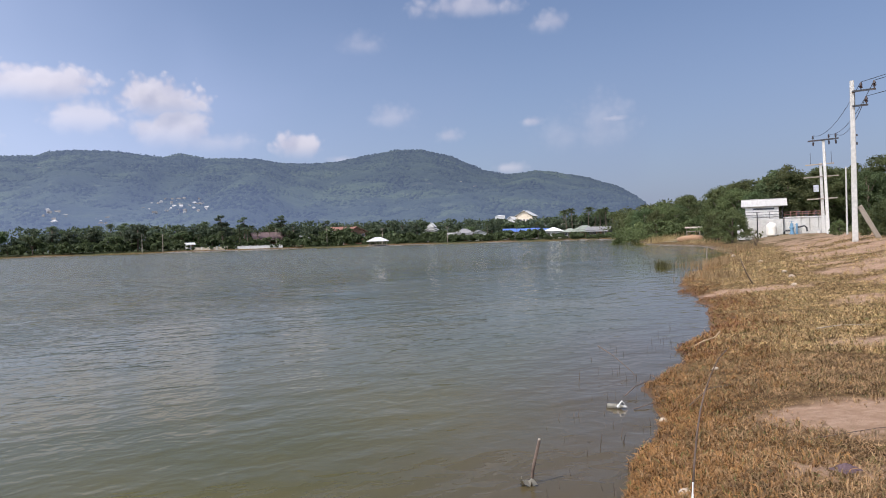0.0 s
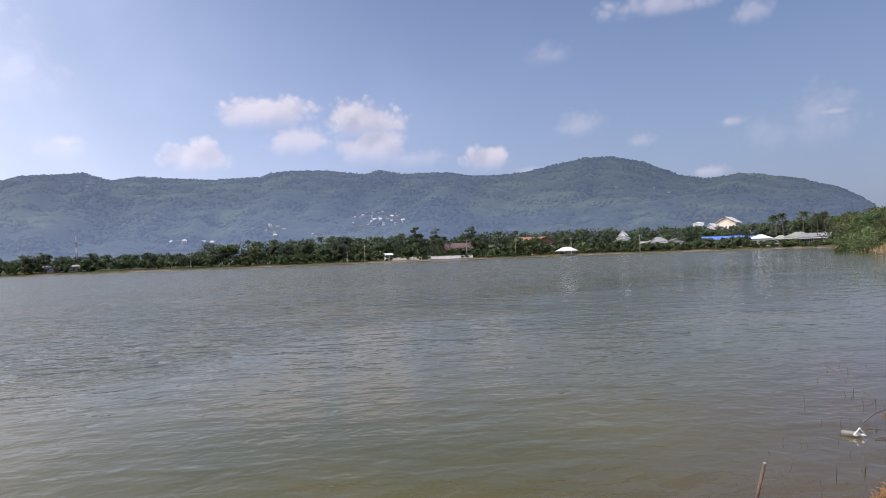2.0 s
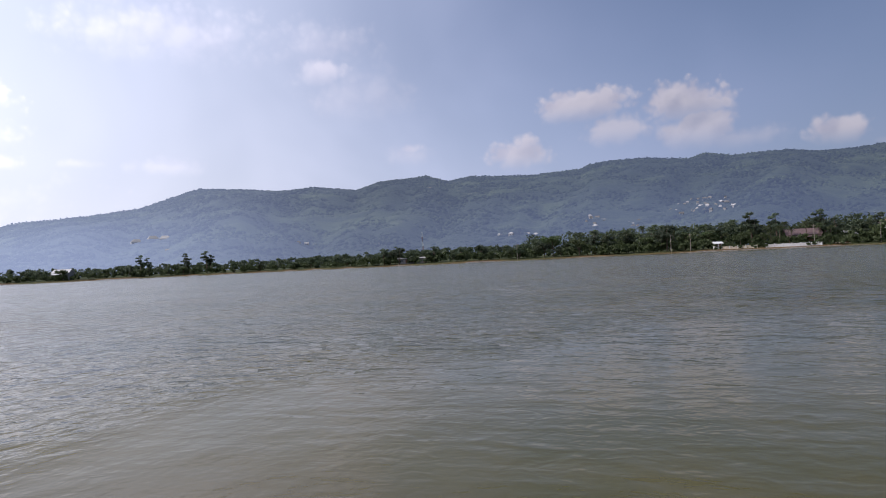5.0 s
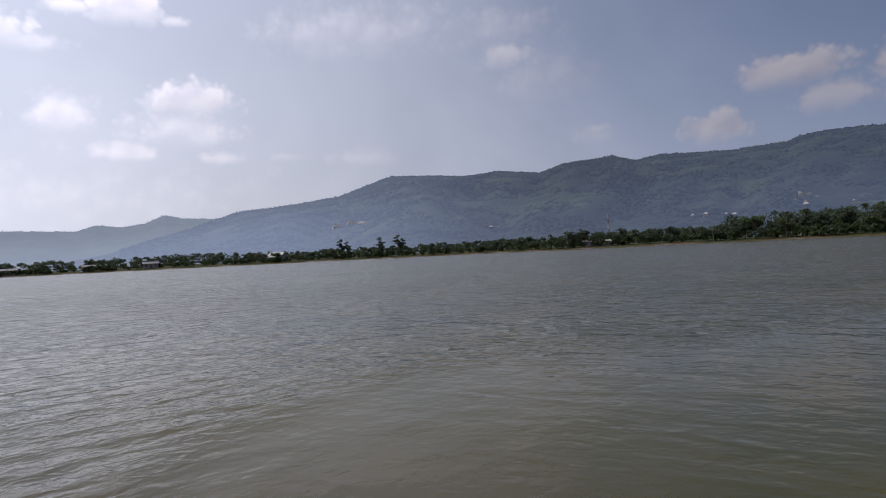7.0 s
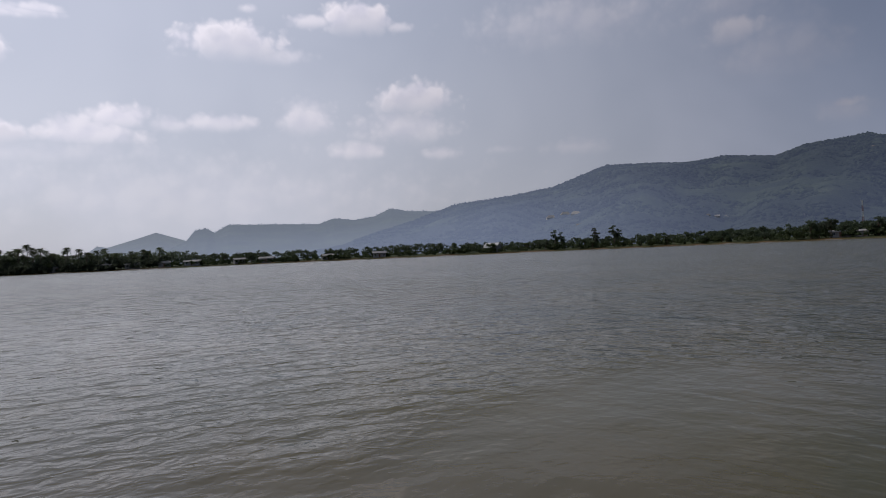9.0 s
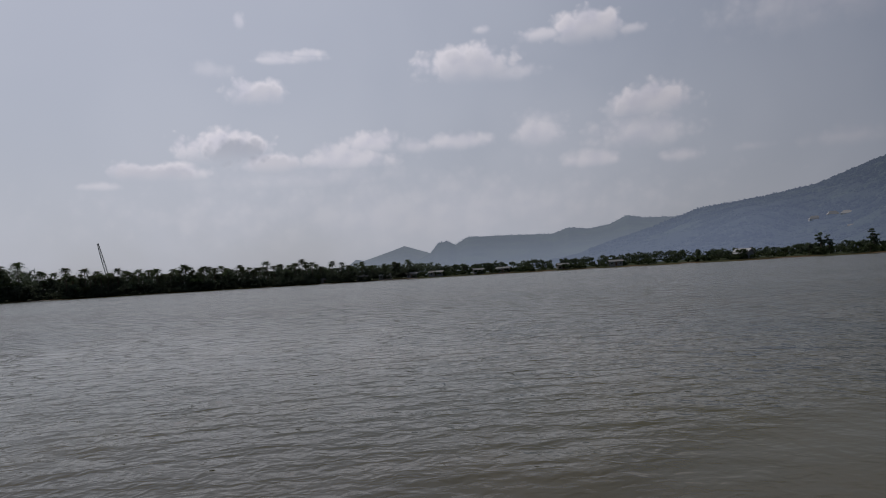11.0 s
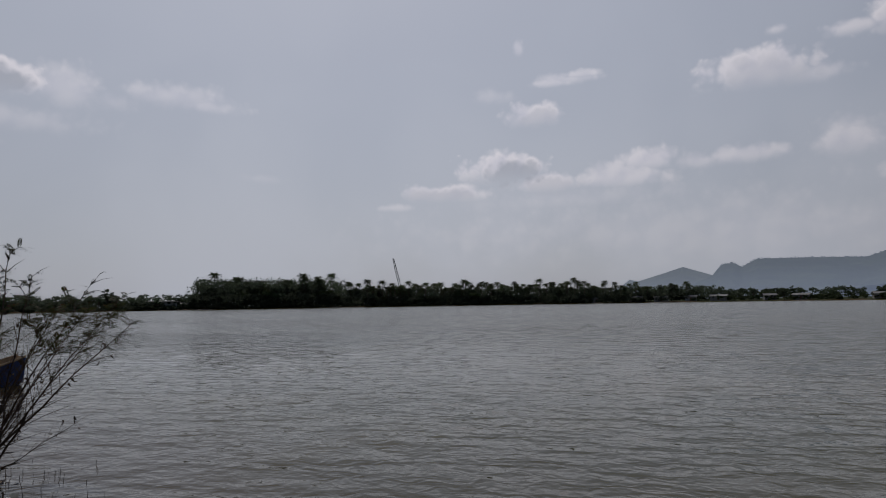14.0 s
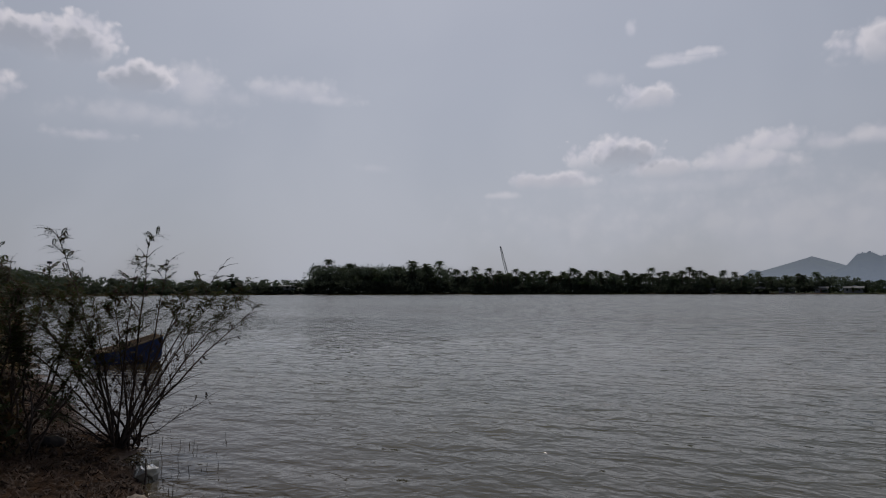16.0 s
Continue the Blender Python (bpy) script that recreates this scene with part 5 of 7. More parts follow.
house(20.9, S(20.9) + 7, 2.8, 2.6, 2.1, 0.8, "gable", WHITE_WALL, WHITE_ROOF, "small white kiosk beside the cream wall", 20, openings=2)
house(46.6, S(46.6) + 9, 7.5, 4, 2.3, 0.7, "gable", GREY_WALL, FAR_SHEET, "grey lakeside shed under the trees", 6)
house(45.2, S(45.2) + 9, 4.5, 4, 2.2, 0.7, "gable", GREY_WALL, FAR_SHEET, "small grey shed under the trees", -5, openings=2)
house(73.2, S(73.2) + 14, 8, 7, 3.8, 2.0, "gable", GREY_WALL, WHITE_ROOF, "house with a pale roof catching the light", -24, porch=True)
for az, w_, mat_, text in ((92.4, 9, FAR_SHEET, "low house with a pale sheet roof by the water"), (94.6, 7, GREY_ROOF, "low grey house by the water"), (98.2, 10, FAR_SHEET, "long house with a pale roof by the water"),
                           (100.3, 7, GREY_ROOF, "low grey-roofed house by the water"), (102.6, 9, WHITE_ROOF, "low house with a white roof by the water"), (104.6, 8, GREY_ROOF, "grey-roofed house among palms"),
                           (87.4, 7, FAR_SHEET, "small house with a pale roof by the water"), (83.0, 8, GREY_ROOF, "low grey-roofed house by the water"), (107.8, 7, GREY_ROOF, "small grey house under the palms")):
    house(az, S(az) + 9, w_, 6, 2.7, 1.2, "gable", GREY_WALL, mat_, text, pick.uniform(-15, 15), group="low houses across the water")
house(143.6, S(143.6) + 10, 17, 8, 4.6, 0.5, "hip", CONCRETE, FAR_SHEET, "long flat-roofed concrete building among dark trees", -6, openings=7, over=1.2)
house(141.9, S(141.9) + 9, 6, 6, 2.6, 1.0, "gable", GREY_WALL, GREY_ROOF, "small grey shed on the far bank", 10)


def pavilion():
    thing = base("lake_pavilion", at_bearing(5.6, S(5.6) - 6, 0.0, 8), "open pavilion with a white hipped roof on posts in the water", "pavilion")
    roof_shape("hip", 6.8, 5.0, 1.6, 0.8, 2.1).done("roof", WHITE_ROOF, thing)
    Shape().box(-3.6, 3.6, -2.7, 2.7, 0.55, 0.7, 0.03).done("deck", OLD_WOOD, thing)
    for x in (-3.2, -1.1, 1.1, 3.2):
        for y in (-2.3, 2.3):
            Shape().tube([(x, y, -1.6), (x, y, 2.15)], 0.09, 8).done("post", OLD_WOOD, thing)
    for y in (-2.3, 2.3):
        Shape().box(-3.2, 3.2, y - 0.03, y + 0.03, 1.45, 1.52).done("rail", OLD_WOOD, thing)


pavilion()


def temple():
    """A white shrine whose gabled roofs step up one over another."""
    thing = base("shrine", at_bearing(0.9, S(0.9) + 16, None, -10), "white shrine with three stepped roofs and a small spire", "shrine")
    Shape().box(-2.6, 2.6, -2.6, 2.6, -0.5, 4.2, 0.04).done("wall", WHITE_WALL, thing)
    for k, (w_, z, h) in enumerate(((7.4, 4.2, 1.5), (5.6, 5.35, 1.5), (3.8, 6.5, 2.0))):
        roof_shape("gable_y", w_ - 0.8, 5.6 - 0.5 * k, h, 0.4, z).done("roof", WHITE_ROOF, thing, "white tiered roof")
        half, front = w_ / 2 - 0.6, -2.9 + 0.25 * k
        Shape().add([(-half, front, z), (half, front, z), (0, front, z + h * 0.82), (-half, front + 0.1, z), (half, front + 0.1, z), (0, front + 0.1, z + h * 0.82)],
                    [(0, 1, 2), (5, 4, 3), (0, 3, 4, 1), (1, 4, 5, 2), (2, 5, 3, 0)]).done("gable", GREY_WALL if k < 2 else WHITE_WALL, thing)
    Shape().lathe([(0.16, 8.4), (0.10, 8.6), (0.04, 8.9), (0.01, 9.2)], sides=8).done("spire", WHITE_WALL, thing)
    for x in (-1.5, 0, 1.5):
        window(thing, x, -2.6, 1.4, 0.8, 1.5, TEAK)


temple()


def boundary_wall(az0, az1, mat, label):
    """A low garden wall with posts along the far shore."""
    a, b = bearing(az0, S(az0) + 3.0), bearing(az1, S(az1) + 3.0)
    d = (b - a).length
    m = Matrix.Translation((a.x, a.y, height(a.x, a.y) - 0.1)) @ Matrix.Rotation(math.atan2(b.y - a.y, b.x - a.x), 4, "Z")
    thing = base("garden_wall", m, label, "wall")
    Shape().box(0, d, -0.08, 0.08, -0.5, 1.15).done("panel", mat, thing)
    Shape().box(-0.1, d + 0.1, -0.13, 0.13, 1.15, 1.25, 0.02).done("coping", mat, thing)
    for k in range(int(d / 3) + 1):
        Shape().box(k * 3 - 0.17, k * 3 + 0.17, -0.17, 0.17, -0.5, 1.55, 0.03).done("post", WHITE_WALL, thing)


boundary_wall(20.6, 18.0, CREAM_WALL, "cream garden wall with white posts on the shore")
boundary_wall(17.4, 13.6, WHITE_WALL, "white garden wall with posts on the shore")


def street_pole(az, d, tall, label, lamp=False):
    thing = base("lamp_mast" if lamp else "utility_pole", at_bearing(az, d), label, "mast" if lamp else "utility pole", "masts on the far shore" if lamp else "poles on the far shore")
    Shape().tube([(0, 0, -0.5), (0, 0, tall)], [0.16, 0.09], 8).done("pole", GALVANISED if lamp else OLD_WOOD, thing)
    if lamp:
        for k in (-1, 1):
            Shape().box(min(0, k * 1.6), max(0, k * 1.6), -0.05, 0.05, tall - 0.1, tall).done("arm", GALVANISED, thing)
            Shape().box(k * 1.3 - 0.4, k * 1.3 + 0.4, -0.3, 0.3, tall - 0.45, tall - 0.12, 0.05).done("floodlight", DARK_STEEL, thing)
    else:
        Shape().box(-0.9, 0.9, -0.06, 0.06, tall - 0.6, tall - 0.48).done("crossarm", OLD_WOOD, thing)
        for x in (-0.8, 0, 0.8):
            Shape().lathe([(0.07, tall - 0.48), (0.09, tall - 0.38), (0.05, tall - 0.25)], x, 0, 6).done("insulator", PORCELAIN, thing)


for az_, h_ in ((24.4, 7.5), (22.9, 7.2), (14.1, 8.0), (9.9, 7.5), (5.2, 7.0), (-0.4, 7.0), (37.0, 7.0)):
    street_pole(az_, S(az_) + 4, h_, "slim pale utility pole on the shore")
street_pole(156.2, S(156.2) + 30, 10.0, "floodlight mast above the trees", True)


def crane():
    """A drilling or lifting boom that leans over the palms."""
    thing = base("crane", at_bearing(124.2, S(124.2) + 30), "dark lattice boom crane leaning above the palms", "crane")
    foot, tip = Vector((0.6, 0, 2.0)), Vector((-6.6, 0, 33.5))
    axis = (tip - foot).normalized()
    a = axis.cross(Vector((0, 1, 0))).normalized()
    b = Vector((0, 1, 0))
    boom = Shape()
    corners = [(i, j) for i in (-1, 1) for j in (-1, 1)]
    steps = 22
    for i, j in corners:
        boom.tube([foot + a * 0.7 * i + b * 0.7 * j, foot.lerp(tip, 0.75) + a * 0.65 * i + b * 0.65 * j, tip + a * 0.3 * i + b * 0.3 * j], 0.2, 4)
    for k in range(steps):
        p, q = foot.lerp(tip, k / steps), foot.lerp(tip, (k + 1) / steps)
        s = 0.68 - 0.36 * max(0, (k / steps - 0.7) / 0.3)
        g = 1 if k % 2 else -1
        for j in (-1, 1):
            boom.tube([p + a * s * g + b * s * j, q - a * s * g + b * s * j], 0.1, 4)
            boom.tube([p + a * s * j + b * s * g, q + a * s * j - b * s * g], 0.1, 4)
    boom.done("boom", DARK_STEEL, thing)
    Shape().box(-1.6, 2.6, -1.5, 1.5, 1.1, 3.2, 0.1).done("cab", DARK_STEEL, thing)
    for y in (-1.6, 1.6):
        Shape().box(-2.4, 2.4, y - 0.4, y + 0.4, -0.2, 0.9, 0.25).done("track", DARK_STEEL, thing)
    Shape().box(0.2, 0.7, -0.35, 0.35, 9.5, 10.4, 0.05).done("hook_block", DARK_STEEL, thing)
    Shape().tube([(0.45, 0, 10.3), tip], 0.04, 4).done("cable", WIRE, thing)


crane()


# floodlight masts behind the far bank
for az_, e_ in ((160.6, 2.2), (152.6, 2.17)):
    d_ = S(az_) + 12
    p_ = bearing(az_, d_)
    top_ = d_ * math.tan(radians(e_)) + 1.8 - height(p_.x, p_.y)
    mast = base("floodlight_mast", at_bearing(az_, d_), "tall grey floodlight mast on the far bank", "mast", "floodlight masts")
    Shape().tube([(0, 0, -0.5), (0, 0, top_)], [0.24, 0.14], 8).done("pole", DARK_STEEL, mast)
    Shape().box(-1.0, 1.0, -0.12, 0.12, top_ - 0.5, top_ + 0.5, 0.03).done("lamp_bank", DARK_STEEL, mast)

# a red and white radio mast at the foot of the hill
d_ = S(45.1) + 120
mast = base("radio_mast", at_bearing(45.1, d_), "slender red and white lattice radio mast", "mast")
p_ = bearing(45.1, d_)
top_ = d_ * math.tan(radians(2.5)) + 1.8 - height(p_.x, p_.y)
for k in range(6):
    z0_, z1_, r_ = top_ * k / 6, top_ * (k + 1) / 6, 0.75 - 0.1 * k
    sec = Shape()
    for a_ in range(3):
        c_, s_ = math.cos(a_ * 2.094), math.sin(a_ * 2.094)
        c2, s2 = math.cos(a_ * 2.094 + 2.094), math.sin(a_ * 2.094 + 2.094)
        sec.tube([(r_ * c_, r_ * s_, z0_), (r_ * c_, r_ * s_, z1_)], 0.12, 5)
        for i_ in range(3):
            za_, zb_ = z0_ + (z1_ - z0_) * i_ / 3, z0_ + (z1_ - z0_) * (i_ + 1) / 3
            sec.tube([(r_ * c_, r_ * s_, za_), (r_ * c2, r_ * s2, zb_)], 0.06, 4)
    sec.done("section", WHITE_ROOF if k % 2 else BRICK_RED, mast, "white section" if k % 2 else "red section")

# white houses scattered on the hillside
# white walls and roofs greyed: haze is put into their colour
HAZE_GREY = surface("haze_greyed_white", (0.30, 0.30, 0.31), (0.46, 0.45, 0.44), 0.6, 0.9, 0.2)
def hillside_house(az, rise, w_, label, long=False):
    t = np.linspace(0.02, 0.98, 300)
    r = 640 + t * (2300 - 640)
    z = hill_height(np.full(300, az), t, CREST, 640, 2300, 51)
    seen = np.degrees(np.arctan2(z - 1.8, r))
    i = int(np.argmax(seen >= rise))
    p = bearing(az, r[i])
    deep, tall = (w_ * 0.6, 3.0) if not long else (w_ * 0.5, 1.5)
    m = Matrix.Translation((p.x, p.y, z[i] - (4.0 if long else 6.4))) @ Matrix.Rotation(radians(az + pick.uniform(-25, 25)), 4, "Z")
    thing = base("hillside_house", m, label, "house", "houses on the hillside")
    Shape().box(-w_ / 2, w_ / 2, -deep / 2, deep / 2, -4.0, tall + 4.0, 0.1).done("wall", WHITE_WALL if long else HAZE_GREY, thing)
    roof_shape(pick.choice(("gable", "hip")), w_, deep, 5.0 if long else 2.4, 0.3, tall + 4.0, 0.3).done("roof", SHEET_ROOF if long else pick.choice((HAZE_GREY, GREY_ROOF, HAZE_GREY, GREY_ROOF)), thing)
    for x in () if long or w_ < 6 else (-w_ * 0.3, 0, w_ * 0.3):
        Shape().box(x - w_ * 0.06, x + w_ * 0.06, -deep / 2 - 0.1, -deep / 2 + 0.1, tall + 2.0, tall + 3.2).done("window", WINDOW_DARK, thing)


for az_, e_ in ((24.2, 3.15), (23.8, 3.05), (23.4, 2.8), (22.9, 3.7), (22.5, 3.9), (22.1, 3.6), (21.6, 3.9), (21.2, 3.95), (20.8, 3.3), (20.4, 3.55), (20.0, 3.5), (19.5, 3.2), (22.5, 2.95), (21.9, 3.3)):
    hillside_house(az_, e_, pick.uniform(4, 8), "white house on the wooded hillside")
small_ = random.Random(44)
for lo_, hi_, e0_, e1_, count_ in ((19.6, 24.4, 2.9, 3.9, 16), (29.3, 31.0, 2.3, 3.2, 8), (26.6, 27.6, 2.0, 2.6, 4)):
    for _ in range(count_):
        hillside_house(small_.uniform(lo_, hi_), small_.uniform(e0_, e1_), small_.uniform(3, 5.5), "small pale house half hidden on the wooded hillside")
for az_, e_ in ((30.7, 3.1), (30.1, 2.9), (29.6, 2.65), (30.3, 2.2), (27.2, 2.0), (26.7, 2.45), (27.5, 2.25), (-1.7, 4.9), (-2.9, 4.45), (55.6, 2.0), (54.9, 1.9), (54.2, 1.85),
               (38.4, 1.9), (37.4, 1.95), (36.7, 1.95), (36.0, 1.85), (35.3, 1.8), (65.8, 1.8)):
    hillside_house(az_, e_, pick.uniform(4, 8), "pale house on the lower hillside")
for az_, e_ in ((68.1, 2.5), (66.9, 2.72), (66.0, 2.7)):
    hillside_house(az_, e_, 17, "long white building on the hillside", True)


# ---- the pump house on the near bank ----
PUMP = at_bearing(-25.9, 89.0, 1.14)


def pump_house():
    thing = base("pump_house", PUMP, "white pump house with a pale sheet roof on a concrete base", "pump house")
    Shape().box(-2.1, 2.0, -2.1, 1.8, -0.6, 1.85, 0.04).done("base_wall", CONCRETE, thing, "stained concrete base")
    upper = Shape().box(-2.0, 1.55, -1.72, 1.7, 1.85, 3.45, 0.03)
    gable_end(upper, "gable", 3.5, 3.2, 3.45, 0.8)
    upper.done("wall", WHITE_WALL, thing)
    roof_shape("gable", 4.5, 3.6, 0.85, 0.22, 3.42, 0.07).done("roof", SHEET_ROOF, thing, "pale ribbed sheet roof")
    for k in range(12):
        x = -2.3 + k * 0.42
        Shape().slab([(x, -2.02, 3.44), (x + 0.05, -2.02, 3.44), (x + 0.05, -0.02, 4.29), (x, -0.02, 4.29)], 0.05).done("roof_rib", SHEET_ROOF, thing)
    Shape().box(-1.2, 1.1, -1.78, -1.71, 3.0, 3.2).done("vent_slot", WINDOW_DARK, thing)
    door = Shape().box(1.45, 1.58, -0.8, 0.1, 1.87, 3.3, 0.02).done("door", DARK_STEEL, thing, "dark steel door")
    Shape().box(1.58, 1.63, -0.7, -0.62, 2.5, 2.62).done("handle", GALVANISED, door)
    for x in (1.95,):
        Shape().tube([(x, -1.7, 1.85), (x, -1.7, 3.5)], 0.05, 6).done("porch_post", DARK_STEEL, thing)
    for z in (2.1, 2.4, 2.72):
        Shape().tube([(-2.05, -2.05, z), (1.95, -2.05, z)], 0.035, 6).done("rail", DARK_STEEL, thing)
    for x in (-2.05, -0.75, 0.6, 1.9):
        Shape().tube([(x, -2.05, 1.85), (x, -2.05, 2.78)], 0.035, 6).done("rail_post", DARK_STEEL, thing)
    Shape().tube([(-0.75, -2.17, -0.3), (-0.75, -2.17, 2.7)], 0.06, 8).done("downpipe", DARK_STEEL, thing)
    Shape().box(-2.95, -2.1, -1.6, 1.0, -0.5, 1.25, 0.03).done("side_block", WHITE_WALL, thing)


def settling_basin():
    thing = base("concrete_basin", PUMP, "long pale concrete basin with rusty rails on top", "basin")
    for k in range(5):
        x = 2.05 + k * 0.9
        Shape().box(x, x + 0.87, -1.5, 2.5, -0.5, 1.95, 0.03).done("panel", CONCRETE, thing)
    Shape().box(2.0, 6.6, -1.6, 2.6, 1.95, 2.05, 0.02).done("coping", CONCRETE, thing)
    for z in (2.35, 2.62):
        Shape().tube([(2.2, -1.3, z), (6.4, -1.3, z)], 0.035, 6).done("rail", BRICK_RED, thing)
    for k in range(8):
        x = 2.2 + k * 0.6
        Shape().tube([(x, -1.3, 2.05), (x, -1.3, 2.66)], 0.03, 6).done("rail_post", BRICK_RED, thing)
    for x in (3.6, 4.5, 5.4):
        Shape().lathe([(0.16, 2.05), (0.16, 2.4), (0.26, 2.45), (0.26, 2.5), (0.06, 2.55), (0.06, 2.8)], x, -0.6, 10).done("valve_wheel", DARK_STEEL, thing)


def water_tank():
    thing = base("water_tank", PUMP @ Matrix.Translation((0.75, -3.2, -0.05)), "cream plastic water tank with ribs and a domed lid", "water tank")
    rib = [(0.52, 0.0)]
    for k in range(6):
        z = 0.06 + k * 0.18
        rib += [(0.57, z), (0.57, z + 0.11), (0.545, z + 0.14)]
    Shape().lathe(rib + [(0.55, 1.18), (0.42, 1.36), (0.24, 1.44)], sides=20).done("body", PLASTIC_TANK, thing, smooth=True)
    Shape().lathe([(0.25, 1.43), (0.25, 1.5), (0.2, 1.53), (0.03, 1.54)], sides=16).done("lid", PLASTIC_TANK, thing)
    Shape().tube([(0.5, -0.3, 0.15), (0.75, -0.45, 0.15), (0.8, -0.45, 0.0)], 0.03, 6).done("pipe", GALVANISED, thing)


def pump_set():
    thing = base("water_pump", PUMP @ Matrix.Translation((3.0, -2.6, 0.0)), "blue painted pump with pipes and a hand wheel", "pump")
    Shape().lathe([(0.3, 0), (0.3, 0.12), (0.2, 0.16), (0.2, 0.7), (0.27, 0.74), (0.27, 0.84), (0.17, 0.9), (0.17, 1.25), (0.1, 1.32)], -0.15, 0, 14).done("body", BLUE_PAINT, thing)
    Shape().tube([(0.35, 0, -0.1), (0.35, 0, 1.0), (0.35, 0.2, 1.15), (0.35, 1.0, 1.15)], 0.13, 10).done("riser_pipe", BLUE_PAINT, thing)
    Shape().tube([(-0.15, 0, 0.45), (-0.8, 0, 0.45), (-0.95, 0, 0.3), (-0.95, 0, -0.1)], 0.11, 10).done("inlet_pipe", DARK_STEEL, thing)
    Shape().tube([(0.45, -0.05, 0.8), (1.15, -0.05, 0.95), (1.35, -0.05, 0.7), (1.4, -0.05, 0.3)], 0.1, 10).done("outlet_pipe", DARK_STEEL, thing)
    Shape().lathe([(0.3, 1.5), (0.3, 1.55), (0.24, 1.55), (0.05, 1.52), (0.04, 1.3)], -0.15, 0, 14).done("hand_wheel", BLUE_PAINT, thing)
    Shape().box(-0.6, 0.8, -0.4, 0.4, -0.4, -0.02, 0.03).done("plinth", CONCRETE, thing)


pump_house(), settling_basin(), water_tank(), pump_set()
bucket = base("bucket", PUMP @ Matrix.Translation((5.6, -2.6, -0.2)), "white plastic bucket standing by the basin", "bucket")
Shape().lathe([(0.2, 0), (0.27, 0.5), (0.29, 0.5), (0.29, 0.55), (0.25, 0.55), (0.18, 0.05)], sides=14).done("body", PAPER, bucket)
Shape().tube([(-0.27, 0, 0.5), (-0.2, -0.12, 0.66), (0, -0.16, 0.72), (0.2, -0.12, 0.66), (0.27, 0, 0.5)], 0.012, 5).done("handle", GALVANISED, bucket)


# ---- electricity poles and wires ----
def insulator(parent, x, y, z, tall=0.34, hang=False):
    k = -1 if hang else 1
    prof = [(0.03, 0), (0.03, 0.08), (0.1, 0.1), (0.05, 0.15), (0.11, 0.18), (0.05, 0.23), (0.09, 0.26), (0.04, tall)]
    prof = [(r, z + k * h) for r, h in prof]
    Shape().lathe(prof if not hang else prof[::-1], x, y, 10).done("insulator", PORCELAIN, parent, "dark glazed insulator")


def power_pole(az, d, tall, wide, label, lean=0.0):
    thing = base("power_pole", at_bearing(az, d) @ Matrix.Rotation(radians(lean), 4, "Y"), label, "power pole", "power poles on the near bank")
    s = Shape()
    b, t = wide / 2, wide * 0.36
    c = 0.03
    ring = lambda h, z: [(-h + c, -h, z), (h - c, -h, z), (h, -h + c, z), (h, h - c, z), (h - c, h, z), (-h + c, h, z), (-h, h - c, z), (-h, -h + c, z)]
    s.add(ring(b, -0.6) + ring(t, tall), [tuple(range(7, -1, -1)), tuple(range(8, 16))] + [(i, (i + 1) % 8, 8 + (i + 1) % 8, 8 + i) for i in range(8)])
    s.done("pole", CONCRETE, thing)
    return thing


P1 = power_pole(-31.9, 44.0, 9.0, 0.31, "tall pale concrete power pole with side arms")
Shape().box(0.0, 1.12, -0.22, -0.14, 8.32, 8.42, 0.01).done("crossarm", DARK_STEEL, P1)
Shape().box(0.0, 0.75, -0.22, -0.14, 7.50, 7.60, 0.01).done("crossarm", DARK_STEEL, P1)
Shape().tube([(0.12, -0.18, 7.55), (0.12, -0.18, 8.35)], 0.02, 5).done("strut", DARK_STEEL, P1)
insulator(P1, 0.42, -0.18, 8.42, 0.42), insulator(P1, 1.05, -0.18, 8.42, 0.42), insulator(P1, 0.66, -0.18, 7.60, 0.42)
Shape().box(0.14, 0.22, -0.06, 0.06, 5.4, 5.55, 0.01).done("bracket", DARK_STEEL, P1)
Shape().box(0.14, 0.22, -0.06, 0.06, 5.9, 6.0, 0.01).done("bracket", DARK_STEEL, P1)
P2 = power_pole(-30.2, 73.0, 9.0, 0.30, "concrete power pole with a wide top crossarm", -1.6)
Shape().box(-1.3, 1.25, -0.24, -0.14, 8.85, 8.99, 0.01).done("crossarm", DARK_STEEL, P2)
insulator(P2, -0.85, -0.19, 8.99, 0.42), insulator(P2, -0.85, -0.19, 8.85, 0.42, True)
for x in (0.45, 1.02):
    insulator(P2, x, -0.19, 8.99, 0.42), insulator(P2, x, -0.19, 8.85, 0.42, True)
P3 = power_pole(-29.9, 80.0, 7.4, 0.34, "shorter concrete pole carrying crossarms and a switch box", -1.2)
for z, x0, x1 in ((7.2, -1.4, 1.2), (5.9, -1.6, 1.6), (3.6, -1.4, 1.4)):
    Shape().box(x0, x1, -0.24, -0.14, z, z + 0.12, 0.01).done("crossarm", OLD_WOOD, P3)
Shape().box(-0.75, -0.25, -0.6, -0.2, 4.4, 5.1, 0.03).done("switch_box", GALVANISED, P3, "grey switch box")
for x in (-0.9, 0.5, 1.0):
    Shape().tube([(x, -0.19, 7.25), (x, -0.19, 8.5)], 0.018, 4).done("drop_wire", WIRE, P3)
power_pole(-31.4, 62.0, 5.4, 0.14, "thin grey post behind the power pole")
P5 = power_pole(-58.0, 27.0, 9.0, 0.34, "concrete power pole further along the bank")
Shape().box(0.0, 1.12, -0.22, -0.14, 8.32, 8.42, 0.01).done("crossarm", DARK_STEEL, P5)


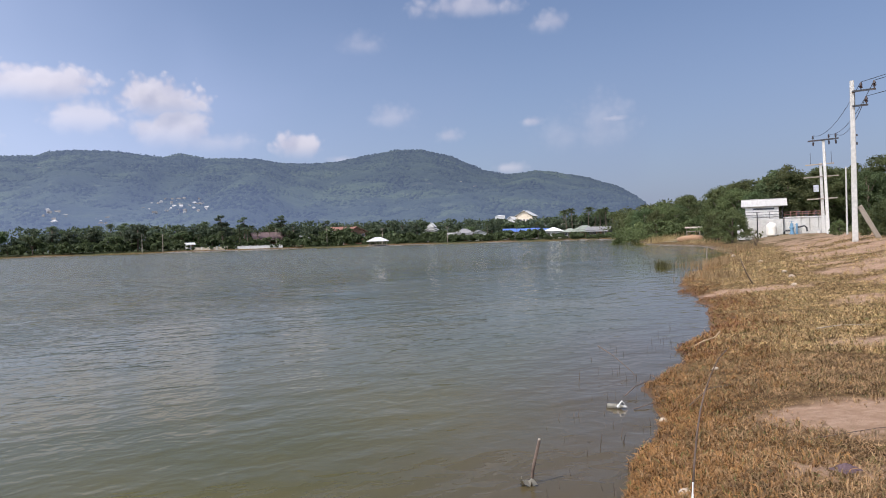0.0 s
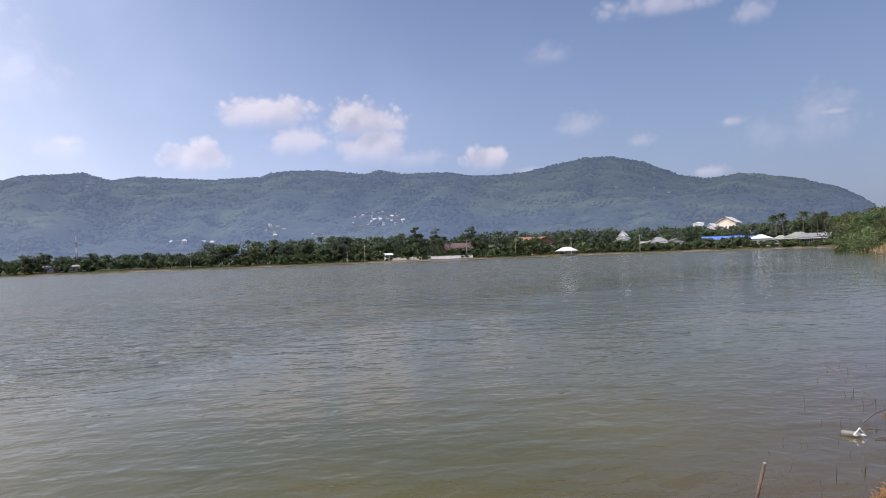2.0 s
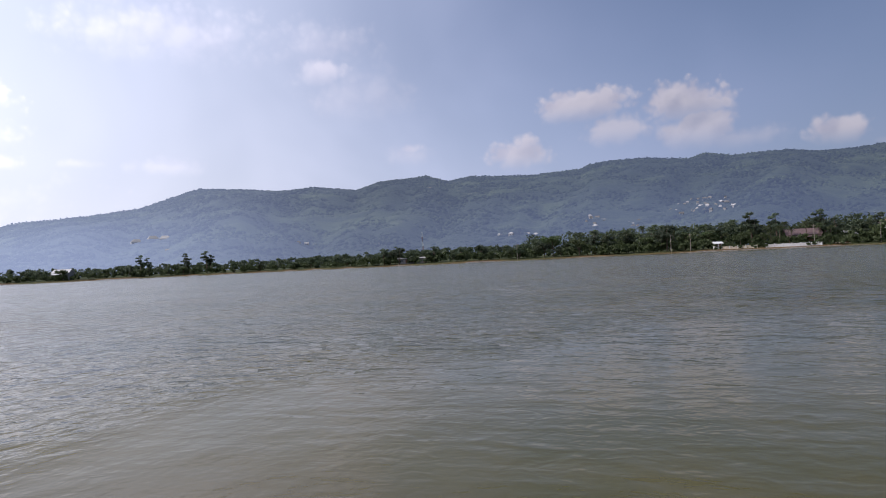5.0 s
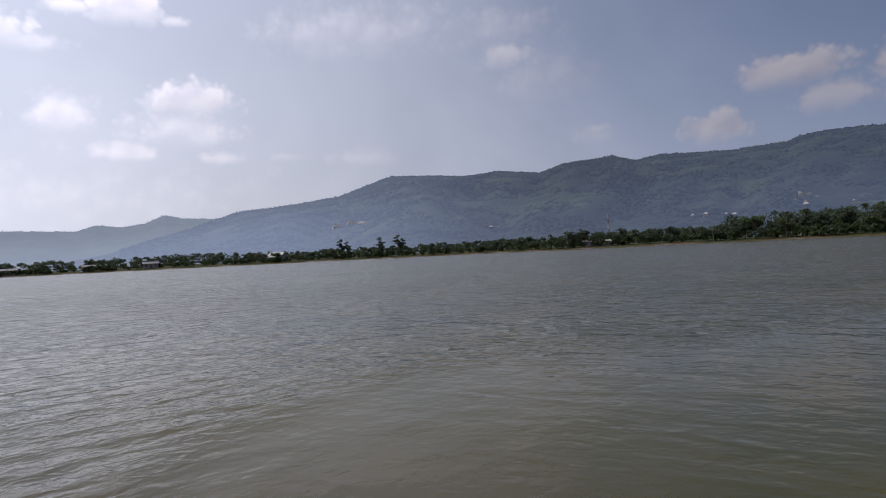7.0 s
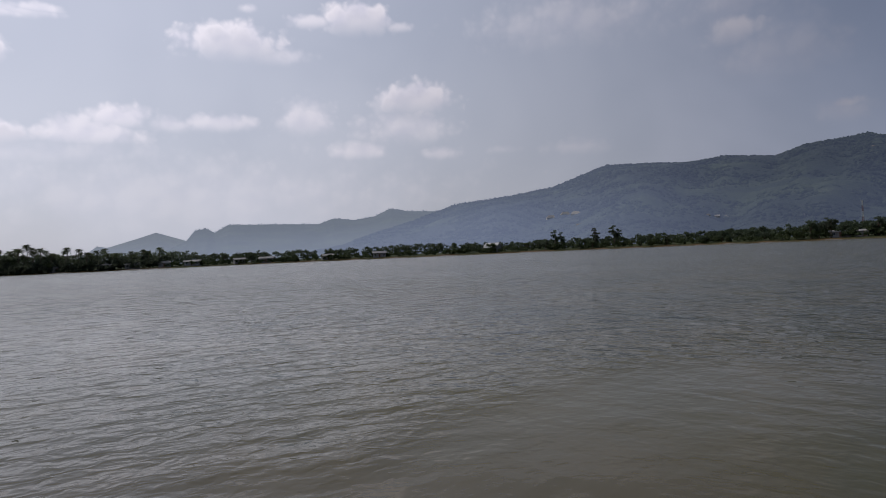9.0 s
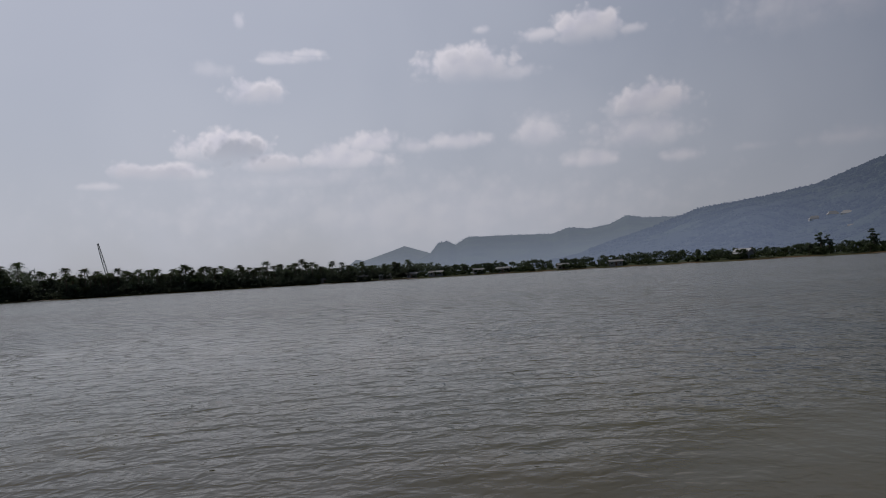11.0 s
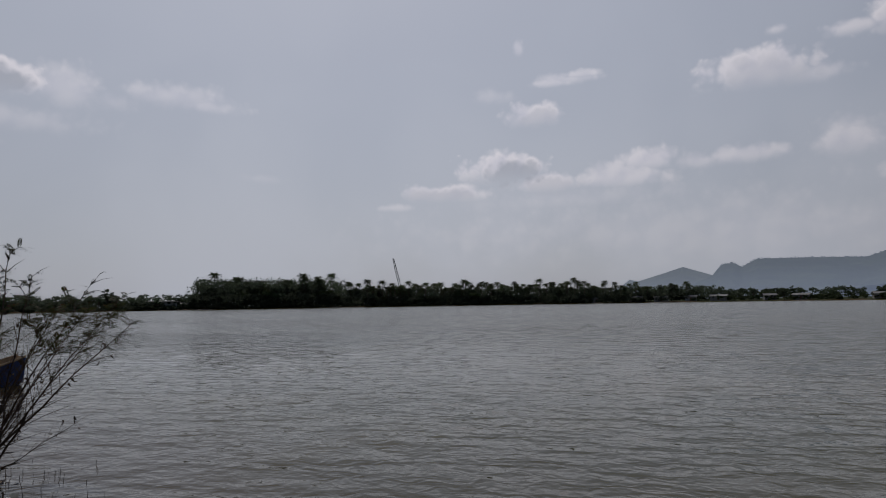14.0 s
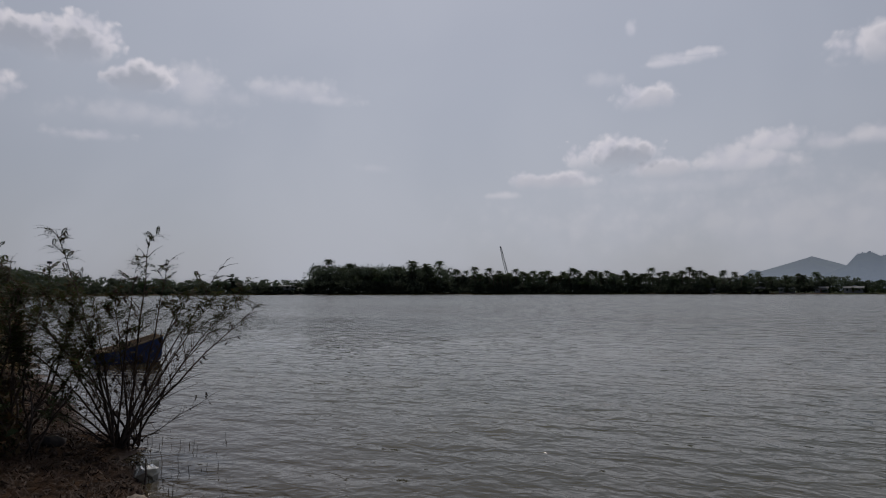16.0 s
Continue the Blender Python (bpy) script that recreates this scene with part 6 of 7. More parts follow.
def wire(a, b, sag):
    """A power line that hangs between two points."""
    a, b = Vector(a), Vector(b)
    pts = [a.lerp(b, t) - Vector((0, 0, sag * 4 * t * (1 - t))) for t in np.linspace(0, 1, 17)]
    return tagged(Shape().tube(pts, 0.017, 5).done("power_line", WIRE, smooth=True), "black power line hanging between concrete poles", "power line", "power lines")


world_of = lambda ob, p: ob.matrix_world @ Vector(p)
bpy.context.view_layer.update()
for a_, b_, c_ in (((0.42, -0.18, 8.84), (-0.85, -0.19, 9.4), (0.3, -0.18, 8.8)), ((1.05, -0.18, 8.84), (0.45, -0.19, 9.4), (1.0, -0.18, 8.8)), ((0.66, -0.18, 8.02), (1.02, -0.19, 9.4), (0.66, -0.18, 8.0))):
    wire(world_of(P1, a_), world_of(P2, b_), 0.9)
    wire(world_of(P1, a_), world_of(P5, c_), 0.35)

# ---- the water's edge and small things ----
def on_bank(x, y, turn=0.0, up=0.0):
    return Matrix.Translation((x, y, height(x, y) + up)) @ Matrix.Rotation(radians(turn), 4, "Z")


def rock_shape(rng, r, flat=0.6):
    """An uneven pebble or stone."""
    v, f = [], []
    rows, cols = 5, 8
    for i in range(rows + 1):
        th = math.pi * i / rows
        for j in range(cols):
            ph = 2 * math.pi * j / cols
            k = r * rng.uniform(0.78, 1.12)
            v.append((k * math.sin(th) * math.cos(ph), k * 0.75 * math.sin(th) * math.sin(ph), k * flat * math.cos(th)))
    for i in range(rows):
        for j in range(cols):
            f.append((i * cols + j, (i + 1) * cols + j, (i + 1) * cols + (j + 1) % cols, i * cols + (j + 1) % cols))
    return Shape().add(v, f)


def stone(x, y, r, label, mat=STONE, turn=0.0):
    ob = rock_shape(random.Random(int(x * 100 + y * 10)), r).done("stone", mat, smooth=True, at=on_bank(x, y, turn, r * 0.25))
    return tagged(ob, label, "stone", "stones on the bank")


stone(1.43, 3.97, 0.10, "pale stone at the foot of the cane"), stone(1.52, 4.0, 0.06, "small pale stone in the dry grass"), stone(1.30, 3.95, 0.05, "small pale stone in the dry grass")
stone(1.52, 4.28, 0.05, "small pale stone in the dry grass"), stone(2.02, 6.2, 0.05, "flat pale stone at the water's edge"), stone(3.24, 7.98, 0.04, "pale stone on dry grass")
stone(11.05, 21.5, 0.10, "tan stone on the sandy track"), stone(10.3, 19.6, 0.11, "tan stone on the sandy track"), stone(9.3, 17.6, 0.1, "small stone on the sandy track")
stone(14.6, 30.5, 0.12, "tan stone by the track"), stone(17.5, 40, 0.14, "tan stone by the track")
stone(-3.12, -6.0, 0.12, "flat tan stone at the water's edge"), stone(-2.7, -5.9, 0.10, "flat tan stone in dry grass"), stone(-3.35, -8.4, 0.14, "dark stone among dead stalks", DARK_STONE)

stake = base("wooden_stake", Matrix.Translation((0.60, 4.80, 0.0)), "thin brown wooden stake leaning out of the shallow water", "stake")
Shape().tube([(-0.03, 0.02, -0.35), (0.0, 0.0, 0.1), (0.055, -0.01, 0.33)], [0.012, 0.0125, 0.011], 8).done("shaft", TWIG, stake, smooth=True)
Shape().tube([(0.0542, -0.01, 0.3265), (0.056, -0.01, 0.336)], [0.012, 0.008], 8).done("cut_end", OLD_WOOD, stake)
rag = base("plastic_bag", Matrix.Translation((0.56, 4.78, 0.0)), "scrap of white plastic caught on the stake in the water", "litter")
rng_ = np.random.RandomState(5)
scrap = [(0.10 * (i / 6 - 0.5) + 0.012 * rng_.randn(), 0.09 * (j / 5 - 0.5) + 0.010 * rng_.randn(), 0.022 + 0.014 * rng_.randn()) for j in range(6) for i in range(7)]
sheet_ = mesh_object("sheet", scrap, [(j * 7 + i, j * 7 + i + 1, j * 7 + i + 8, j * 7 + i + 7) for j in range(5) for i in range(6)], CLEAR_PLASTIC, rag, smooth=True)


def bottle(m, label):
    thing = base("plastic_bottle", m, label, "bottle", "bottles in the water")
    lying = Matrix.Rotation(radians(88), 4, "Y")
    b = Shape().lathe([(0.028, 0), (0.034, 0.015), (0.034, 0.06), (0.031, 0.07), (0.034, 0.08), (0.034, 0.15), (0.026, 0.19), (0.013, 0.22), (0.013, 0.235)], sides=14).done("body", CLEAR_PLASTIC, thing, smooth=True)
    c = Shape().lathe([(0.016, 0.225), (0.016, 0.25), (0.012, 0.252)], sides=12).done("cap", PAPER, thing, "white bottle cap")
    b.matrix_local = c.matrix_local = lying
    return thing


bottle(Matrix.Translation((1.66, 6.88, 0.02)) @ Matrix.Rotation(radians(-30), 4, "Z"), "clear plastic bottle drifting by the bank").scale = (0.75, 0.75, 0.75)
bag = base("plastic_bag", Matrix.Translation((-3.60, -6.80, 0.0)), "crumpled clear plastic bag washed up at the water's edge", "litter")
rng_ = np.random.RandomState(15)
puffy = [(0.13 * math.cos(2.094 * j / 3.5) * math.sin(0.5 + i * 0.36) + 0.016 * rng_.randn(), 0.11 * math.sin(2.094 * j / 3.5) * math.sin(0.5 + i * 0.36) + 0.014 * rng_.randn(), 0.15 * math.cos(0.4 * i) + 0.016 * rng_.randn()) for i in range(5) for j in range(11)]
mesh_object("sheet", puffy, [(i * 11 + j, i * 11 + (j + 1) % 11, i * 11 + 11 + (j + 1) % 11, i * 11 + 11 + j) for i in range(4) for j in range(11)], CLEAR_PLASTIC, bag)
tri_ = Shape().tube([(0, 0, 0.02), (0.05, 0.0, 0.085), (0.10, 0.0, 0.02), (0.0, 0.0, 0.02)], 0.007, 6).done("plastic_ring", PAPER, at=Matrix.Translation((1.74, 6.80, 0.0)))
tagged(tri_, "white plastic scrap bent into a triangle in the water", "litter")


def stick(points, r, label, mat=OLD_WOOD, name="stick"):
    n_ = len(points)
    ob = Shape().tube(points, [r * (1.1 - 0.6 * i / (n_ - 1)) for i in range(n_)], 7).done(name, mat, smooth=True)
    return tagged(ob, label, "stick", "sticks and driftwood")


def on(x, y, up):
    return (x, y, height(x, y) + up)


# the long bent cane stuck in the grass
cane = base("cane", on_bank(1.46, 4.0), "long thin bent cane standing in the dry grass", "cane")
Shape().tube([(0, 0, -0.1), (0.012, 0.02, 0.08), (0.03, 0.05, 0.16)], [0.0075, 0.0075, 0.007], 7).done("pale_end", PAPER, cane, "whitened lower end", smooth=True)
Shape().tube([(0.03, 0.05, 0.158), (0.065, 0.11, 0.28), (0.11, 0.18, 0.42), (0.165, 0.26, 0.54), (0.23, 0.34, 0.65), (0.31, 0.43, 0.74), (0.41, 0.55, 0.82), (0.55, 0.70, 0.87)], [0.007, 0.0066, 0.006, 0.0056, 0.005, 0.0045, 0.0036, 0.0025], 6).done("shaft", TWIG, cane, smooth=True)
stick([on(3.62, 9.75, 0.04), on(3.85, 9.88, 0.07), on(4.05, 9.98, 0.06), on(4.2, 10.12, 0.12)], 0.014, "tan forked driftwood at the water's edge", TAN_WOOD, "driftwood")
stick([(2.05, 8.95, 0.30), (2.2, 8.75, 0.20), (2.35, 8.4, 0.05), (2.42, 8.2, -0.1)], 0.005, "thin dead twig arching out of the water", TWIG)
stick([(1.95, 7.25, 0.03), (2.1, 7.4, 0.09), (2.35, 7.6, 0.12)], 0.007, "dark dead twig at the water's edge", TWIG)
stick([(1.9, 6.75, 0.01), (2.1, 6.85, 0.03), (2.3, 6.9, 0.05)], 0.005, "dark twig lying in the shallows", TWIG)
stick([on(2.65, 4.95, 0.02), on(3.3, 5.05, 0.02), on(3.9, 4.9, 0.03)], 0.0035, "thin straight stick on bare sand", TWIG)
stick([on(2.3, 6.3, 0.06), on(2.6, 6.6, 0.10), on(2.95, 6.8, 0.06)], 0.004, "thin stick lying on dry grass", BARK)
stick([on(5.6, 10.0, 0.04), on(6.1, 10.2, 0.06), on(6.6, 10.1, 0.04)], 0.008, "thin bent stick on dry grass", OLD_WOOD)
stick([on(8.9, 19.0, -0.1), on(8.7, 19.1, 0.35), on(8.55, 19.1, 0.75)], 0.02, "thin dead stalk leaning over the bank", TWIG)
stick([(14.5, 36.5, -0.3), (14.5, 36.5, 0.5), (14.55, 36.5, 1.0)], 0.03, "thin stake in the reedy inlet", OLD_WOOD)
stick([(-3.45, -6.55, -0.1), (-3.47, -6.55, 0.12), (-3.47, -6.56, 0.26)], 0.011, "short dark stalk standing in the water", TWIG)
stick([(-3.9, -8.6, 0.06), (-4.15, -8.45, 0.05), (-4.45, -8.3, 0.10)], 0.012, "dark broken twig at the water's edge", TWIG)

# the discarded cloth
cl = [(0.30 * (i / 9 - 0.5), 0.22 * (j / 6 - 0.5) + 0.02 * math.sin(i * 1.3), 0.02 + 0.045 * (0.5 + 0.5 * math.sin(i * 1.1 + j * 0.8)) * math.sin(math.pi * i / 9) ** 0.5 * math.sin(math.pi * j / 6) ** 0.5) for j in range(7) for i in range(10)]
cloth = mesh_object("cloth", cl, [(j * 10 + i, j * 10 + i + 1, j * 10 + i + 11, j * 10 + i + 10) for j in range(6) for i in range(9)], CLOTH, smooth=True, at=on_bank(2.52, 4.2, 25, 0.02) @ Matrix.Diagonal((0.55, 0.55, 0.9, 1)))
tagged(cloth, "crumpled dark purple cloth lying on sand", "cloth")


# ---- grass and reeds ----
def blades(rng, x, y, z, length, width, lie, mat, name, label, category, droop=0.5, bent=True):
    """Narrow blades rooted at x, y, z, bent or straight."""
    n_ = len(x)
    a = rng.rand(n_) * 2 * math.pi
    tip = np.stack([np.cos(a) * lie, np.sin(a) * lie, np.sqrt(np.clip(1 - lie**2, 0.02, 1))], 1) * length[:, None]
    side = np.stack([-np.sin(a), np.cos(a), np.zeros(n_)], 1) * (width / 2)[:, None]
    root = np.stack([x, y, z], 1)
    mid = root + tip * 0.55 + np.array([0, 0, 1]) * (length * 0.10)[:, None]
    end = root + tip * np.array([1, 1, 1 - droop])
    v = np.stack([root - side, root + side, mid + side * 0.8, mid - side * 0.8, end + side * 0.1, end - side * 0.1], 1).reshape(-1, 3)
    k = np.arange(n_)[:, None] * 6
    f = np.concatenate([k + np.array([0, 1, 2, 3]), k + np.array([3, 2, 4, 5])])
    if not bent:
        v = np.stack([root - side, root + side, end + side * 0.3, end - side * 0.3], 1).reshape(-1, 3)
        f = np.arange(n_ * 4).reshape(-1, 4)
    ob = new(name, crown_mesh(name, v, f, mat))
    return tagged(ob, label, category, kind="stuff")


def scatter(rng, count, az0, az1, r0, r1, power=0.5):
    az = rng.uniform(az0, az1, count)
    r = (r0**power + rng.rand(count) * (r1**power - r0**power)) ** (1 / power)
    x, y = -r * np.sin(np.radians(az)), r * np.cos(np.radians(az))
    return x, y, r


def matted(rng, x, y, z, length, width, mat, name, label):
    """Creeping dead stems: short arched pieces lying every way over one another."""
    n_ = len(x)
    a = rng.rand(n_) * 2 * math.pi
    b = a + rng.randn(n_) * 0.5
    along, onward = np.stack([np.cos(a), np.sin(a), 0 * a], 1), np.stack([np.cos(b), np.sin(b), 0 * a], 1)
    side = np.stack([-np.sin(a), np.cos(a), rng.randn(n_) * 0.35], 1) * (width / 2)[:, None]
    up = np.array([0.0, 0.0, 1.0])
    root = np.stack([x, y, z], 1)
    mid = root + along * (length * 0.5)[:, None] + up * (length * rng.uniform(0.05, 0.5, n_))[:, None]
    end = mid + onward * (length * 0.5)[:, None] + up * (length * rng.uniform(-0.4, 0.25, n_))[:, None]
    v = np.stack([root - side, root + side, mid + side, mid - side, end + side * 0.35, end - side * 0.35], 1).reshape(-1, 3)
    k = np.arange(n_)[:, None] * 6
    f = np.concatenate([k + np.array([0, 1, 2, 3]), k + np.array([3, 2, 4, 5])])
    return tagged(new(name, crown_mesh(name, v, f, mat)), label, "grass", kind="stuff")


rng = np.random.RandomState(17)
for az0, az1, r0, r1, count, big in ((-40, -10, 3.2, 10.0, 62000, 0.8), (-40, -16, 9.5, 26.0, 60000, 1.3), (-38, -20, 25.0, 60.0, 20000, 2.0), (150, 172, 5.0, 17.0, 20000, 1.4)):
    x, y, r = scatter(rng, count, az0, az1, r0, r1)
    s = inland(x, y)
    clump = fbm(x * 1.6, y * 1.6, 3, 77)
    keep = (s > 0.02) & (s < 30) & (rng.rand(count) > bare_soil(x, y, s) * 1.12 - 0.08 - clump * 0.8)
    x, y, s, clump = x[keep], y[keep], s[keep], clump[keep]
    long_ = rng.uniform(0.035, 0.095, len(x)) * big * (1 + 0.5 * clump)
    wide_ = rng.uniform(0.004, 0.0095, len(x)) * big
    z = land(x, y, s) + rng.uniform(-0.005, 0.015, len(x))
    if az0 > 0:
        matted(rng, x, y, z, long_, wide_, DEAD_LITTER, "dead_litter", "dark dead stems and litter under the bushes")
        continue
    e = s + 0.5 * rng.randn(len(s)) < 0.75 + 0.6 * clump
    matted(rng, x[~e], y[~e], z[~e], long_[~e], wide_[~e], DRY_GRASS, "dry_grass", "matted dry straw-brown grass on the bank")
    matted(rng, x[e], y[e], z[e], long_[e] * 1.1, wide_[e], EDGE_GRASS, "edge_grass", "rust-brown dead grass along the water's edge")
    # standing tufts among the matted stems
    t = np.repeat(np.nonzero(rng.rand(len(s)) < (0.17 if r1 < 11 else 0.12))[0], 7)
    spot = rng.randn(2, len(t)) * 0.013 * big
    tall_ = rng.uniform(0.04, 0.12, len(t)) * big * (1 + 0.5 * clump[t])
    for pick_, mat_, name_, text_ in ((~e[t], DRY_GRASS, "dry_grass", "short standing tufts of dry brown grass"), (e[t], EDGE_GRASS, "edge_grass", "rust-brown standing tufts by the water")):
        u = t[pick_]
        blades(rng, x[u] + spot[0][pick_], y[u] + spot[1][pick_], z[u] - 0.01, tall_[pick_], rng.uniform(0.0035, 0.0085, len(u)) * big, rng.uniform(0.25, 0.95, len(u)), mat_, name_, text_, "grass", 0.35)
    t = (s < 0.5) & (rng.rand(len(s)) < 0.10)
    blades(rng, x[t], y[t], z[t] - 0.02, long_[t] * 1.5, wide_[t] * 0.8, rng.uniform(0.2, 0.85, t.sum()), EDGE_GRASS, "edge_grass", "short upright tufts at the water's edge", "grass")

# reeds: in the inlet, on the spit and along the near edge of the water
for cx, cy, sx, sy, count, tall, mat, text in ((11.2, 33.8, 0.32, 0.6, 260, 0.7, REED, "green reed clump standing in the water"), (18.5, 47, 2.2, 5.0, 120, 0.5, REED, "thin reeds in the inlet"),
                                               (22.5, 58, 2.5, 4.0, 90, 0.6, REED, "thin reeds in the inlet"), (35.5, 106, 3.0, 3.5, 700, 1.5, STRAW, "straw-coloured reeds on the spit"),
                                               (33.8, 88, 1.6, 5.0, 420, 0.9, STRAW, "dry reeds along the inlet"), (13.5, 33.5, 1.2, 3.5, 420, 0.55, STRAW, "dry tufts beside the inlet"), (24.5, 56.0, 2.0, 5.0, 420, 0.6, STRAW, "dry tufts beside the inlet"),
                                               (9.2, 22.8, 0.6, 1.5, 260, 0.45, STRAW, "golden tufts at the water's edge")):
    x, y = cx + rng.randn(count) * sx * 0.6, cy + rng.randn(count) * sy * 0.6
    z = np.maximum(land(x, y), -0.15)
    blades(rng, x, y, z, rng.uniform(0.5, 1.1, count) * tall, np.full(count, 0.012 + 0.012 * tall), rng.uniform(0.05, 0.55, count), mat, "reeds", text, "reeds", 0.15)
x, y, r = scatter(rng, 420, -20, -8, 4.3, 14)
s = inland(x, y)
keep = (s < 0.0) & (s > -1.5) & (rng.rand(420) < np.exp(s * 1.6))
blades(rng, x[keep], y[keep], np.full(keep.sum(), -0.03), rng.uniform(0.05, 0.16, keep.sum()), np.full(keep.sum(), 0.006), rng.uniform(0.05, 0.5, keep.sum()), TWIG_LEAF, "dead_stalks", "short dark dead stalks in the shallow water", "stalks", 0.1)
x, y, r = scatter(rng, 260, 146, 156, 6.4, 9.5)
s = inland(x, y)
keep = (s < 0.0) & (s > -1.2) & (rng.rand(260) < np.exp(s * 2.2))
blades(rng, x[keep], y[keep], np.full(keep.sum(), -0.03), rng.uniform(0.05, 0.2, keep.sum()), np.full(keep.sum(), 0.007), rng.uniform(0.05, 0.5, keep.sum()), TWIG_LEAF, "dead_stalks", "short dark dead stalks in the shallow water", "stalks", 0.1)


# ---- the feathery bush at the water's edge ----
def feather(v, f, rng, p, d, length):
    """One leaf: a rib with a double row of leaflets."""
    d = d.normalized()
    a = d.cross(Vector((0, 0, 1)))
    a = a.normalized() if a.length > 0.1 else Vector((1, 0, 0))
    up = a.cross(d)
    n_ = 10
    for k in range(n_):
        t = (k + 0.6) / n_
        q = p + d * length * t - up * 0.0 + Vector((0, 0, -0.25 * length * t * t))
        size = length * 0.22 * math.sin(math.pi * (0.15 + 0.8 * t))
        for side in (-1, 1):
            e = (a * side + d * 0.35 + up * rng.uniform(-0.25, 0.25)).normalized() * size
            b = d * length * 0.042
            i = len(v)
            v += [tuple(q), tuple(q + e * 0.5 - b), tuple(q + e), tuple(q + e * 0.5 + b)]
            f.append((i, i + 1, i + 2, i + 3))


def feathery_bush(at, right, away, stems, label, seed, leaf=0.16, scale=1.0, low=4):
    """Stems fan out from one foot; each is given by where its tip leans to: right, away, up."""
    rng = random.Random(seed)
    thing = base("bush", at, label, "bush")
    v, f = [], []
    pods, pf = [], []
    for tip_r, tip_a, tip_u, thick, leafy_ in stems:
        tip = right * tip_r + away * tip_a + Vector((0, 0, tip_u))
        foot = right * rng.uniform(-0.12, 0.12) + away * rng.uniform(-0.1, 0.1)
        bend = right * tip_r * rng.uniform(-0.25, 0.3) + Vector((0, 0, rng.uniform(0.02, 0.12) * tip_u))
        pts = []
        for k in range(9):
            t = k / 8
            wob = Vector((rng.uniform(-1, 1), rng.uniform(-1, 1), rng.uniform(-1, 1))) * 0.024 * tip.length * (0 < k < 8)
            pts.append(foot.lerp(tip, t) + bend * math.sin(math.pi * t) * 0.9 + wob)
        wood = Shape().tube(pts, [thick * (1.15 - 0.95 * k / 8) for k in range(9)], 6)
        for k in range(2, 9):
            for _ in range(3 if k < 6 else 4):
                p0 = pts[k].lerp(pts[max(k - 1, 0)], rng.random())
                along = (pts[k] - pts[k - 1]).normalized()
                out = (along * rng.uniform(0.4, 1.1) + Vector((rng.uniform(-1, 1), rng.uniform(-1, 1), rng.uniform(-0.4, 0.7)))).normalized()
                ln = tip.length * rng.uniform(0.08, 0.24) * (1.1 - 0.5 * k / 8)
                p1 = p0 + out * ln
                wood.tube([p0, p0.lerp(p1, 0.5) + Vector((0, 0, 0.02)), p1], [thick * 0.28, thick * 0.2, thick * 0.08], 4, False)
                if k >= low and rng.random() < leafy_ or k == 8 and leafy_ > 0:
                    for _ in range(10 if scale == 1.0 else 6 if scale == 0.9 else 4):
                        feather(v, f, rng, p0.lerp(p1, rng.uniform(0.15, 1)), out * 0.5 + Vector((rng.uniform(-1, 1), rng.uniform(-1, 1), rng.uniform(-0.6, 0.4))), leaf * rng.uniform(0.6, 1.1))
                elif rng.random() < 0.8:
                    q = p0.lerp(p1, rng.random())
                    i = len(pods)
                    s_ = rng.uniform(0.015, 0.04)
                    pods += [tuple(q + Vector((rng.uniform(-s_, s_), rng.uniform(-s_, s_), rng.uniform(-2 * s_, 0.6 * s_)))) for _ in range(4)]
                    pf.append((i, i + 1, i + 2, i + 3))
        wood.done("stem", TWIG, thing, smooth=True)
    mesh_object("foliage", v, f, PINNATE, thing, "fine feathery green leaflets")
    if pods:
        mesh_object("dead_leaves", pods, pf, TWIG, thing, "shrivelled brown leaves")
    return thing


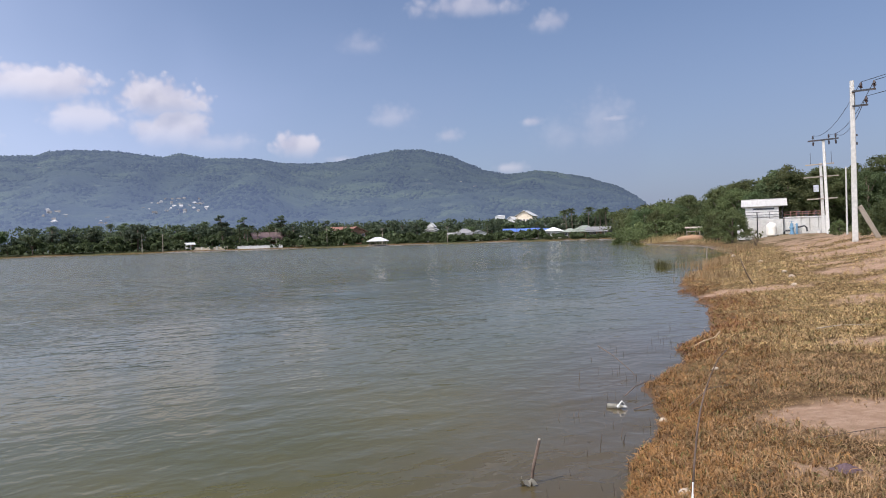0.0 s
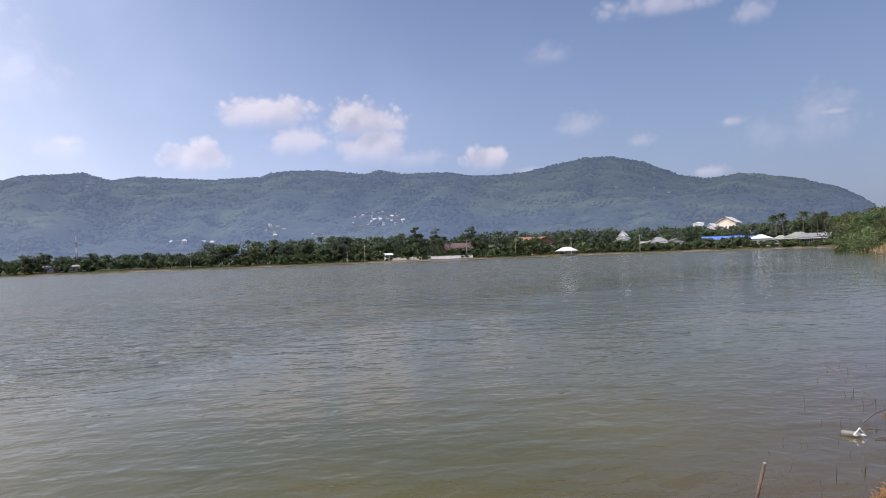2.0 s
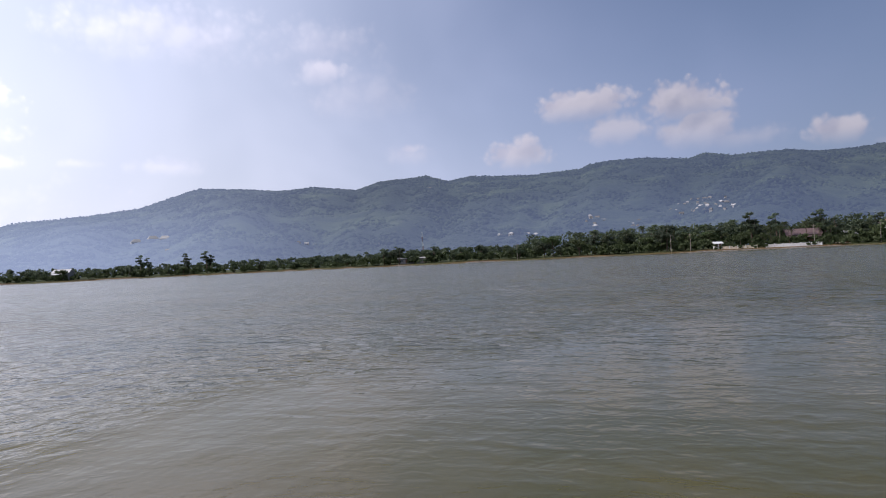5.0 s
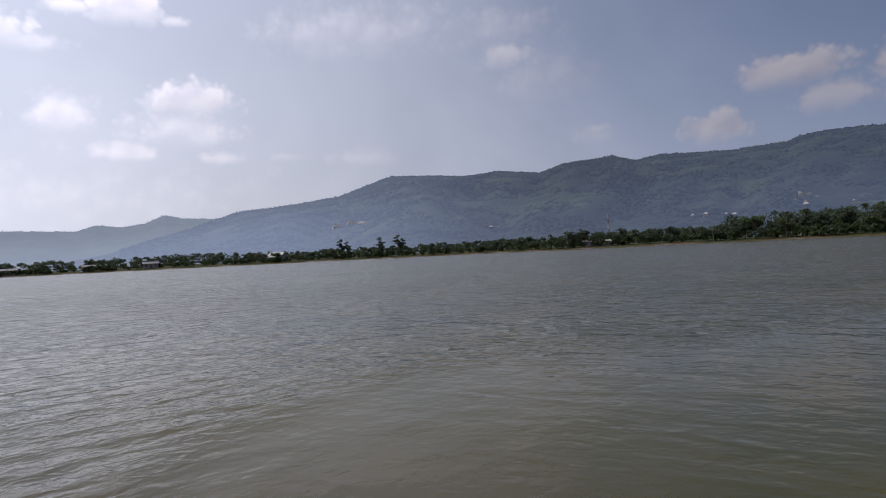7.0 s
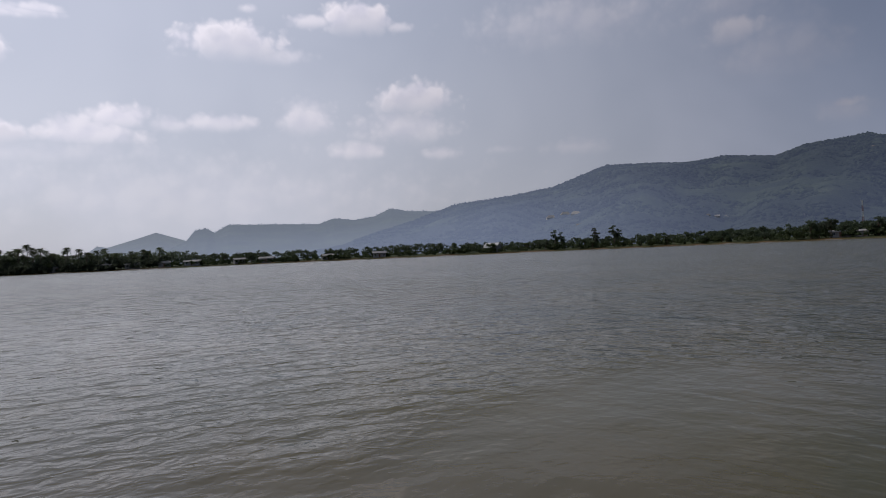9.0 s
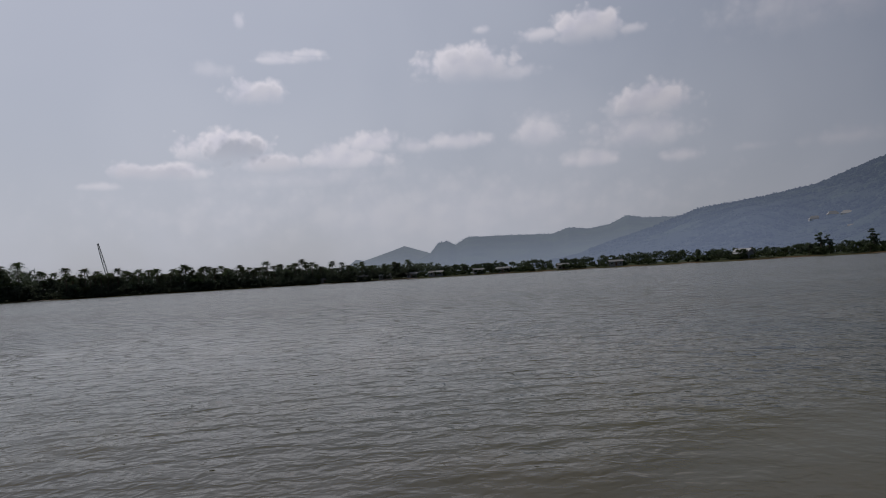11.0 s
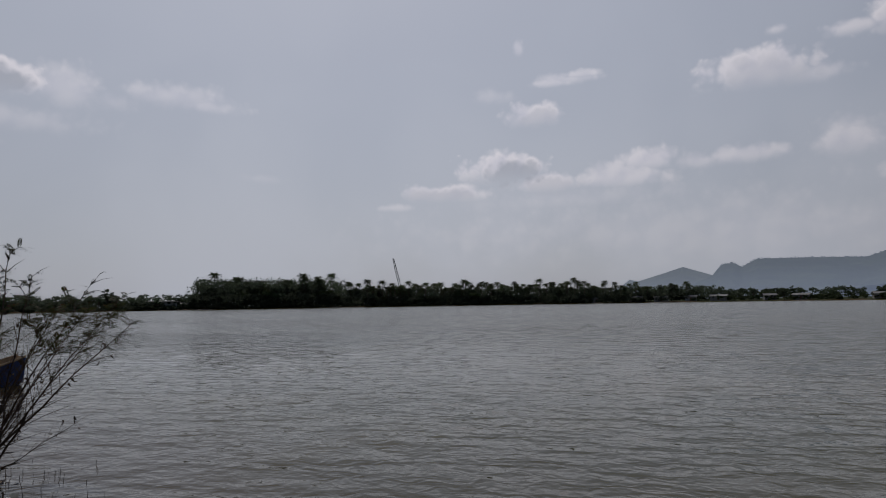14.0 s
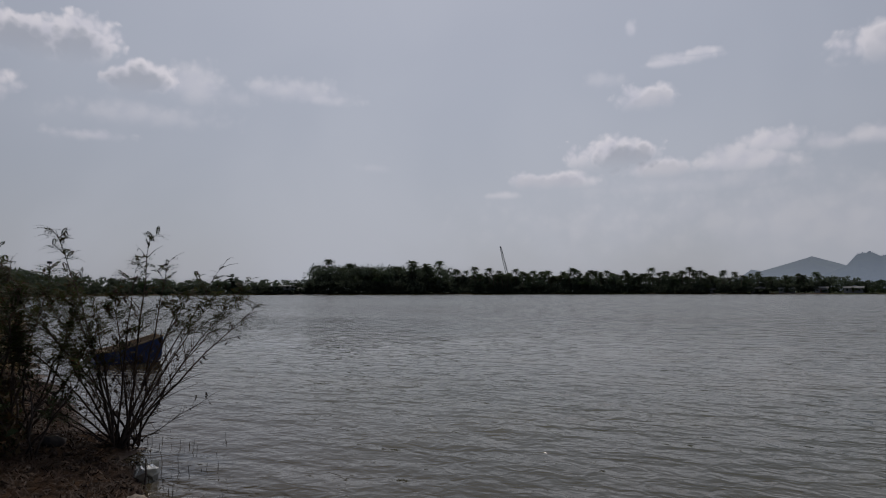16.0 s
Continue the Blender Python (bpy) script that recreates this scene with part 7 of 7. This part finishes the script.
def fan_bush(at, right, away, stems, label, seed):
    """Nearly straight stems fan out from one foot; side twigs on their upper parts carry drooping feathered leaves."""
    rng = random.Random(seed)
    thing = base("bush", at, label, "bush")
    v, f, dead, df = [], [], [], []
    jitter = lambda k: Vector((rng.uniform(-k, k), rng.uniform(-k, k), rng.uniform(-k, k)))
    for tip_r, tip_a, tip_u, thick, leafy_ in stems:
        tip = right * tip_r + away * tip_a + Vector((0, 0, tip_u))
        foot = right * rng.uniform(-0.14, 0.14) + away * rng.uniform(-0.12, 0.12)
        sag = right * (-0.10 * tip_r) + Vector((0, 0, -0.07 * abs(tip_r)))
        pts = [foot.lerp(tip, k / 10) + sag * math.sin(math.pi * k / 10) + jitter(0.014) * (0 < k < 10) for k in range(11)]
        wood = Shape().tube(pts, [thick * (1.1 - 0.92 * k / 10) for k in range(11)], 6)
        side_sign = 1
        for k in range(3, 11):
            for _ in range(3 if k > 4 else 2):
                side_sign = -side_sign
                p0 = pts[k - 1].lerp(pts[k], rng.random())
                along = (pts[k] - pts[k - 1]).normalized()
                out = (along * rng.uniform(0.7, 1.2) + right * side_sign * rng.uniform(0.2, 0.9) + away * rng.uniform(-0.6, 0.6)).normalized()
                ln = rng.uniform(0.2, 0.62) * (1.25 - 0.085 * k)
                p1 = p0 + out * ln + Vector((0, 0, -0.03))
                wood.tube([p0, p0.lerp(p1, 0.5) + Vector((0, 0, 0.015)), p1], [thick * 0.30, thick * 0.2, thick * 0.08], 4, False)
                if p0.z > (1.22 if tip_r > -0.4 else 0.85) and rng.random() < leafy_:
                    for j in range(15):
                        aim = out * 0.35 + right * rng.uniform(-1, 1) + away * rng.uniform(-0.7, 0.7) + Vector((0, 0, rng.uniform(-0.45, 0.35)))
                        feather(v, f, rng, p0.lerp(p1, (j + rng.random()) / 15), aim, rng.uniform(0.10, 0.19))
                elif rng.random() < (0.75 if tip_r < 0.3 else 0.35):
                    for _ in range(rng.randint(1, 4)):
                        q, w_ = p0.lerp(p1, rng.random()), rng.uniform(0.014, 0.032)
                        i = len(dead)
                        dead += [tuple(q + Vector((rng.uniform(-w_, w_), rng.uniform(-w_, w_), rng.uniform(-2.2 * w_, 0.6 * w_)))) for _ in range(4)]
                        df.append((i, i + 1, i + 2, i + 3))
        for _ in range(3 if leafy_ > 0 else 0):
            feather(v, f, rng, pts[-1] - (pts[-1] - pts[-2]) * rng.random(), (pts[-1] - pts[-2]).normalized() * 0.7 + jitter(0.8), rng.uniform(0.08, 0.13))
        wood.done("stem", TWIG, thing, smooth=True)
    mesh_object("foliage", v, f, PINNATE, thing, "fine feathery green leaflets")
    mesh_object("dead_leaves", dead, df, TWIG, thing, "shrivelled brown leaves")
    return thing


RIGHT, AWAY = Vector((-0.906, 0.423, 0)), Vector((-0.423, -0.906, 0))
BUSH = [(1.44, 0.0, 1.60, 0.017, 0.45), (1.26, 0.4, 1.66, 0.013, 0.85), (1.22, -0.2, 1.84, 0.014, 0.7), (1.10, 0.2, 2.18, 0.013, 0.3), (0.93, -0.3, 1.78, 0.014, 0.85), (0.72, 0.4, 1.82, 0.014, 0.8),
        (0.55, -0.4, 1.70, 0.013, 0.75), (0.40, 0.1, 2.12, 0.013, 0.4), (0.20, 0.0, 2.42, 0.017, 0.45), (0.05, -0.3, 2.02, 0.013, 0.5), (-0.18, 0.3, 1.80, 0.014, 0.75), (-0.40, -0.2, 1.72, 0.014, 0.7),
        (-0.78, 0.1, 2.46, 0.017, 0.5), (-0.61, -0.4, 1.80, 0.013, 0.8), (-0.90, 0.3, 1.76, 0.014, 0.85), (-1.16, -0.2, 1.80, 0.014, 0.85), (-1.42, 0.2, 2.25, 0.013, 0.3), (-1.52, 0.3, 1.68, 0.014, 0.85),
        (-1.40, -0.3, 1.30, 0.013, 0.5), (-1.36, 0.1, 0.96, 0.013, 0.1), (-1.18, -0.2, 0.78, 0.011, 0.0), (-0.80, 0.6, 1.22, 0.011, 0.3), (0.90, -0.1, 0.54, 0.008, 0.0), (0.75, 0.7, 1.35, 0.011, 0.4)]
wild = random.Random(33)
BUSH += [(wild.uniform(-1.2, 0.8), wild.uniform(-0.5, 0.7), wild.uniform(0.6, 1.3), 0.007, 0.05) for _ in range(5)]
fan_bush(on_bank(-4.02, -8.15), RIGHT, AWAY, BUSH, "feathery half-bare bush fanning out over the water", 91)
THICKET = [(rr * 1.15, aa, uu * 1.12, 0.014, 0.98) for rr, aa, uu in ((-0.9, 0.2, 1.6), (-0.5, -0.4, 1.5), (-0.2, 0.5, 1.8), (0.2, 0.1, 1.7), (0.5, -0.3, 1.45), (0.8, 0.4, 1.3), (-1.2, -0.1, 1.3), (0.0, -0.7, 1.2), (0.4, 0.9, 1.5), (-0.6, 0.9, 1.55))]
feathery_bush(on_bank(-3.30, -9.25), RIGHT, AWAY, THICKET, "dense dark feathery bush on the bank", 92, 0.21, 0.9)
feathery_bush(on_bank(-2.98, -8.0), RIGHT, AWAY, [(r_ * 0.8, a_ * 0.8, u_ * 0.55, 0.011, 0.7) for r_, a_, u_, _, _ in THICKET[::2]], "low dark feathery bush covering the bank", 97, 0.19, 0.9, 3)
feathery_bush(on_bank(-2.55, -8.9), RIGHT, AWAY, THICKET, "dense dark feathery bush on the bank", 96, 0.21, 0.9)
feathery_bush(on_bank(-3.45, -11.6), RIGHT, AWAY, THICKET, "dense dark feathery bush on the bank", 93, 0.23, 0.9)
feathery_bush(on_bank(29.5, 62.5), Vector((0.9, 0.42, 0)), Vector((-0.42, 0.9, 0)), [(r_ * 1.1, a_, u_ * 0.75, 0.014, 0.9) for r_, a_, u_, _, _ in THICKET], "low grey-green bush on the open bank", 94, 0.24, 0.5)
feathery_bush(on_bank(40.5, 62.5), Vector((0.85, 0.5, 0)), Vector((-0.5, 0.85, 0)), [(r_ * 1.4, a_, u_ * 0.9, 0.014, 0.95) for r_, a_, u_, _, _ in THICKET], "rough green bush near the power pole", 95, 0.34, 0.5)

plank = Shape().box(-0.14, 0.14, -0.03, 0.03, -0.2, 2.1, 0.01).done("plank", OLD_WOOD, at=on_bank(24.6, 37.4, 0, 0.0) @ Matrix.Rotation(radians(-30), 4, "Y"))
tagged(plank, "weathered grey plank leaning in the bushes", "plank")


# ---- the boat ----
def boat():
    """A small open boat; its blunt bow is a little raised."""
    thing = base("boat", Matrix.Translation((-8.46, -17.83, 0.0)) @ Matrix.Rotation(math.atan2(0.423, -0.906) + 0.2, 4, "Z") @ Matrix.Diagonal((0.42, 0.8, 0.95, 1)), "small wooden boat with a dark blue hull moored by the bank", "boat")
    rows, cols = 12, 9
    outer, inner = [], []
    for i in range(rows + 1):
        x = -1.9 + 3.8 * i / rows
        half = 0.64 * (1 - 0.30 * max(0.0, (x - 0.4) / 1.5) ** 2 - 0.12 * max(0.0, (-x - 0.8) / 1.1) ** 2)
        top = 0.30 + 0.40 * max(0.0, (x + 1.6) / 3.5) ** 1.3
        low = -0.14 + 0.16 * max(0.0, (x - 0.7) / 1.2) ** 2
        for j in range(cols):
            u = -1 + 2 * j / (cols - 1)
            y = half * math.copysign(abs(u) ** 0.6, u)
            z = low + (top - low) * abs(u) ** 2.6
            outer.append((x, y, z))
            inner.append((x * 0.97, y * 0.93, z + 0.035 if abs(u) < 0.99 else z))
    quads = [(i * cols + j, (i + 1) * cols + j, (i + 1) * cols + j + 1, i * cols + j + 1) for i in range(rows) for j in range(cols - 1)]
    bow = rows * cols
    ends = [tuple(range(cols)), tuple(range(bow + cols - 1, bow - 1, -1))]
    mesh_object("hull", outer, [q[::-1] for q in quads] + ends, BOAT_BLUE, thing, "dark blue painted hull")
    mesh_object("lining", inner, quads + [e[::-1] for e in ends], TAN_WOOD, thing, "tan inner boards")
    for side in (0, cols - 1):
        Shape().tube([Vector(outer[i * cols + side]) + Vector((0, 0, 0.012)) for i in range(rows + 1)], 0.03, 6).done("gunwale", TAN_WOOD, thing)
    for x, w_ in ((-1.2, 0.55), (0.1, 0.6), (1.2, 0.5)):
        Shape().box(x - 0.13, x + 0.13, -w_, w_, 0.27, 0.31, 0.008).done("thwart", TAN_WOOD, thing)
    Shape().box(1.35, 1.86, -0.40, 0.40, 0.52, 0.56, 0.01).done("foredeck", TAN_WOOD, thing)


boat()
heap = rock_shape(random.Random(8), 0.75, 0.35).done("sand_heap", TAN_WOOD, smooth=True, at=on_bank(-6.0, -20.5, 0, 0.05))
tagged(heap, "low heap of tan dry reeds behind the boat", "heap")


# ---- on the spit ----
stall = base("wooden_table", on_bank(37.8, 100.0, -20), "rough wooden table with a small roof on the spit", "table")
Shape().box(-1.0, 1.0, -0.5, 0.5, 0.9, 0.98, 0.01).done("tabletop", OLD_WOOD, stall)
for x in (-0.9, 0.9):
    for y in (-0.42, 0.42):
        Shape().box(x - 0.05, x + 0.05, y - 0.05, y + 0.05, -0.2, 1.5 if y > 0 else 0.9).done("leg", OLD_WOOD, stall)
Shape().slab([(-1.2, -0.7, 1.45), (1.2, -0.7, 1.45), (1.2, 0.7, 1.65), (-1.2, 0.7, 1.65)], 0.06).done("roof", OLD_WOOD, stall)
for k, (x, y, t_) in enumerate(((34.2, 99.5, 10), (34.6, 99.0, -15), (35.3, 99.8, 30))):
    b_ = Shape().box(-1.5, 1.5, -0.12, 0.12, 0.0, 0.05, 0.01).done("board", STONE, at=on_bank(x, y, t_, 0.1 + 0.06 * k))
    tagged(b_, "pale weathered board lying at the water's edge", "board", "boards on the spit")


# brown scrub that covers the rising bank beside the bush
BROWN_SCRUB = leafy("brown_scrub", (0.040, 0.028, 0.014), (0.190, 0.125, 0.060), 0.35, (0.05, 0.065, 0.02), 0.25)
rs = np.random.RandomState(61)
heaps, wide = [], []
for _ in range(90):
    az_, r_ = 161.0 + 11.0 * rs.rand() ** 0.8, rs.uniform(8.4, 13.5)
    p_ = bearing(az_, r_)
    tall_ = np.interp(az_, [161, 163, 172], [0.15, 0.75, 1.0]) * rs.uniform(0.5, 1.1)
    for u_ in (0.2, 0.75):
        heaps.append((p_.x, p_.y, height(p_.x, p_.y) + tall_ * u_)), wide.append(0.2 + 0.2 * tall_)
tagged(new("brown_scrub", crown_mesh("brown_scrub", *leaf_cloud(rs, heaps, wide, 14000, 0.045), BROWN_SCRUB)), "dense dry brown scrub on the rising bank", "scrub", kind="stuff")


# lumps of dark earth under the bushes
lumps = Shape()
rl = random.Random(12)
for _ in range(700):
    x_, y_ = rl.uniform(-4.4, -1.6), rl.uniform(-12.5, -6.3)
    if float(inland(np.array([x_]), np.array([y_]))[0]) < 0.05:
        continue
    r_ = rl.uniform(0.012, 0.045)
    z_ = height(x_, y_)
    k_ = rock_shape(rl, r_, 0.7)
    lumps.add([(a + x_, b + y_, c + z_ + 0.2 * r_) for a, b, c in k_.v], k_.f)
tagged(lumps.done("earth_clods", surface("dark_earth", (0.045, 0.028, 0.018), (0.130, 0.083, 0.050), 20.0, 0.95, 0.6)), "clods of dark earth on the bank under the bushes", "earth", kind="stuff")

# tan earth heaped on the spit
spit = rock_shape(random.Random(19), 2.6, 0.26).done("earth_heap", surface("orange_earth", (0.25, 0.145, 0.080), (0.37, 0.225, 0.130), 9.0, 0.95, 0.6, grime=(0.16, 0.10, 0.055)), smooth=True, at=on_bank(36.6, 97.5, 20, 0.1))
tagged(spit, "low heap of orange-tan earth on the spit", "heap")
